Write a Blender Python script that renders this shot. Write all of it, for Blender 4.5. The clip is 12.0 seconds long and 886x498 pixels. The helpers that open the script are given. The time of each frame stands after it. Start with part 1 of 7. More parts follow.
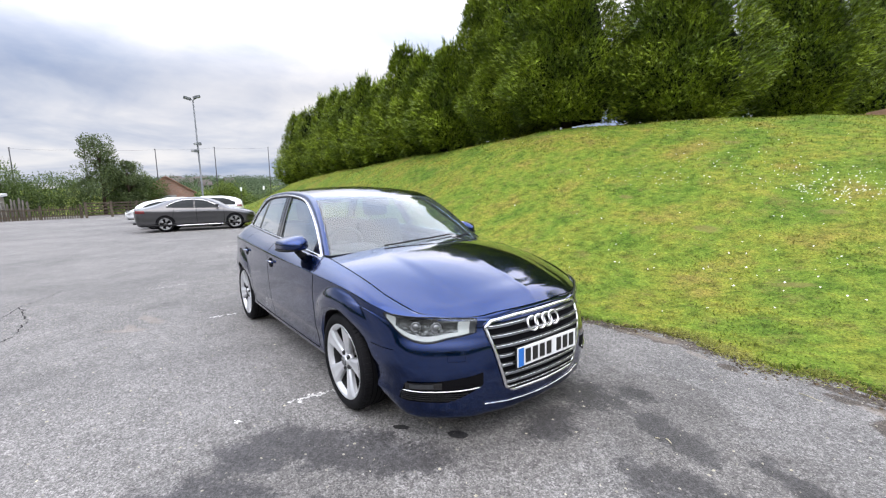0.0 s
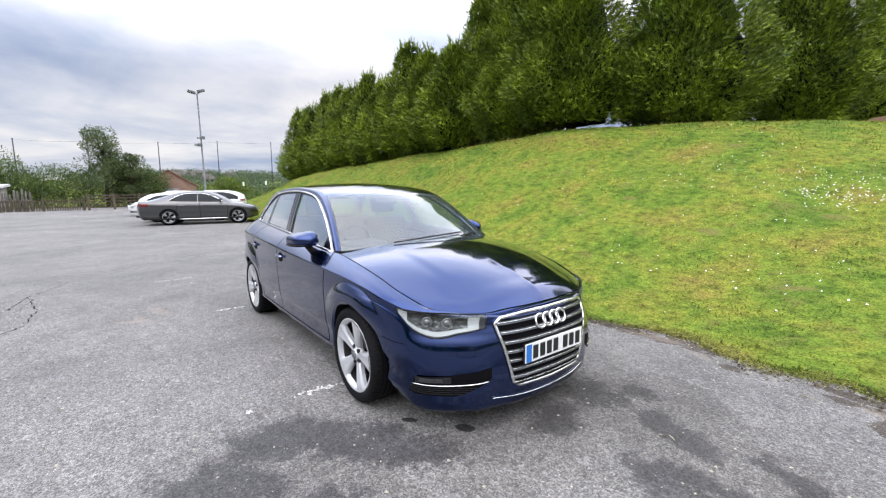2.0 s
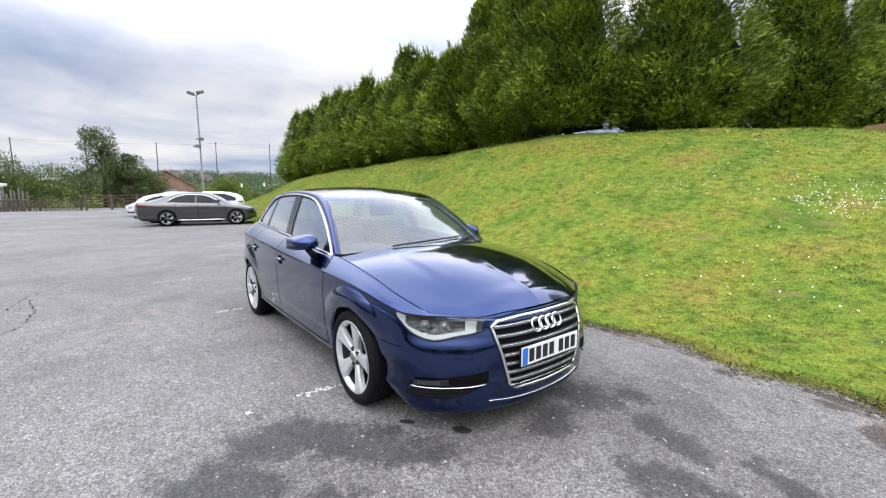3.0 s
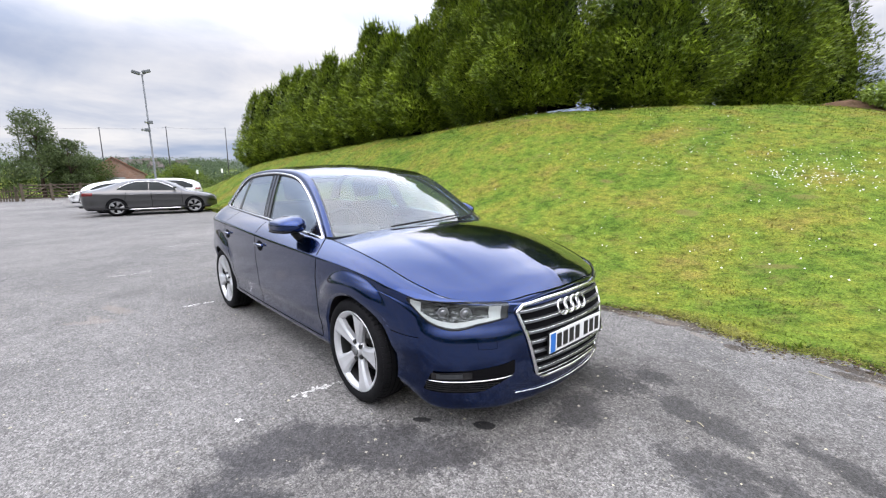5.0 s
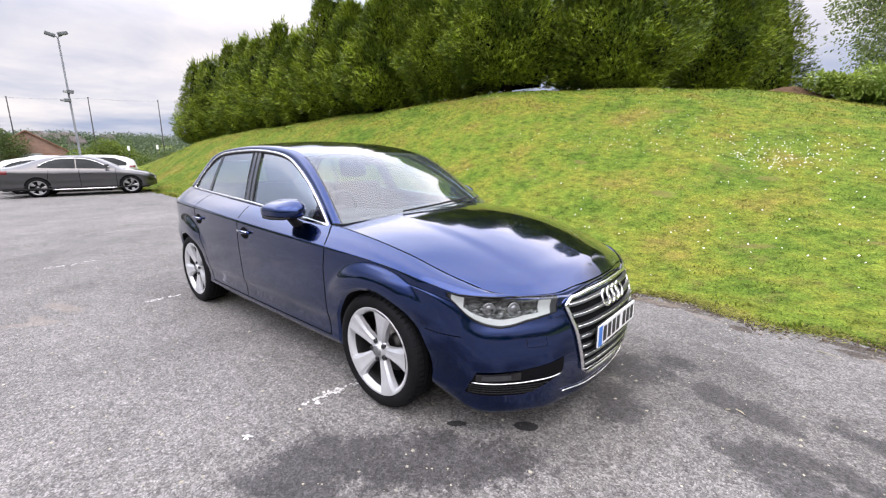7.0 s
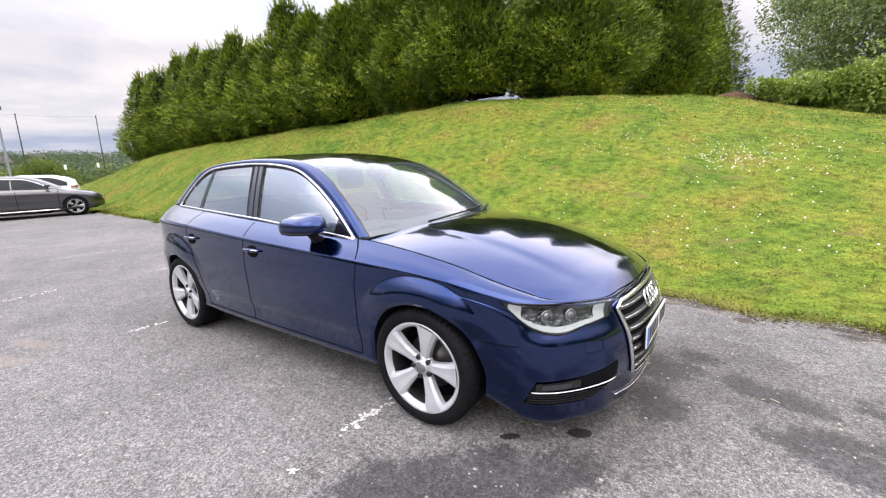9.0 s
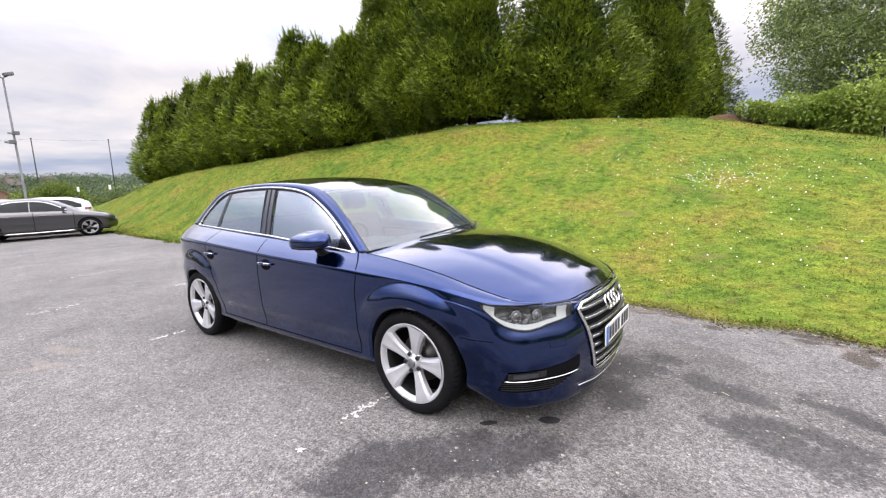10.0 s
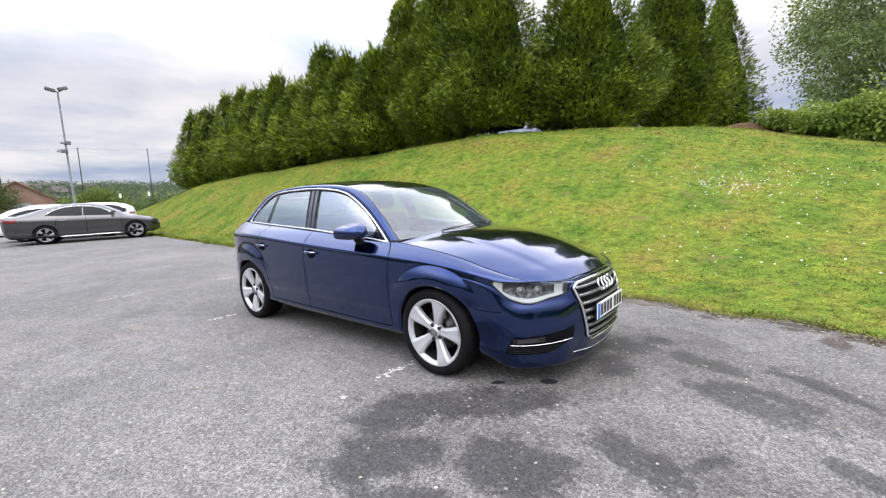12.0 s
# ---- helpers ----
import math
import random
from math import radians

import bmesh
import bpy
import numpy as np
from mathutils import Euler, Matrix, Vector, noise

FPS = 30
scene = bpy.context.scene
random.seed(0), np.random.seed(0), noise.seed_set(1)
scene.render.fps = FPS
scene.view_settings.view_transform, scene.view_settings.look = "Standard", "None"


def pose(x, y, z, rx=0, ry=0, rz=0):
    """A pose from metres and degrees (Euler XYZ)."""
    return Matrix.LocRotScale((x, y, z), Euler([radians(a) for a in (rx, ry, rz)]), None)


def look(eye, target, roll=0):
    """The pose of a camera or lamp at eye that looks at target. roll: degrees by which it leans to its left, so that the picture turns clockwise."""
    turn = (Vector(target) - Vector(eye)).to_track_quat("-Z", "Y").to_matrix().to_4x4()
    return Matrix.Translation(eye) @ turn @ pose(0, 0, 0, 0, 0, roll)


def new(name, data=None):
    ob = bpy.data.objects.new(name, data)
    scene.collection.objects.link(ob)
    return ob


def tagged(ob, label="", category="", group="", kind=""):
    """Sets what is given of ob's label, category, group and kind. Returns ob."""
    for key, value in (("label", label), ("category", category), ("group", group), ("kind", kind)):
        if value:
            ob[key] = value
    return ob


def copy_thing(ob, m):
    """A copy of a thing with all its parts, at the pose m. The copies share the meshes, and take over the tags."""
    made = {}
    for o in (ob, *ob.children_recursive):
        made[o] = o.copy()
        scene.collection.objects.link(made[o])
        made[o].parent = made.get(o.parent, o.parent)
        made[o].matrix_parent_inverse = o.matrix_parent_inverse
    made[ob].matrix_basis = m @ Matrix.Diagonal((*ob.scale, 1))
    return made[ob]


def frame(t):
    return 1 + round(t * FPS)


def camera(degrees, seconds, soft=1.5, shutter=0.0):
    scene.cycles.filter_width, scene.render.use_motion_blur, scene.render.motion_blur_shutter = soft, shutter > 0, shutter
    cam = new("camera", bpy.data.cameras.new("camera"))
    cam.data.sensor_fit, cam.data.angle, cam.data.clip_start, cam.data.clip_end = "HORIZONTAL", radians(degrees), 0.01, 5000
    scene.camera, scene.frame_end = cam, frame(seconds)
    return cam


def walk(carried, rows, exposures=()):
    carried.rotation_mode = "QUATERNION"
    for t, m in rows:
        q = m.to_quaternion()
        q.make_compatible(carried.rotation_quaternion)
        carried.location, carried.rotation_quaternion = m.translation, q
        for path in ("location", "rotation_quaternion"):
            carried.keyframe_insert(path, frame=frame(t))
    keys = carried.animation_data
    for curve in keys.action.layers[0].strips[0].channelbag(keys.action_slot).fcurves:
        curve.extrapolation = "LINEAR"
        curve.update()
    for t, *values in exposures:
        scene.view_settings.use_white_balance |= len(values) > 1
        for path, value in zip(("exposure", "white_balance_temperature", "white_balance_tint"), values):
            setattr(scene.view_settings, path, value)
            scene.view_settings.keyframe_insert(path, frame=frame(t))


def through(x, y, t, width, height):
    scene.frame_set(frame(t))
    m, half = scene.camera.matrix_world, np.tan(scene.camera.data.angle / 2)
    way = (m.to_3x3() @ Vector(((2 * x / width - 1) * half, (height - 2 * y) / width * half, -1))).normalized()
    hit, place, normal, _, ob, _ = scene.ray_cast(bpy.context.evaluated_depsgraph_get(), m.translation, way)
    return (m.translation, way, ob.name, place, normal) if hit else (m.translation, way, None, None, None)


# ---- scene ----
cam = camera(92.7, 12.0, 1.25)
PATH = [
    (0, (3.791, -1.916, 1.385), (2.214, -0.716, 1.113), -1.7),
    (0.5, (3.785, -1.929, 1.378), (2.209, -0.731, 1.095), -1.4),
    (1, (3.785, -1.956, 1.373), (2.209, -0.759, 1.082), -1.2),
    (1.5, (3.789, -1.974, 1.376), (2.212, -0.778, 1.087), -1.0),
    (2, (3.795, -1.997, 1.388), (2.218, -0.8, 1.108), -0.7),
    (2.5, (3.819, -2.014, 1.399), (2.242, -0.813, 1.128), -0.4),
    (3, (3.826, -2.026, 1.402), (2.254, -0.819, 1.136), -0.2),
    (5, (3.443, -2.059, 1.334), (1.979, -0.74, 0.993), -1.1),
    (5.5, (3.385, -2.055, 1.34), (1.964, -0.698, 0.965), -1.1),
    (6, (3.287, -2.082, 1.311), (1.913, -0.688, 0.902), -0.8),
    (6.5, (3.145, -2.161, 1.343), (1.813, -0.731, 0.918), -0.5),
    (8.5, (2.602, -2.219, 1.311), (1.414, -0.668, 0.882), -1.9),
    (9, (2.612, -2.399, 1.341), (1.456, -0.816, 0.942), -2.2),
    (9.5, (2.718, -2.558, 1.356), (1.567, -0.961, 1.002), -2.3),
    (10, (2.904, -2.632, 1.36), (1.725, -1.046, 1.052), -2.5),
    (10.5, (3.062, -2.702, 1.362), (1.847, -1.139, 1.083), -2.6),
    (11, (3.126, -2.831, 1.369), (1.883, -1.286, 1.106), -2.6),
    (11.5, (3.195, -2.987, 1.335), (1.937, -1.454, 1.072), -2.5),
    (12, (3.233, -3.041, 1.3), (1.971, -1.513, 1.035), -2.3),
]
# the picture brightens and warms a little while the camera is beside the wheel
EXPOSURES = [(0, 1.02, 6570, 13), (3, 1.02, 6570, 13), (5.5, 1.05, 6600, 14), (6.5, 1.10, 6740, 17), (8.5, 1.15, 6880, 18), (10, 1.12, 6900, 18), (11, 1.04, 6740, 16), (12, 1.02, 6640, 14)]
walk(cam, [(t, look(eye, target, roll)) for t, eye, target, roll in PATH], EXPOSURES)

# ---- light ----
SUN_AZ, SUN_EL = radians(158), radians(66)
world = bpy.data.worlds.new("overcast_sky")
scene.world = world
world.use_nodes = True
wn, wl = world.node_tree.nodes, world.node_tree.links
wn.clear()


def wnode(kind, **values):
    n = wn.new(kind)
    for k, v in values.items():
        n.inputs[k].default_value = v
    return n


w_out, w_bg = wn.new("ShaderNodeOutputWorld"), wn.new("ShaderNodeBackground")
w_sky = wn.new("ShaderNodeTexSky")
w_sky.sky_type, w_sky.sun_disc = "NISHITA", False
w_sky.sun_elevation, w_sky.sun_rotation = SUN_EL, SUN_AZ
w_dim = wn.new("ShaderNodeVectorMath")
w_dim.operation = "SCALE"
w_dim.inputs["Scale"].default_value = 0.11
w_co, w_sep = wn.new("ShaderNodeTexCoord"), wn.new("ShaderNodeSeparateXYZ")
w_up = wn.new("ShaderNodeMath")
w_up.operation = "MAXIMUM"
w_up.inputs[1].default_value = 0.0
w_add = wn.new("ShaderNodeMath")
w_add.operation = "ADD"
w_add.inputs[1].default_value = 0.13
w_flat = wn.new("ShaderNodeVectorMath")
w_flat.operation = "DIVIDE"
w_join = wn.new("ShaderNodeCombineXYZ")
w_big = wnode("ShaderNodeTexNoise", Scale=0.55, Detail=7.0, Roughness=0.52, Distortion=0.5)
w_small = wnode("ShaderNodeTexNoise", Scale=1.6, Detail=6.0, Roughness=0.55, Distortion=0.3)
w_ramp, w_ramp2 = wn.new("ShaderNodeValToRGB"), wn.new("ShaderNodeValToRGB")
w_ramp.color_ramp.elements[0].position, w_ramp.color_ramp.elements[0].color = 0.38, (0.50, 0.60, 0.79, 1)
w_ramp.color_ramp.elements[1].position, w_ramp.color_ramp.elements[1].color = 0.60, (1.00, 1.01, 1.03, 1)
w_ramp2.color_ramp.elements[0].position, w_ramp2.color_ramp.elements[0].color = 0.36, (0.80, 0.83, 0.90, 1)
w_ramp2.color_ramp.elements[1].position, w_ramp2.color_ramp.elements[1].color = 0.62, (1.04, 1.03, 1.02, 1)
w_mul = wn.new("ShaderNodeMixRGB")
w_mul.blend_type = "MULTIPLY"
w_mul.inputs[0].default_value = 1.0
w_mix = wn.new("ShaderNodeMixRGB")
w_mix.inputs[0].default_value = 0.88
wl.new(w_co.outputs["Generated"], w_sep.inputs[0])
wl.new(w_sep.outputs[2], w_up.inputs[0])
wl.new(w_up.outputs[0], w_add.inputs[0])
for k in range(3):
    wl.new(w_add.outputs[0], w_join.inputs[k])
wl.new(w_co.outputs["Generated"], w_flat.inputs[0])
wl.new(w_join.outputs[0], w_flat.inputs[1])
wl.new(w_flat.outputs[0], w_big.inputs["Vector"])
wl.new(w_flat.outputs[0], w_small.inputs["Vector"])
wl.new(w_big.outputs[0], w_ramp.inputs[0])
wl.new(w_small.outputs[0], w_ramp2.inputs[0])
wl.new(w_ramp.outputs[0], w_mul.inputs[1])
wl.new(w_ramp2.outputs[0], w_mul.inputs[2])
wl.new(w_sky.outputs[0], w_dim.inputs[0])
wl.new(w_dim.outputs[0], w_mix.inputs[1])
wl.new(w_mul.outputs[0], w_mix.inputs[2])
wl.new(w_mix.outputs[0], w_bg.inputs[0])
w_bg.inputs[1].default_value = 0.46
# an overcast sky is brighter overhead than at the horizon
w_zen, w_glow = wn.new("ShaderNodeMath"), wn.new("ShaderNodeVectorMath")
w_zen.operation, w_zen.inputs[1].default_value = "MULTIPLY", 4.2
w_one = wn.new("ShaderNodeVectorMath")
w_one.operation = "MULTIPLY_ADD"
w_one.inputs[1].default_value, w_one.inputs[2].default_value = (1.035, 0.98, 0.885), (1, 1, 1)
w_glow.operation = "MULTIPLY"
w_rise = wn.new("ShaderNodeMapRange")
w_rise.interpolation_type = "SMOOTHSTEP"
w_rise.inputs["From Min"].default_value, w_rise.inputs["From Max"].default_value = 0.20, 0.62
wl.new(w_up.outputs[0], w_rise.inputs["Value"])
wl.new(w_rise.outputs["Result"], w_zen.inputs[0])
wl.new(w_zen.outputs[0], w_one.inputs[0])
wl.new(w_mix.outputs[0], w_glow.inputs[0])
wl.new(w_one.outputs[0], w_glow.inputs[1])
wl.new(w_glow.outputs[0], w_bg.inputs[0])
wl.new(w_bg.outputs[0], w_out.inputs[0])

sun = new("sun", bpy.data.lights.new("sun", "SUN"))
sun.data.energy, sun.data.angle, sun.data.color = 0.4, radians(50), (1.0, 0.95, 0.87)
sun_dir = Vector((math.sin(SUN_AZ) * math.cos(SUN_EL), math.cos(SUN_AZ) * math.cos(SUN_EL), math.sin(SUN_EL)))
sun.matrix_world = look(tuple(sun_dir * 60), (0, 0, 0))


# ---- materials ----
def shader(name):
    m = bpy.data.materials.new(name)
    m.use_nodes = True
    nodes, links = m.node_tree.nodes, m.node_tree.links
    return m, nodes, links, nodes["Principled BSDF"]


def noise_tex(nodes, links, scale, detail=4.0, rough=0.55, space="Object"):
    co, n = nodes.new("ShaderNodeTexCoord"), nodes.new("ShaderNodeTexNoise")
    n.inputs["Scale"].default_value, n.inputs["Detail"].default_value, n.inputs["Roughness"].default_value = scale, detail, rough
    links.new(co.outputs[space], n.inputs["Vector"])
    return n


def ramp(nodes, links, source, stops):
    r = nodes.new("ShaderNodeValToRGB")
    while len(r.color_ramp.elements) < len(stops):
        r.color_ramp.elements.new(0.5)
    for e, (p, c) in zip(r.color_ramp.elements, stops):
        e.position, e.color = p, (*c, 1) if len(c) == 3 else c
    links.new(source, r.inputs[0])
    return r


def mixed(nodes, links, kind, fac, a, b):
    m = nodes.new("ShaderNodeMixRGB")
    m.blend_type = kind
    for socket, value in zip(m.inputs, (fac, a, b)):
        if isinstance(value, (int, float)):
            socket.default_value = value
        elif isinstance(value, tuple):
            socket.default_value = (*value, 1)
        else:
            links.new(value, socket)
    return m.outputs[0]


def plain(name, base, rough=0.5, metal=0.0, var=0.15, scale=6.0, fine=90.0, bump=0.05, coat=0.0, depth=0.002, island=0.0):
    """A surface with broad and fine variation of colour, roughness and relief."""
    m, nodes, links, p = shader(name)
    big, small = noise_tex(nodes, links, scale), noise_tex(nodes, links, fine, 3.0)
    lo, hi = tuple(c * (1 - var) for c in base), tuple(min(1, c * (1 + var)) for c in base)
    c = ramp(nodes, links, big.outputs[0], [(0.3, lo), (0.7, hi)]).outputs[0]
    g = ramp(nodes, links, small.outputs[0], [(0.3, (1 - var * 0.6,) * 3), (0.7, (1.0,) * 3)]).outputs[0]
    c = mixed(nodes, links, "MULTIPLY", 1.0, c, g)
    if island:
        geo = nodes.new("ShaderNodeNewGeometry")
        k = ramp(nodes, links, geo.outputs["Random Per Island"], [(0.0, (1 - island,) * 3), (1.0, (1 + island * 0.6, 1 + island * 0.5, 1.0))]).outputs[0]
        c = mixed(nodes, links, "MULTIPLY", 1.0, c, k)
    links.new(c, p.inputs["Base Color"])
    p.inputs["Roughness"].default_value, p.inputs["Metallic"].default_value = rough, metal
    p.inputs["Specular IOR Level"].default_value = 0.12 if rough > 0.45 else 0.5
    p.inputs["Coat Weight"].default_value, p.inputs["Coat Roughness"].default_value = coat, 0.03
    if bump:
        b = nodes.new("ShaderNodeBump")
        b.inputs["Strength"].default_value, b.inputs["Distance"].default_value = bump, depth
        links.new(small.outputs[0], b.inputs["Height"])
        links.new(b.outputs[0], p.inputs["Normal"])
    return m


def glass(name, tint, gloss=0.06, haze=0.02):
    m = bpy.data.materials.new(name)
    m.use_nodes = True
    nodes, links = m.node_tree.nodes, m.node_tree.links
    nodes.clear()
    out, mix = nodes.new("ShaderNodeOutputMaterial"), nodes.new("ShaderNodeMixShader")
    tr, gl, fr = nodes.new("ShaderNodeBsdfTransparent"), nodes.new("ShaderNodeBsdfGlossy"), nodes.new("ShaderNodeLayerWeight")
    tr.inputs[0].default_value, gl.inputs[0].default_value = (*tint, 1), (0.95, 0.97, 1.0, 1)
    gl.inputs["Roughness"].default_value, fr.inputs["Blend"].default_value = 0.03, 0.5
    steep = nodes.new("ShaderNodeMath")
    steep.operation, steep.inputs[1].default_value = "POWER", 4.0
    links.new(fr.outputs["Facing"], steep.inputs[0])
    add = nodes.new("ShaderNodeMath")
    add.operation, add.inputs[1].default_value, add.use_clamp = "ADD", gloss, True
    links.new(steep.outputs[0], add.inputs[0])
    links.new(add.outputs[0], mix.inputs[0])
    links.new(tr.outputs[0], mix.inputs[1])
    links.new(gl.outputs[0], mix.inputs[2])
    # a thin pale film: dust, and hazy sky sheen put into its colour
    dust_haze, film = nodes.new("ShaderNodeBsdfDiffuse"), nodes.new("ShaderNodeMixShader")
    dust_haze.inputs[0].default_value, film.inputs[0].default_value = (0.44, 0.52, 0.58, 1), haze
    links.new(mix.outputs[0], film.inputs[1])
    links.new(dust_haze.outputs[0], film.inputs[2])
    links.new(film.outputs[0], out.inputs[0])
    return m


def leafy(name, lo, hi, rough=0.55, through=0.25, island=0.35):
    """Leaves: colour that changes from clump to clump, some light through them."""
    m, nodes, links, p = shader(name)
    geo = nodes.new("ShaderNodeNewGeometry")
    big = noise_tex(nodes, links, 0.9, 3.0)
    c = ramp(nodes, links, big.outputs[0], [(0.3, lo), (0.7, hi)]).outputs[0]
    k = ramp(nodes, links, geo.outputs["Random Per Island"], [(0.0, (1 - island,) * 3), (1.0, (1 + island, 1 + island * 0.8, 1.0))]).outputs[0]
    c = mixed(nodes, links, "MULTIPLY", 1.0, c, k)
    links.new(c, p.inputs["Base Color"])
    p.inputs["Roughness"].default_value = rough
    p.inputs["Specular IOR Level"].default_value = 0.3
    t, mix = nodes.new("ShaderNodeBsdfTranslucent"), nodes.new("ShaderNodeMixShader")
    links.new(c, t.inputs[0])
    mix.inputs[0].default_value = through
    links.new(p.outputs[0], mix.inputs[1])
    links.new(t.outputs[0], mix.inputs[2])
    links.new(mix.outputs[0], nodes["Material Output"].inputs[0])
    return m


def paint(name, base, metal=0.55, rough=0.32, coat=1.53):
    """Metallic car paint: fine flake under a clear coat, a trace of dust."""
    m, nodes, links, p = shader(name)
    flake, dust_haze = noise_tex(nodes, links, 900.0, 1.0), noise_tex(nodes, links, 3.0, 5.0)
    c = ramp(nodes, links, flake.outputs[0], [(0.3, tuple(v * 0.75 for v in base)), (0.75, tuple(min(1, v * 1.3) for v in base))]).outputs[0]
    c = mixed(nodes, links, "MIX", ramp(nodes, links, dust_haze.outputs[0], [(0.5, (0.0,) * 3), (0.85, (0.003,) * 3)]).outputs[0], c, (0.30, 0.28, 0.26))
    links.new(c, p.inputs["Base Color"])
    p.inputs["Metallic"].default_value, p.inputs["Roughness"].default_value = metal, rough
    p.inputs["Coat Weight"].default_value, p.inputs["Coat IOR"].default_value = 1.0, coat
    r = ramp(nodes, links, dust_haze.outputs[0], [(0.3, (0.008,) * 3), (0.8, (0.030,) * 3)]).outputs[0]
    links.new(r, p.inputs["Coat Roughness"])
    return m


BLUE = paint("blue_paint", (0.0003, 0.0205, 0.108), 0.98, 0.14, 1.50)
GREY = paint("grey_paint", (0.088, 0.088, 0.093), 0.85, 0.28)
WHITE = paint("white_paint", (0.72, 0.73, 0.74), 0.0, 0.4)
CHROME = plain("chrome", (0.92, 0.92, 0.93), 0.16, 1.0, 0.05, 20, 300, 0)
SILVER = plain("alloy_silver", (0.62, 0.63, 0.65), 0.36, 0.5, 0.06, 12, 260, 0.02, 0.5)
DARKALLOY = plain("alloy_shadow", (0.05, 0.05, 0.052), 0.45, 0.6, 0.1, 12, 260, 0.02)
RUBBER = plain("rubber", (0.008, 0.008, 0.009), 0.7, 0, 0.35, 14, 160, 0.2)
BLACK = plain("black_plastic", (0.014, 0.014, 0.015), 0.5, 0, 0.2, 10, 220, 0.1)
GLOSSBLACK = plain("gloss_black", (0.008, 0.008, 0.009), 0.10, 0, 0.2, 10, 220, 0.0, 0.6)
PILLAR = plain("pillar_film", (0.030, 0.031, 0.036), 0.22, 0, 0.15, 10, 220, 0.0, 0.7)
GAP = plain("panel_gap", (0.003, 0.003, 0.004), 0.9, 0, 0.1, 10, 100, 0)
CABIN = plain("cabin_grey", (0.075, 0.075, 0.078), 0.75, 0, 0.25, 14, 300, 0.15)
CLOTH = plain("seat_cloth", (0.085, 0.085, 0.090), 0.9, 0, 0.25, 18, 500, 0.3)
LINING = plain("roof_lining", (0.36, 0.37, 0.38), 0.9, 0, 0.06, 18, 400, 0.15)
LENSWHITE = plain("light_guide", (0.50, 0.53, 0.52), 0.22, 0.1, 0.04, 40, 300, 0.05, 0.6)
LAMPGREY = plain("lamp_bezel", (0.26, 0.27, 0.28), 0.25, 0.7, 0.2, 30, 300, 0.02)
SLAT = plain("grille_slat", (0.115, 0.118, 0.122), 0.32, 0.6, 0.2, 30, 300, 0.02)
LAMPDARK = plain("lamp_housing", (0.07, 0.075, 0.08), 0.3, 0.5, 0.2, 30, 300, 0.02)
LAMPCHROME = plain("lamp_chrome", (0.17, 0.18, 0.18), 0.12, 1.0, 0.7, 26, 48, 1.0, 0, 0.012)
PLATEWHITE = plain("plate_white", (0.78, 0.79, 0.79), 0.35, 0, 0.05, 20, 200, 0.02)
PLATEBLUE = plain("plate_blue", (0.02, 0.16, 0.55), 0.35, 0, 0.05, 20, 200, 0.02)
INK = plain("plate_ink", (0.012, 0.012, 0.012), 0.4, 0, 0.05, 20, 200, 0)
WINDOW = glass("side_glass", (0.52, 0.66, 0.60), 0.33, 0.10)
SCREEN = glass("screen_glass", (0.68, 0.80, 0.82), 0.11, 0.05)
FARGLASS = plain("tinted_window", (0.026, 0.030, 0.032), 0.46, 0, 0.2, 4, 60, 0)
COVER = glass("lamp_cover", (0.97, 0.98, 0.98), 0.02, 0.0)
POSTGREY = plain("post_paint", (0.15, 0.16, 0.17), 0.6, 0.1, 0.2, 3, 120, 0.05)
STEEL = plain("galvanised_steel", (0.36, 0.37, 0.38), 0.5, 0.6, 0.2, 3, 120, 0.05)
DISC = plain("brake_steel", (0.11, 0.105, 0.10), 0.35, 0.8, 0.2, 20, 200, 0.05)


# ---- building helpers ----
def link_mesh(name, verts, faces, material, parent=None, label="", smooth=True):
    me = bpy.data.meshes.new(name)
    me.from_pydata([tuple(map(float, v)) for v in verts], [], [tuple(map(int, f)) for f in faces])
    me.validate()
    for m in material if isinstance(material, (list, tuple)) else [material]:
        me.materials.append(m)
    if smooth:
        me.polygons.foreach_set("use_smooth", [True] * len(me.polygons))
    ob = new(name, me)
    if parent:
        ob.parent = parent
    return tagged(ob, label)


def part(name, bm, material, parent=None, label="", smooth=False):
    me = bpy.data.meshes.new(name)
    bm.to_mesh(me)
    bm.free()
    for m in material if isinstance(material, (list, tuple)) else [material]:
        me.materials.append(m)
    if smooth:
        me.polygons.foreach_set("use_smooth", [True] * len(me.polygons))
    ob = new(name, me)
    if parent:
        ob.parent = parent
    return tagged(ob, label)


def thing(name, label, category, at=(0, 0, 0), turn=0.0, group="", kind=""):
    ob = new(name)
    ob.empty_display_size = 0.1
    ob.matrix_basis = pose(*at, 0, 0, turn)
    return tagged(ob, label, category, group, kind)


def box(bm, lo, hi, bevel=0.0, m=None):
    """A box from corner to corner, its edges rounded off."""
    lo, hi = Vector(lo), Vector(hi)
    size = hi - lo
    made = bmesh.ops.create_cube(bm, size=1.0, matrix=Matrix.Translation((lo + hi) / 2) @ Matrix.Diagonal((*size, 1)))["verts"]
    if bevel:
        edges = list({e for v in made for e in v.link_edges})
        out = bmesh.ops.bevel(bm, geom=edges, offset=bevel, segments=2, affect="EDGES", profile=0.6)
        made = list({v for f in out["faces"] for v in f.verts} | {v for v in made if v.is_valid})
    if m is not None:
        bmesh.ops.transform(bm, matrix=m, verts=made)
    return made


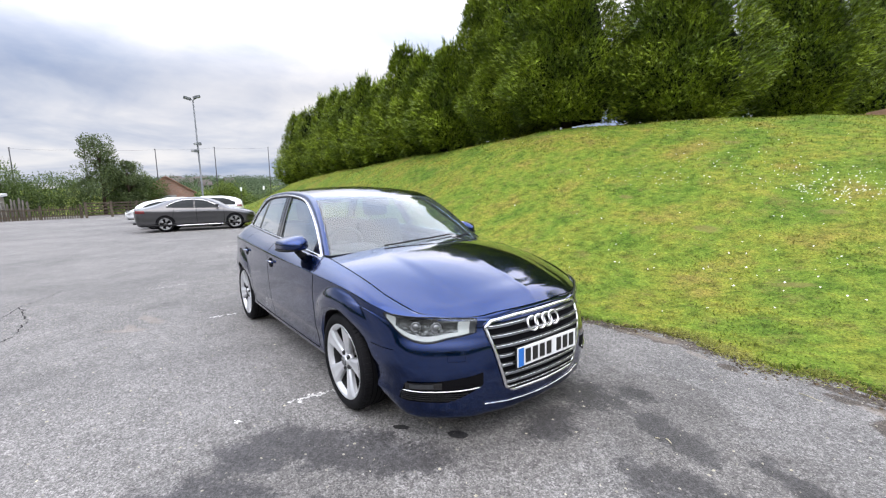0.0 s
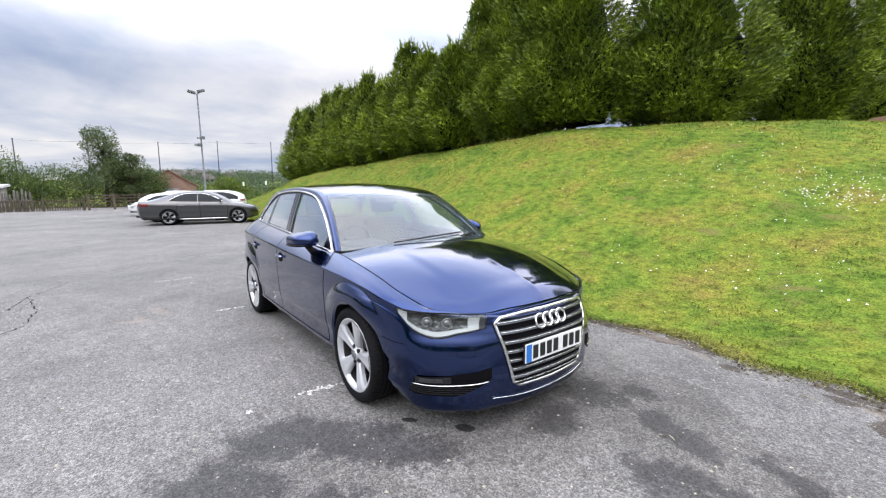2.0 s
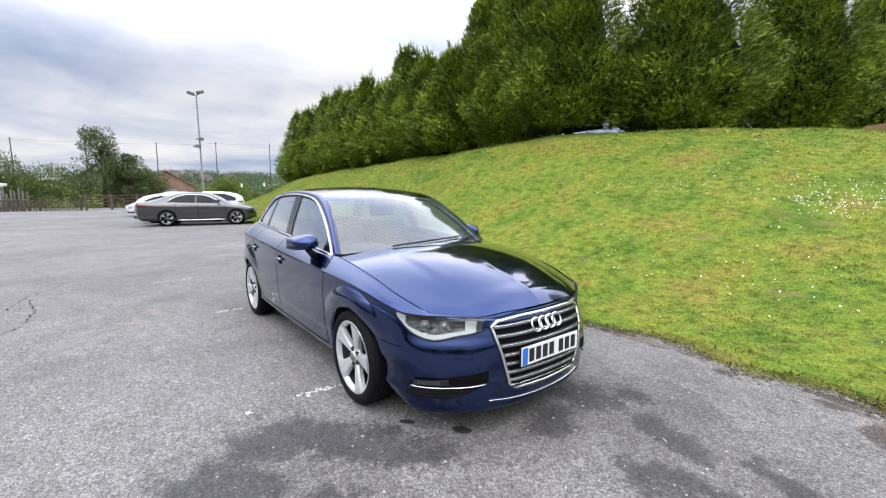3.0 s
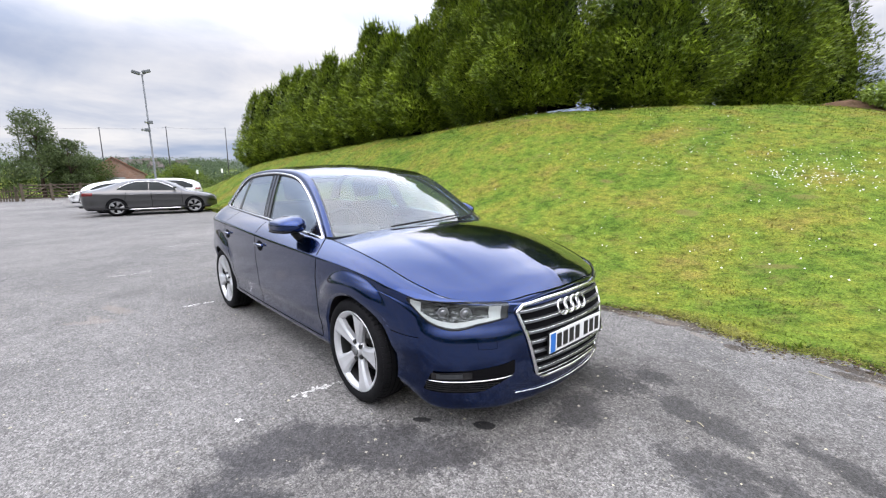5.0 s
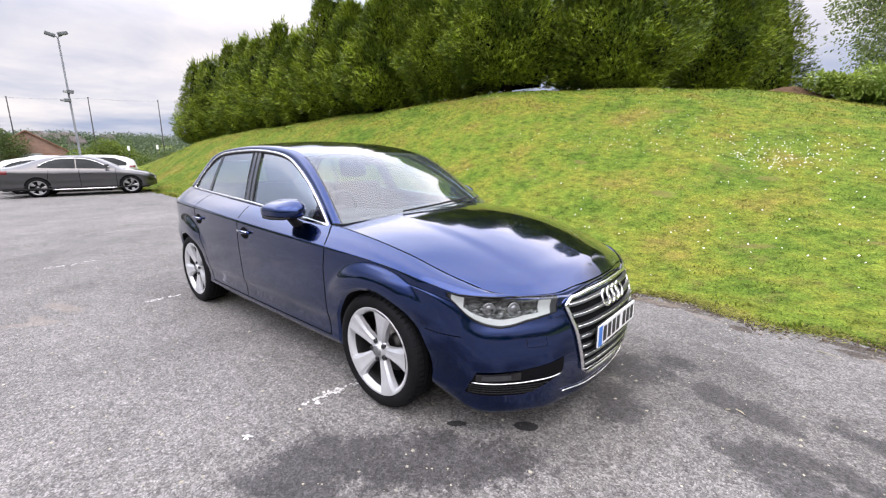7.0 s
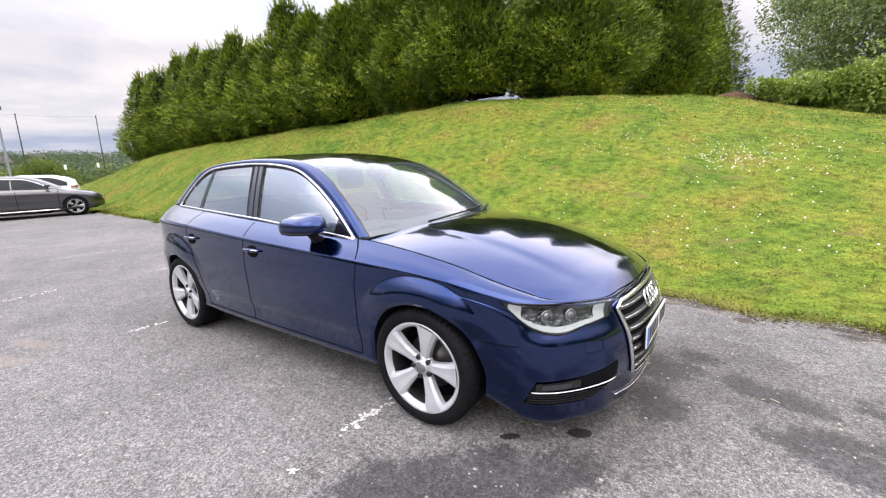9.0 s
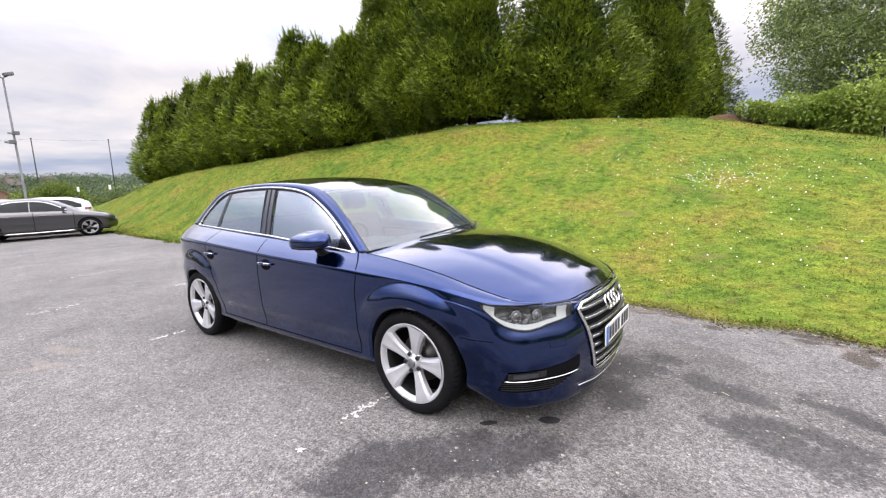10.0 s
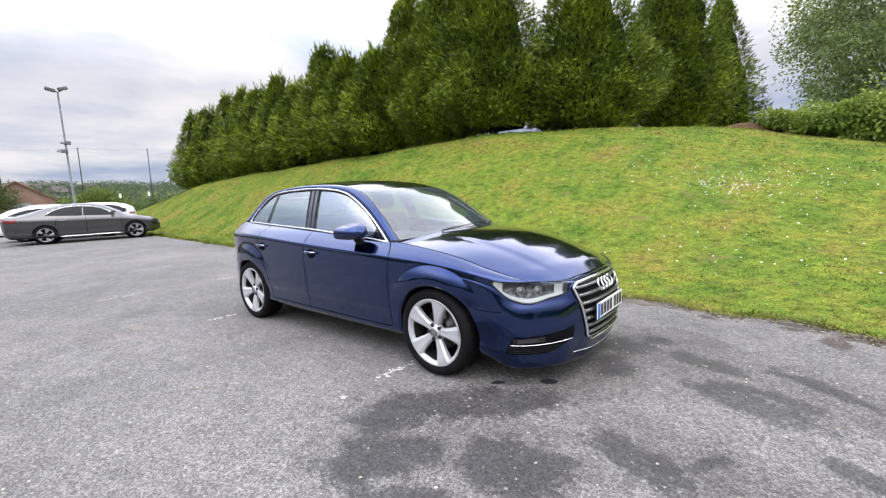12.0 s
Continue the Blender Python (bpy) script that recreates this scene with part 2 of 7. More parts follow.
def tube_mesh(points, radius, sides=8, closed=False, flat=1.0):
    """Verts and faces of a tube along points; radius may be a list."""
    pts = [Vector(p) for p in points]
    n = len(pts)
    rad = radius if isinstance(radius, (list, tuple)) else [radius] * n
    verts, faces = [], []
    side = None
    for i, p in enumerate(pts):
        a, b = pts[(i - 1) % n] if (i or closed) else p, pts[(i + 1) % n] if (i < n - 1 or closed) else p
        d = (b - a).normalized()
        if side is None:
            side = d.cross((0, 0, 1)) if abs(d.z) < 0.9 else d.cross((1, 0, 0))
        side = (side - d * side.dot(d)).normalized()
        up = d.cross(side)
        for k in range(sides):
            t = 2 * math.pi * k / sides
            verts.append(p + (side * math.cos(t) + up * math.sin(t) * flat) * rad[i])
    for i in range(n if closed else n - 1):
        j = (i + 1) % n
        for k in range(sides):
            l = (k + 1) % sides
            faces.append((i * sides + k, i * sides + l, j * sides + l, j * sides + k))
    if not closed:
        faces += [tuple(range(sides))[::-1], tuple((n - 1) * sides + k for k in range(sides))]
    return verts, faces


def lathe_mesh(profile, sides=48, axis="y"):
    """Turns (radius, along) round an axis."""
    verts, faces = [], []
    for r, h in profile:
        for k in range(sides):
            t = 2 * math.pi * k / sides
            c, s = r * math.cos(t), r * math.sin(t)
            verts.append((c, h, s) if axis == "y" else (c, s, h))
    for i in range(len(profile) - 1):
        for k in range(sides):
            l = (k + 1) % sides
            faces.append((i * sides + k, i * sides + l, (i + 1) * sides + l, (i + 1) * sides + k))
    return verts, faces


def grid_faces(n, m):
    return [(i * m + j, i * m + j + 1, (i + 1) * m + j + 1, (i + 1) * m + j) for i in range(n - 1) for j in range(m - 1)]


def smooth_curve(keys, t):
    """A smooth line through rows of (t, values...), read at t (an array)."""
    keys = np.array(keys, float)
    k, v = keys[:, 0], keys[:, 1:]
    slope = np.gradient(v, k, axis=0)
    t = np.clip(np.atleast_1d(np.asarray(t, float)), k.min(), k.max())
    i = np.clip(np.searchsorted(k, t, side="right") - 1, 0, len(k) - 2)
    h = (k[i + 1] - k[i])[:, None]
    s = ((t - k[i])[:, None]) / h
    a, b = v[i], v[i + 1]
    return (2 * s**3 - 3 * s**2 + 1) * a + (s**3 - 2 * s**2 + s) * h * slope[i] + (3 * s**2 - 2 * s**3) * b + (s**3 - s**2) * h * slope[i + 1]


def scatter(template, tris, places, frames3, sizes):
    """Copies of a small shape: verts and faces of them all in one array."""
    template, tris = np.asarray(template, float), np.asarray(tris, int)
    pts = np.einsum("nij,kj->nki", frames3, template) * np.asarray(sizes)[:, None, None] + np.asarray(places)[:, None, :]
    faces = tris[None] + (np.arange(len(places)) * len(template))[:, None, None]
    return pts.reshape(-1, 3), faces.reshape(-1, tris.shape[1])


def fast_mesh(name, verts, faces, material, parent=None, label="", smooth=False):
    verts, faces = np.asarray(verts, np.float32), np.asarray(faces, np.int32)
    me = bpy.data.meshes.new(name)
    me.vertices.add(len(verts))
    me.vertices.foreach_set("co", verts.ravel())
    k = faces.shape[1]
    me.loops.add(faces.size)
    me.loops.foreach_set("vertex_index", faces.ravel())
    me.polygons.add(len(faces))
    me.polygons.foreach_set("loop_start", np.arange(0, faces.size, k, dtype=np.int32))
    me.polygons.foreach_set("use_smooth", [smooth] * len(faces))
    me.update(calc_edges=True)
    for m in material if isinstance(material, (list, tuple)) else [material]:
        me.materials.append(m)
    ob = new(name, me)
    if parent:
        ob.parent = parent
    return tagged(ob, label)


def frames_from(ahead, up_hint, rng, spin=0.6):
    """Turns whose third axis is up_hint-like and first axis points ahead, each spun a little about it."""
    ahead = ahead / np.linalg.norm(ahead, axis=1, keepdims=True)
    side = np.cross(up_hint, ahead)
    side /= np.linalg.norm(side, axis=1, keepdims=True) + 1e-9
    up = np.cross(ahead, side)
    a = rng.uniform(-spin, spin, len(ahead))[:, None]
    side, up = side * np.cos(a) + up * np.sin(a), up * np.cos(a) - side * np.sin(a)
    return np.stack([ahead, side, up], axis=2)

# ---- land ----
TOE = [(-70, 6), (-40, 4.6), (-26, 3.6), (-17, 2.95), (-10, 2.5), (-4, 2.2), (1.3, 1.93), (1.65, 1.99), (1.95, 2.09), (2.2, 2.11), (2.45, 2.02), (2.64, 1.89), (2.86, 1.84), (3.1, 1.94), (3.4, 1.91), (3.7, 1.74), (6, 1.25), (12, -0.5), (40, -6)]
CREST = [(-70, 11), (-40, 9.5), (-22, 8.6), (-8, 8.7), (-4, 9.3), (-1.4, 11), (1, 12.2), (3, 12.8), (4.2, 13.2), (6, 13.4), (10, 14), (40, 18)]
RISE = [(-70, 0.1), (-45, 0.25), (-33, 1.5), (-25, 2.45), (-15, 2.75), (-8, 2.95), (-3.5, 3.1), (-1, 3.06), (1, 2.93), (2.7, 2.62), (4.2, 2.30), (5.5, 2.02), (8, 1.65), (12, 1.35), (40, 1.2)]


def along(rows, x):
    x = np.asarray(x, float)
    return smooth_curve(rows, x.ravel())[:, 0].reshape(x.shape)


def land(x, y):
    """Height of the ground: the level car park, and the bank that rises beside it."""
    x, y = np.asarray(x, float), np.asarray(y, float)
    t = np.clip((y - along(TOE, x)) / (along(CREST, x) - along(TOE, x)), 0, 1)
    z = along(RISE, x) * t * t * (3 - 2 * t)
    lumps = 0.035 * np.sin(x * 1.3 + 0.6 * np.sin(y * 0.9)) * np.sin(y * 1.1 + 0.4 * x) + 0.015 * np.sin(3.1 * x + 1.0) * np.sin(2.7 * y)
    back = np.clip((y - along(CREST, x) - 6) / 30, 0, 1)
    far = np.clip((-x - 130) / 170, 0, 1)
    fall = np.clip((-x - 50) / 140, 0, 1) * 2.0 - 11.0 * far * far * (3 - 2 * far)
    return z * (1 - 0.75 * back * back) + lumps * np.clip(t * 4, 0, 1) - 0.03 * (1 - np.clip(t * 30, 0, 1)) - fall


# bare, worn spots in the lawn: centre and half sizes
BARE_SPOTS = [(1.11, 5.22, 0.30, 0.16), (2.36, 6.21, 0.28, 0.14), (2.50, 3.97, 0.30, 0.12), (-0.6, 5.9, 0.22, 0.10), (0.2, 8.6, 0.3, 0.12), (-4.2, 7.9, 0.7, 0.14), (3.6, 4.4, 0.2, 0.1), (-6.5, 9.2, 2.8, 0.6), (-12.0, 8.7, 3.6, 0.5), (-2.4, 11.3, 1.5, 0.5)]


def grass_colour(nodes, links):
    """Mown grass: fresh green and yellow-green patches, clumps a hand wide, thin brown thatch."""
    macro, clump, thatch = noise_tex(nodes, links, 0.9, 10, 0.66), noise_tex(nodes, links, 7.0, 6, 0.68), noise_tex(nodes, links, 2.6, 9, 0.74)
    c = ramp(nodes, links, macro.outputs[0], [(0.37, (0.080, 0.142, 0.018)), (0.46, (0.122, 0.182, 0.025)), (0.55, (0.166, 0.194, 0.029)), (0.65, (0.190, 0.172, 0.040))]).outputs[0]
    k = ramp(nodes, links, clump.outputs[0], [(0.34, (0.50, 0.55, 0.50)), (0.49, (0.97, 0.97, 0.97)), (0.66, (1.40, 1.32, 1.32))]).outputs[0]
    c = mixed(nodes, links, "MULTIPLY", 1.0, c, k)
    brown = ramp(nodes, links, thatch.outputs[0], [(0.53, (0.0,) * 3), (0.68, (0.62,) * 3)]).outputs[0]
    return mixed(nodes, links, "MIX", brown, c, (0.170, 0.140, 0.048))


def ground_material():
    m, nodes, links, p = shader("grass_ground")
    fine, clump = noise_tex(nodes, links, 45, 4), noise_tex(nodes, links, 11.0, 6, 0.68)
    c = grass_colour(nodes, links)
    f = ramp(nodes, links, fine.outputs[0], [(0.32, (0.50, 0.52, 0.45)), (0.52, (1.0, 1.0, 1.0)), (0.66, (1.35, 1.32, 1.2))]).outputs[0]
    c = mixed(nodes, links, "MULTIPLY", 1.0, c, f)
    co, bare = nodes.new("ShaderNodeTexCoord"), None
    for cx, cy, rx, ry in BARE_SPOTS:
        mp, ln = nodes.new("ShaderNodeMapping"), nodes.new("ShaderNodeVectorMath")
        mp.vector_type, ln.operation = "TEXTURE", "LENGTH"
        mp.inputs["Location"].default_value, mp.inputs["Scale"].default_value = (cx, cy, 0), (rx * 1.25, ry * 1.3, 1000)
        links.new(co.outputs["Object"], mp.inputs[0])
        links.new(mp.outputs[0], ln.inputs[0])
        if bare is None:
            bare = ln.outputs["Value"]
        else:
            low = nodes.new("ShaderNodeMath")
            low.operation = "MINIMUM"
            links.new(bare, low.inputs[0])
            links.new(ln.outputs["Value"], low.inputs[1])
            bare = low.outputs[0]
    jag, sway = noise_tex(nodes, links, 14, 6, 0.7), nodes.new("ShaderNodeMath")
    sway.operation, sway.inputs[1].default_value = "MULTIPLY_ADD", 0.7
    links.new(jag.outputs[0], sway.inputs[0])
    links.new(bare, sway.inputs[2])
    spot = ramp(nodes, links, sway.outputs[0], [(0.70, (0.65,) * 3), (0.98, (0.0,) * 3)]).outputs[0]
    c = mixed(nodes, links, "MIX", spot, c, (0.165, 0.135, 0.050))
    links.new(c, p.inputs["Base Color"])
    p.inputs["Roughness"].default_value = 0.95
    p.inputs["Specular IOR Level"].default_value = 0.1
    b = nodes.new("ShaderNodeBump")
    b.inputs["Strength"].default_value, b.inputs["Distance"].default_value = 0.8, 0.05
    links.new(clump.outputs[0], b.inputs["Height"])
    links.new(b.outputs[0], p.inputs["Normal"])
    return m


xs = np.concatenate([np.linspace(-1500, -80, 24), np.linspace(-76, -20, 57), np.linspace(-19.6, 14, 169), np.linspace(15, 60, 30), np.linspace(80, 1200, 16)])
ys = np.concatenate([np.linspace(-1200, -40, 22), np.linspace(-36, 0.5, 30), np.linspace(0.7, 20, 130), np.linspace(21, 60, 30), np.linspace(75, 1200, 16)])
gx, gy = np.meshgrid(xs, ys, indexing="ij")
gv = np.stack([gx, gy, land(gx, gy)], -1).reshape(-1, 3)
ground = fast_mesh("ground", gv, np.array(grid_faces(len(xs), len(ys)))[:, ::-1], ground_material(), None, "", True)
tagged(ground, "mown grass bank and level ground, yellow-green with bare patches", "ground", "", "structure")


def asphalt_material():
    m, nodes, links, p = shader("worn_asphalt")
    co = nodes.new("ShaderNodeTexCoord")
    big, mid, fine = noise_tex(nodes, links, 0.28, 6, 0.6), noise_tex(nodes, links, 1.7, 6, 0.62), noise_tex(nodes, links, 120, 3, 0.7)
    c = ramp(nodes, links, big.outputs[0], [(0.32, (0.132, 0.127, 0.123)), (0.68, (0.218, 0.209, 0.199))]).outputs[0]
    c = mixed(nodes, links, "MULTIPLY", 1.0, c, ramp(nodes, links, mid.outputs[0], [(0.3, (0.80,) * 3), (0.62, (1.06,) * 3)]).outputs[0])
    c = mixed(nodes, links, "MULTIPLY", 1.0, c, ramp(nodes, links, fine.outputs[0], [(0.36, (0.55,) * 3), (0.5, (0.97,) * 3), (0.66, (1.4,) * 3)]).outputs[0])
    grit = noise_tex(nodes, links, 38, 4, 0.75)
    c = mixed(nodes, links, "MULTIPLY", 1.0, c, ramp(nodes, links, grit.outputs[0], [(0.34, (0.72,) * 3), (0.5, (1.0,) * 3), (0.68, (1.22,) * 3)]).outputs[0])

    # single stones of the aggregate
    for size, lo, hi in ((110.0, 0.60, 1.40), (55.0, 0.82, 1.16)):
        cell = nodes.new("ShaderNodeTexVoronoi")
        cell.inputs["Scale"].default_value = size
        links.new(co.outputs["Object"], cell.inputs["Vector"])
        tone = nodes.new("ShaderNodeSeparateColor")
        links.new(cell.outputs["Color"], tone.inputs[0])
        c = mixed(nodes, links, "MULTIPLY", 1.0, c, ramp(nodes, links, tone.outputs[0], [(0.05, (lo,) * 3), (0.5, (0.95,) * 3), (0.97, (hi,) * 3)]).outputs[0])
    # worn blotches and pale chips of stone
    worn, chip = noise_tex(nodes, links, 8.0, 7, 0.7), noise_tex(nodes, links, 75, 2, 0.5)
    c = mixed(nodes, links, "MULTIPLY", 1.0, c, ramp(nodes, links, worn.outputs[0], [(0.34, (0.84,) * 3), (0.52, (1.0,) * 3), (0.68, (1.14,) * 3)]).outputs[0])
    c = mixed(nodes, links, "MIX", ramp(nodes, links, chip.outputs[0], [(0.66, (0.0,) * 3), (0.72, (0.7,) * 3)]).outputs[0], c, (0.40, 0.39, 0.37))

    def blot(cx, cy, rx, ry, turn=0.0, rough=0.5):
        """How far inside a ragged oval a place lies (above 0.5: inside)."""
        mp = nodes.new("ShaderNodeMapping")
        mp.vector_type = "TEXTURE"
        mp.inputs["Location"].default_value, mp.inputs["Scale"].default_value = (cx, cy, 0), (rx, ry, 1)
        mp.inputs["Rotation"].default_value = (0, 0, radians(turn))
        links.new(co.outputs["Object"], mp.inputs[0])
        ln = nodes.new("ShaderNodeVectorMath")
        ln.operation = "LENGTH"
        links.new(mp.outputs[0], ln.inputs[0])
        s = nodes.new("ShaderNodeMath")
        s.operation, s.inputs[0].default_value = "SUBTRACT", 1.5
        links.new(ln.outputs["Value"], s.inputs[1])
        return s.outputs[0]

    def joined(kind, a, b):
        s = nodes.new("ShaderNodeMath")
        s.operation = kind
        for socket, v in zip(s.inputs, (a, b)):
            if isinstance(v, (int, float)):
                socket.default_value = v
            else:
                links.new(v, socket)
        return s.outputs[0]

    def union(rows):
        total = None
        for row in rows:
            one = blot(*row)
            total = one if total is None else joined("MAXIMUM", total, one)
        return total

    ragged = noise_tex(nodes, links, 5.5, 11, 0.76)
    edge = joined("MULTIPLY", joined("SUBTRACT", ragged.outputs[0], 0.5), 3.0)
    dark = joined("ADD", union(DARK_PATCHES), edge)
    crumbs = noise_tex(nodes, links, 26, 6, 0.75)
    dark = joined("ADD", dark, joined("MULTIPLY", joined("SUBTRACT", crumbs.outputs[0], 0.5), 1.6))
    dark = ramp(nodes, links, dark, [(0.40, (0, 0, 0)), (0.70, (1, 1, 1))]).outputs[0]
    # damp stains plus the car's contact shadow, both multiplied into the colour
    damp_shade = joined("ADD", union(DAMP_SHADE_PATCHES), edge)
    damp_shade = ramp(nodes, links, damp_shade, [(0.35, (0, 0, 0)), (0.85, (1, 1, 1))]).outputs[0]
    c = mixed(nodes, links, "MULTIPLY", damp_shade, c, (0.76, 0.75, 0.74))
    c = mixed(nodes, links, "MULTIPLY", dark, c, (0.42, 0.42, 0.44))
    earth = joined("ADD", union(EARTH_PATCHES), edge)
    earth = ramp(nodes, links, earth, [(0.42, (0, 0, 0)), (0.65, (0.85, 0.85, 0.85))]).outputs[0]
    c = mixed(nodes, links, "MULTIPLY", earth, c, (0.36, 0.29, 0.23))
    sand = joined("ADD", union(SAND_PATCHES), edge)
    c = mixed(nodes, links, "MIX", ramp(nodes, links, sand, [(0.40, (0, 0, 0)), (0.9, (0.30, 0.30, 0.30))]).outputs[0], c, (0.270, 0.220, 0.175))
    oil = joined("ADD", union(OIL_SPOTS), joined("MULTIPLY", edge, 0.4))
    oil = ramp(nodes, links, oil, [(0.45, (0, 0, 0)), (0.55, (1, 1, 1))]).outputs[0]
    c = mixed(nodes, links, "MULTIPLY", oil, c, (0.14, 0.14, 0.15))
    links.new(c, p.inputs["Base Color"])
    r = mixed(nodes, links, "MIX", dark, (0.85,) * 3, (0.62,) * 3)
    links.new(r, p.inputs["Roughness"])
    p.inputs["Specular IOR Level"].default_value = 0.35
    b = nodes.new("ShaderNodeBump")
    b.inputs["Strength"].default_value, b.inputs["Distance"].default_value = 0.7, 0.006
    links.new(fine.outputs[0], b.inputs["Height"])
    links.new(b.outputs[0], p.inputs["Normal"])
    return m


# centre x, y, half length, half width, turn
DARK_PATCHES = [(1.75, -1.06, 0.62, 0.20, 38), (1.48, -1.50, 0.26, 0.14, 35), (1.72, -1.76, 0.34, 0.20, 45), (2.28, -1.42, 0.27, 0.24, 30), (2.05, -1.95, 0.35, 0.16, 25), (2.72, -1.05, 0.30, 0.13, -25), (3.08, -0.12, 0.38, 0.14, -22),
                (2.84, 0.36, 0.24, 0.10, -14), (3.45, 0.34, 0.30, 0.07, -38), (3.30, 0.02, 0.20, 0.08, -30), (3.01, -0.87, 0.14, 0.045, 60), (3.53, -0.60, 0.20, 0.07, -30), (2.42, 0.70, 0.16, 0.10, -10),
                # ovals at x 2.24 and 2.30 paint contact shadow by the bumper
                (2.24, 0.46, 0.24, 0.17, 0), (2.80, 0.42, 0.25, 0.11, -10), (2.98, 0.04, 0.20, 0.09, 25), (3.30, 0.44, 0.16, 0.05, 0), (2.30, -0.02, 0.14, 0.20, 10)]
# ovals round the nose paint its contact shadow into the colour; others are damp
DAMP_SHADE_PATCHES = [(2.25, -0.15, 0.42, 0.80, 0), (2.55, 0.75, 0.45, 0.40, -10), (3.1, 0.3, 0.95, 0.45, -15), (2.4, 0.45, 0.35, 0.5, 0), (1.9, -1.4, 0.9, 0.5, 20), (2.9, -0.9, 0.6, 0.3, -10)]
SAND_PATCHES = [(1.92, 1.84, 0.32, 0.06, 2), (2.43, 1.70, 0.14, 0.04, -20), (3.48, 1.55, 0.12, 0.05, -8), (-1.78, -1.98, 0.24, 0.07, 58), (-2.1, -1.75, 0.30, 0.08, 20), (-1.9, -1.95, 0.12, 0.06, 0)]
EARTH_PATCHES = [(1.5, 1.86, 0.9, 0.08, -4), (2.30, 1.91, 0.30, 0.07, -14), (2.68, 1.61, 0.09, 0.05, -20), (3.35, 1.72, 0.26, 0.06, -6), (3.31, 1.60, 0.09, 0.05, -10), (3.58, 1.36, 0.10, 0.13, 10), (4.2, 1.48, 0.8, 0.12, -9), (-1.5, 2.0, 2.2, 0.08, -3)]
OIL_SPOTS = [(1.745, -0.72, 0.05, 0.022, 40), (2.025, -0.51, 0.06, 0.035, 30)]


rng = np.random.default_rng(5)
px = np.concatenate([np.linspace(-52, -8, 90), np.linspace(-7.8, 9, 320), np.linspace(9.5, 40, 50)])
edge_y = along(TOE, px) - 0.03 + 0.05 * np.sin(px * 2.3 + 1) * np.sin(px * 1.1) + 0.045 * np.sin(px * 5.1) + 0.02 * np.sin(px * 13.7 + 1) + 0.012 * np.sin(px * 31 + 2)
near_y = np.full_like(px, -60.0)
cols = np.linspace(0, 1, 7) ** 0.4
pv = np.stack([np.repeat(px[:, None], 7, 1), near_y[:, None] + (edge_y - near_y)[:, None] * cols[None], np.zeros((len(px), 7))], -1)
slab = np.concatenate([pv.reshape(-1, 3), np.stack([px, edge_y + 0.01, np.full_like(px, -0.06)], -1)])
top_faces = np.array(grid_faces(len(px), 7))[:, ::-1]
n0 = len(px) * 7
lip = [(i * 7 + 6, (i + 1) * 7 + 6, n0 + i + 1, n0 + i) for i in range(len(px) - 1)]
car_park = fast_mesh("car_park", slab, np.concatenate([top_faces, np.array(lip)]), asphalt_material(), None, "", False)
tagged(car_park, "worn pale grey asphalt with dark damp patches, painted car shade and grit", "car park", "", "structure")


WORN_PAINT = plain("worn_white_paint", (0.62, 0.61, 0.58), 0.8, 0, 0.25, 20, 150, 0.3)
STONE = plain("loose_stone", (0.36, 0.35, 0.34), 0.9, 0, 0.4, 30, 200, 0.2, 0, 0.002, 0.55)
TAR = plain("crack_fill", (0.035, 0.034, 0.034), 0.9, 0, 0.3, 10, 90, 0.4)


def flakes(rng, n, x, y, spread, size):
    """Ragged flat flecks on the asphalt."""
    shape = np.array([(math.cos(a), math.sin(a), 0.0) for a in np.linspace(0, 2 * math.pi, 6, endpoint=False)])
    a = rng.uniform(0, 2 * math.pi, n)
    k, w = rng.uniform(0.6, 1.5, n), rng.uniform(0.3, 0.9, n)
    fr = np.zeros((n, 3, 3))
    fr[:, 0, 0], fr[:, 1, 0], fr[:, 0, 1], fr[:, 1, 1], fr[:, 2, 2] = np.cos(a) * k, np.sin(a) * k, -np.sin(a) * w, np.cos(a) * w, 1
    pos = np.stack([x + rng.normal(0, spread, n), y, rng.uniform(0.0032, 0.0042, n)], -1)
    v, f = scatter(shape, [(0, 1, 2), (0, 2, 3), (0, 3, 4), (0, 4, 5)], pos, fr, rng.uniform(0.4, 1.0, n) * size)
    return v, f


rng = np.random.default_rng(17)
for x, spans in ((1.03, ((-1.14, -0.78, 48), (-1.52, -1.44, 5), (-0.6, 1.7, 60))), (-1.65, ((-1.2, -0.92, 26), (-0.8, 1.9, 80))), (-4.12, ((-1.7, -1.1, 34), (-0.2, 0.2, 24), (0.4, 2.0, 60))), (-6.75, ((-1.0, 0.4, 50), (0.5, 2.0, 60))),
                 (-9.4, ((-1.2, 2.0, 110),)), (-12.0, ((-1.2, 2.1, 110),))):
    y = np.concatenate([rng.uniform(a, b, k) for a, b, k in spans])
    v, f = flakes(rng, len(y), x + 0.02 * np.sin(y * 7), y, 0.020, 0.017)
    tagged(fast_mesh("bay_line", v, f, WORN_PAINT), "worn, flaking white parking bay line", "road marking", "bay lines", "structure")


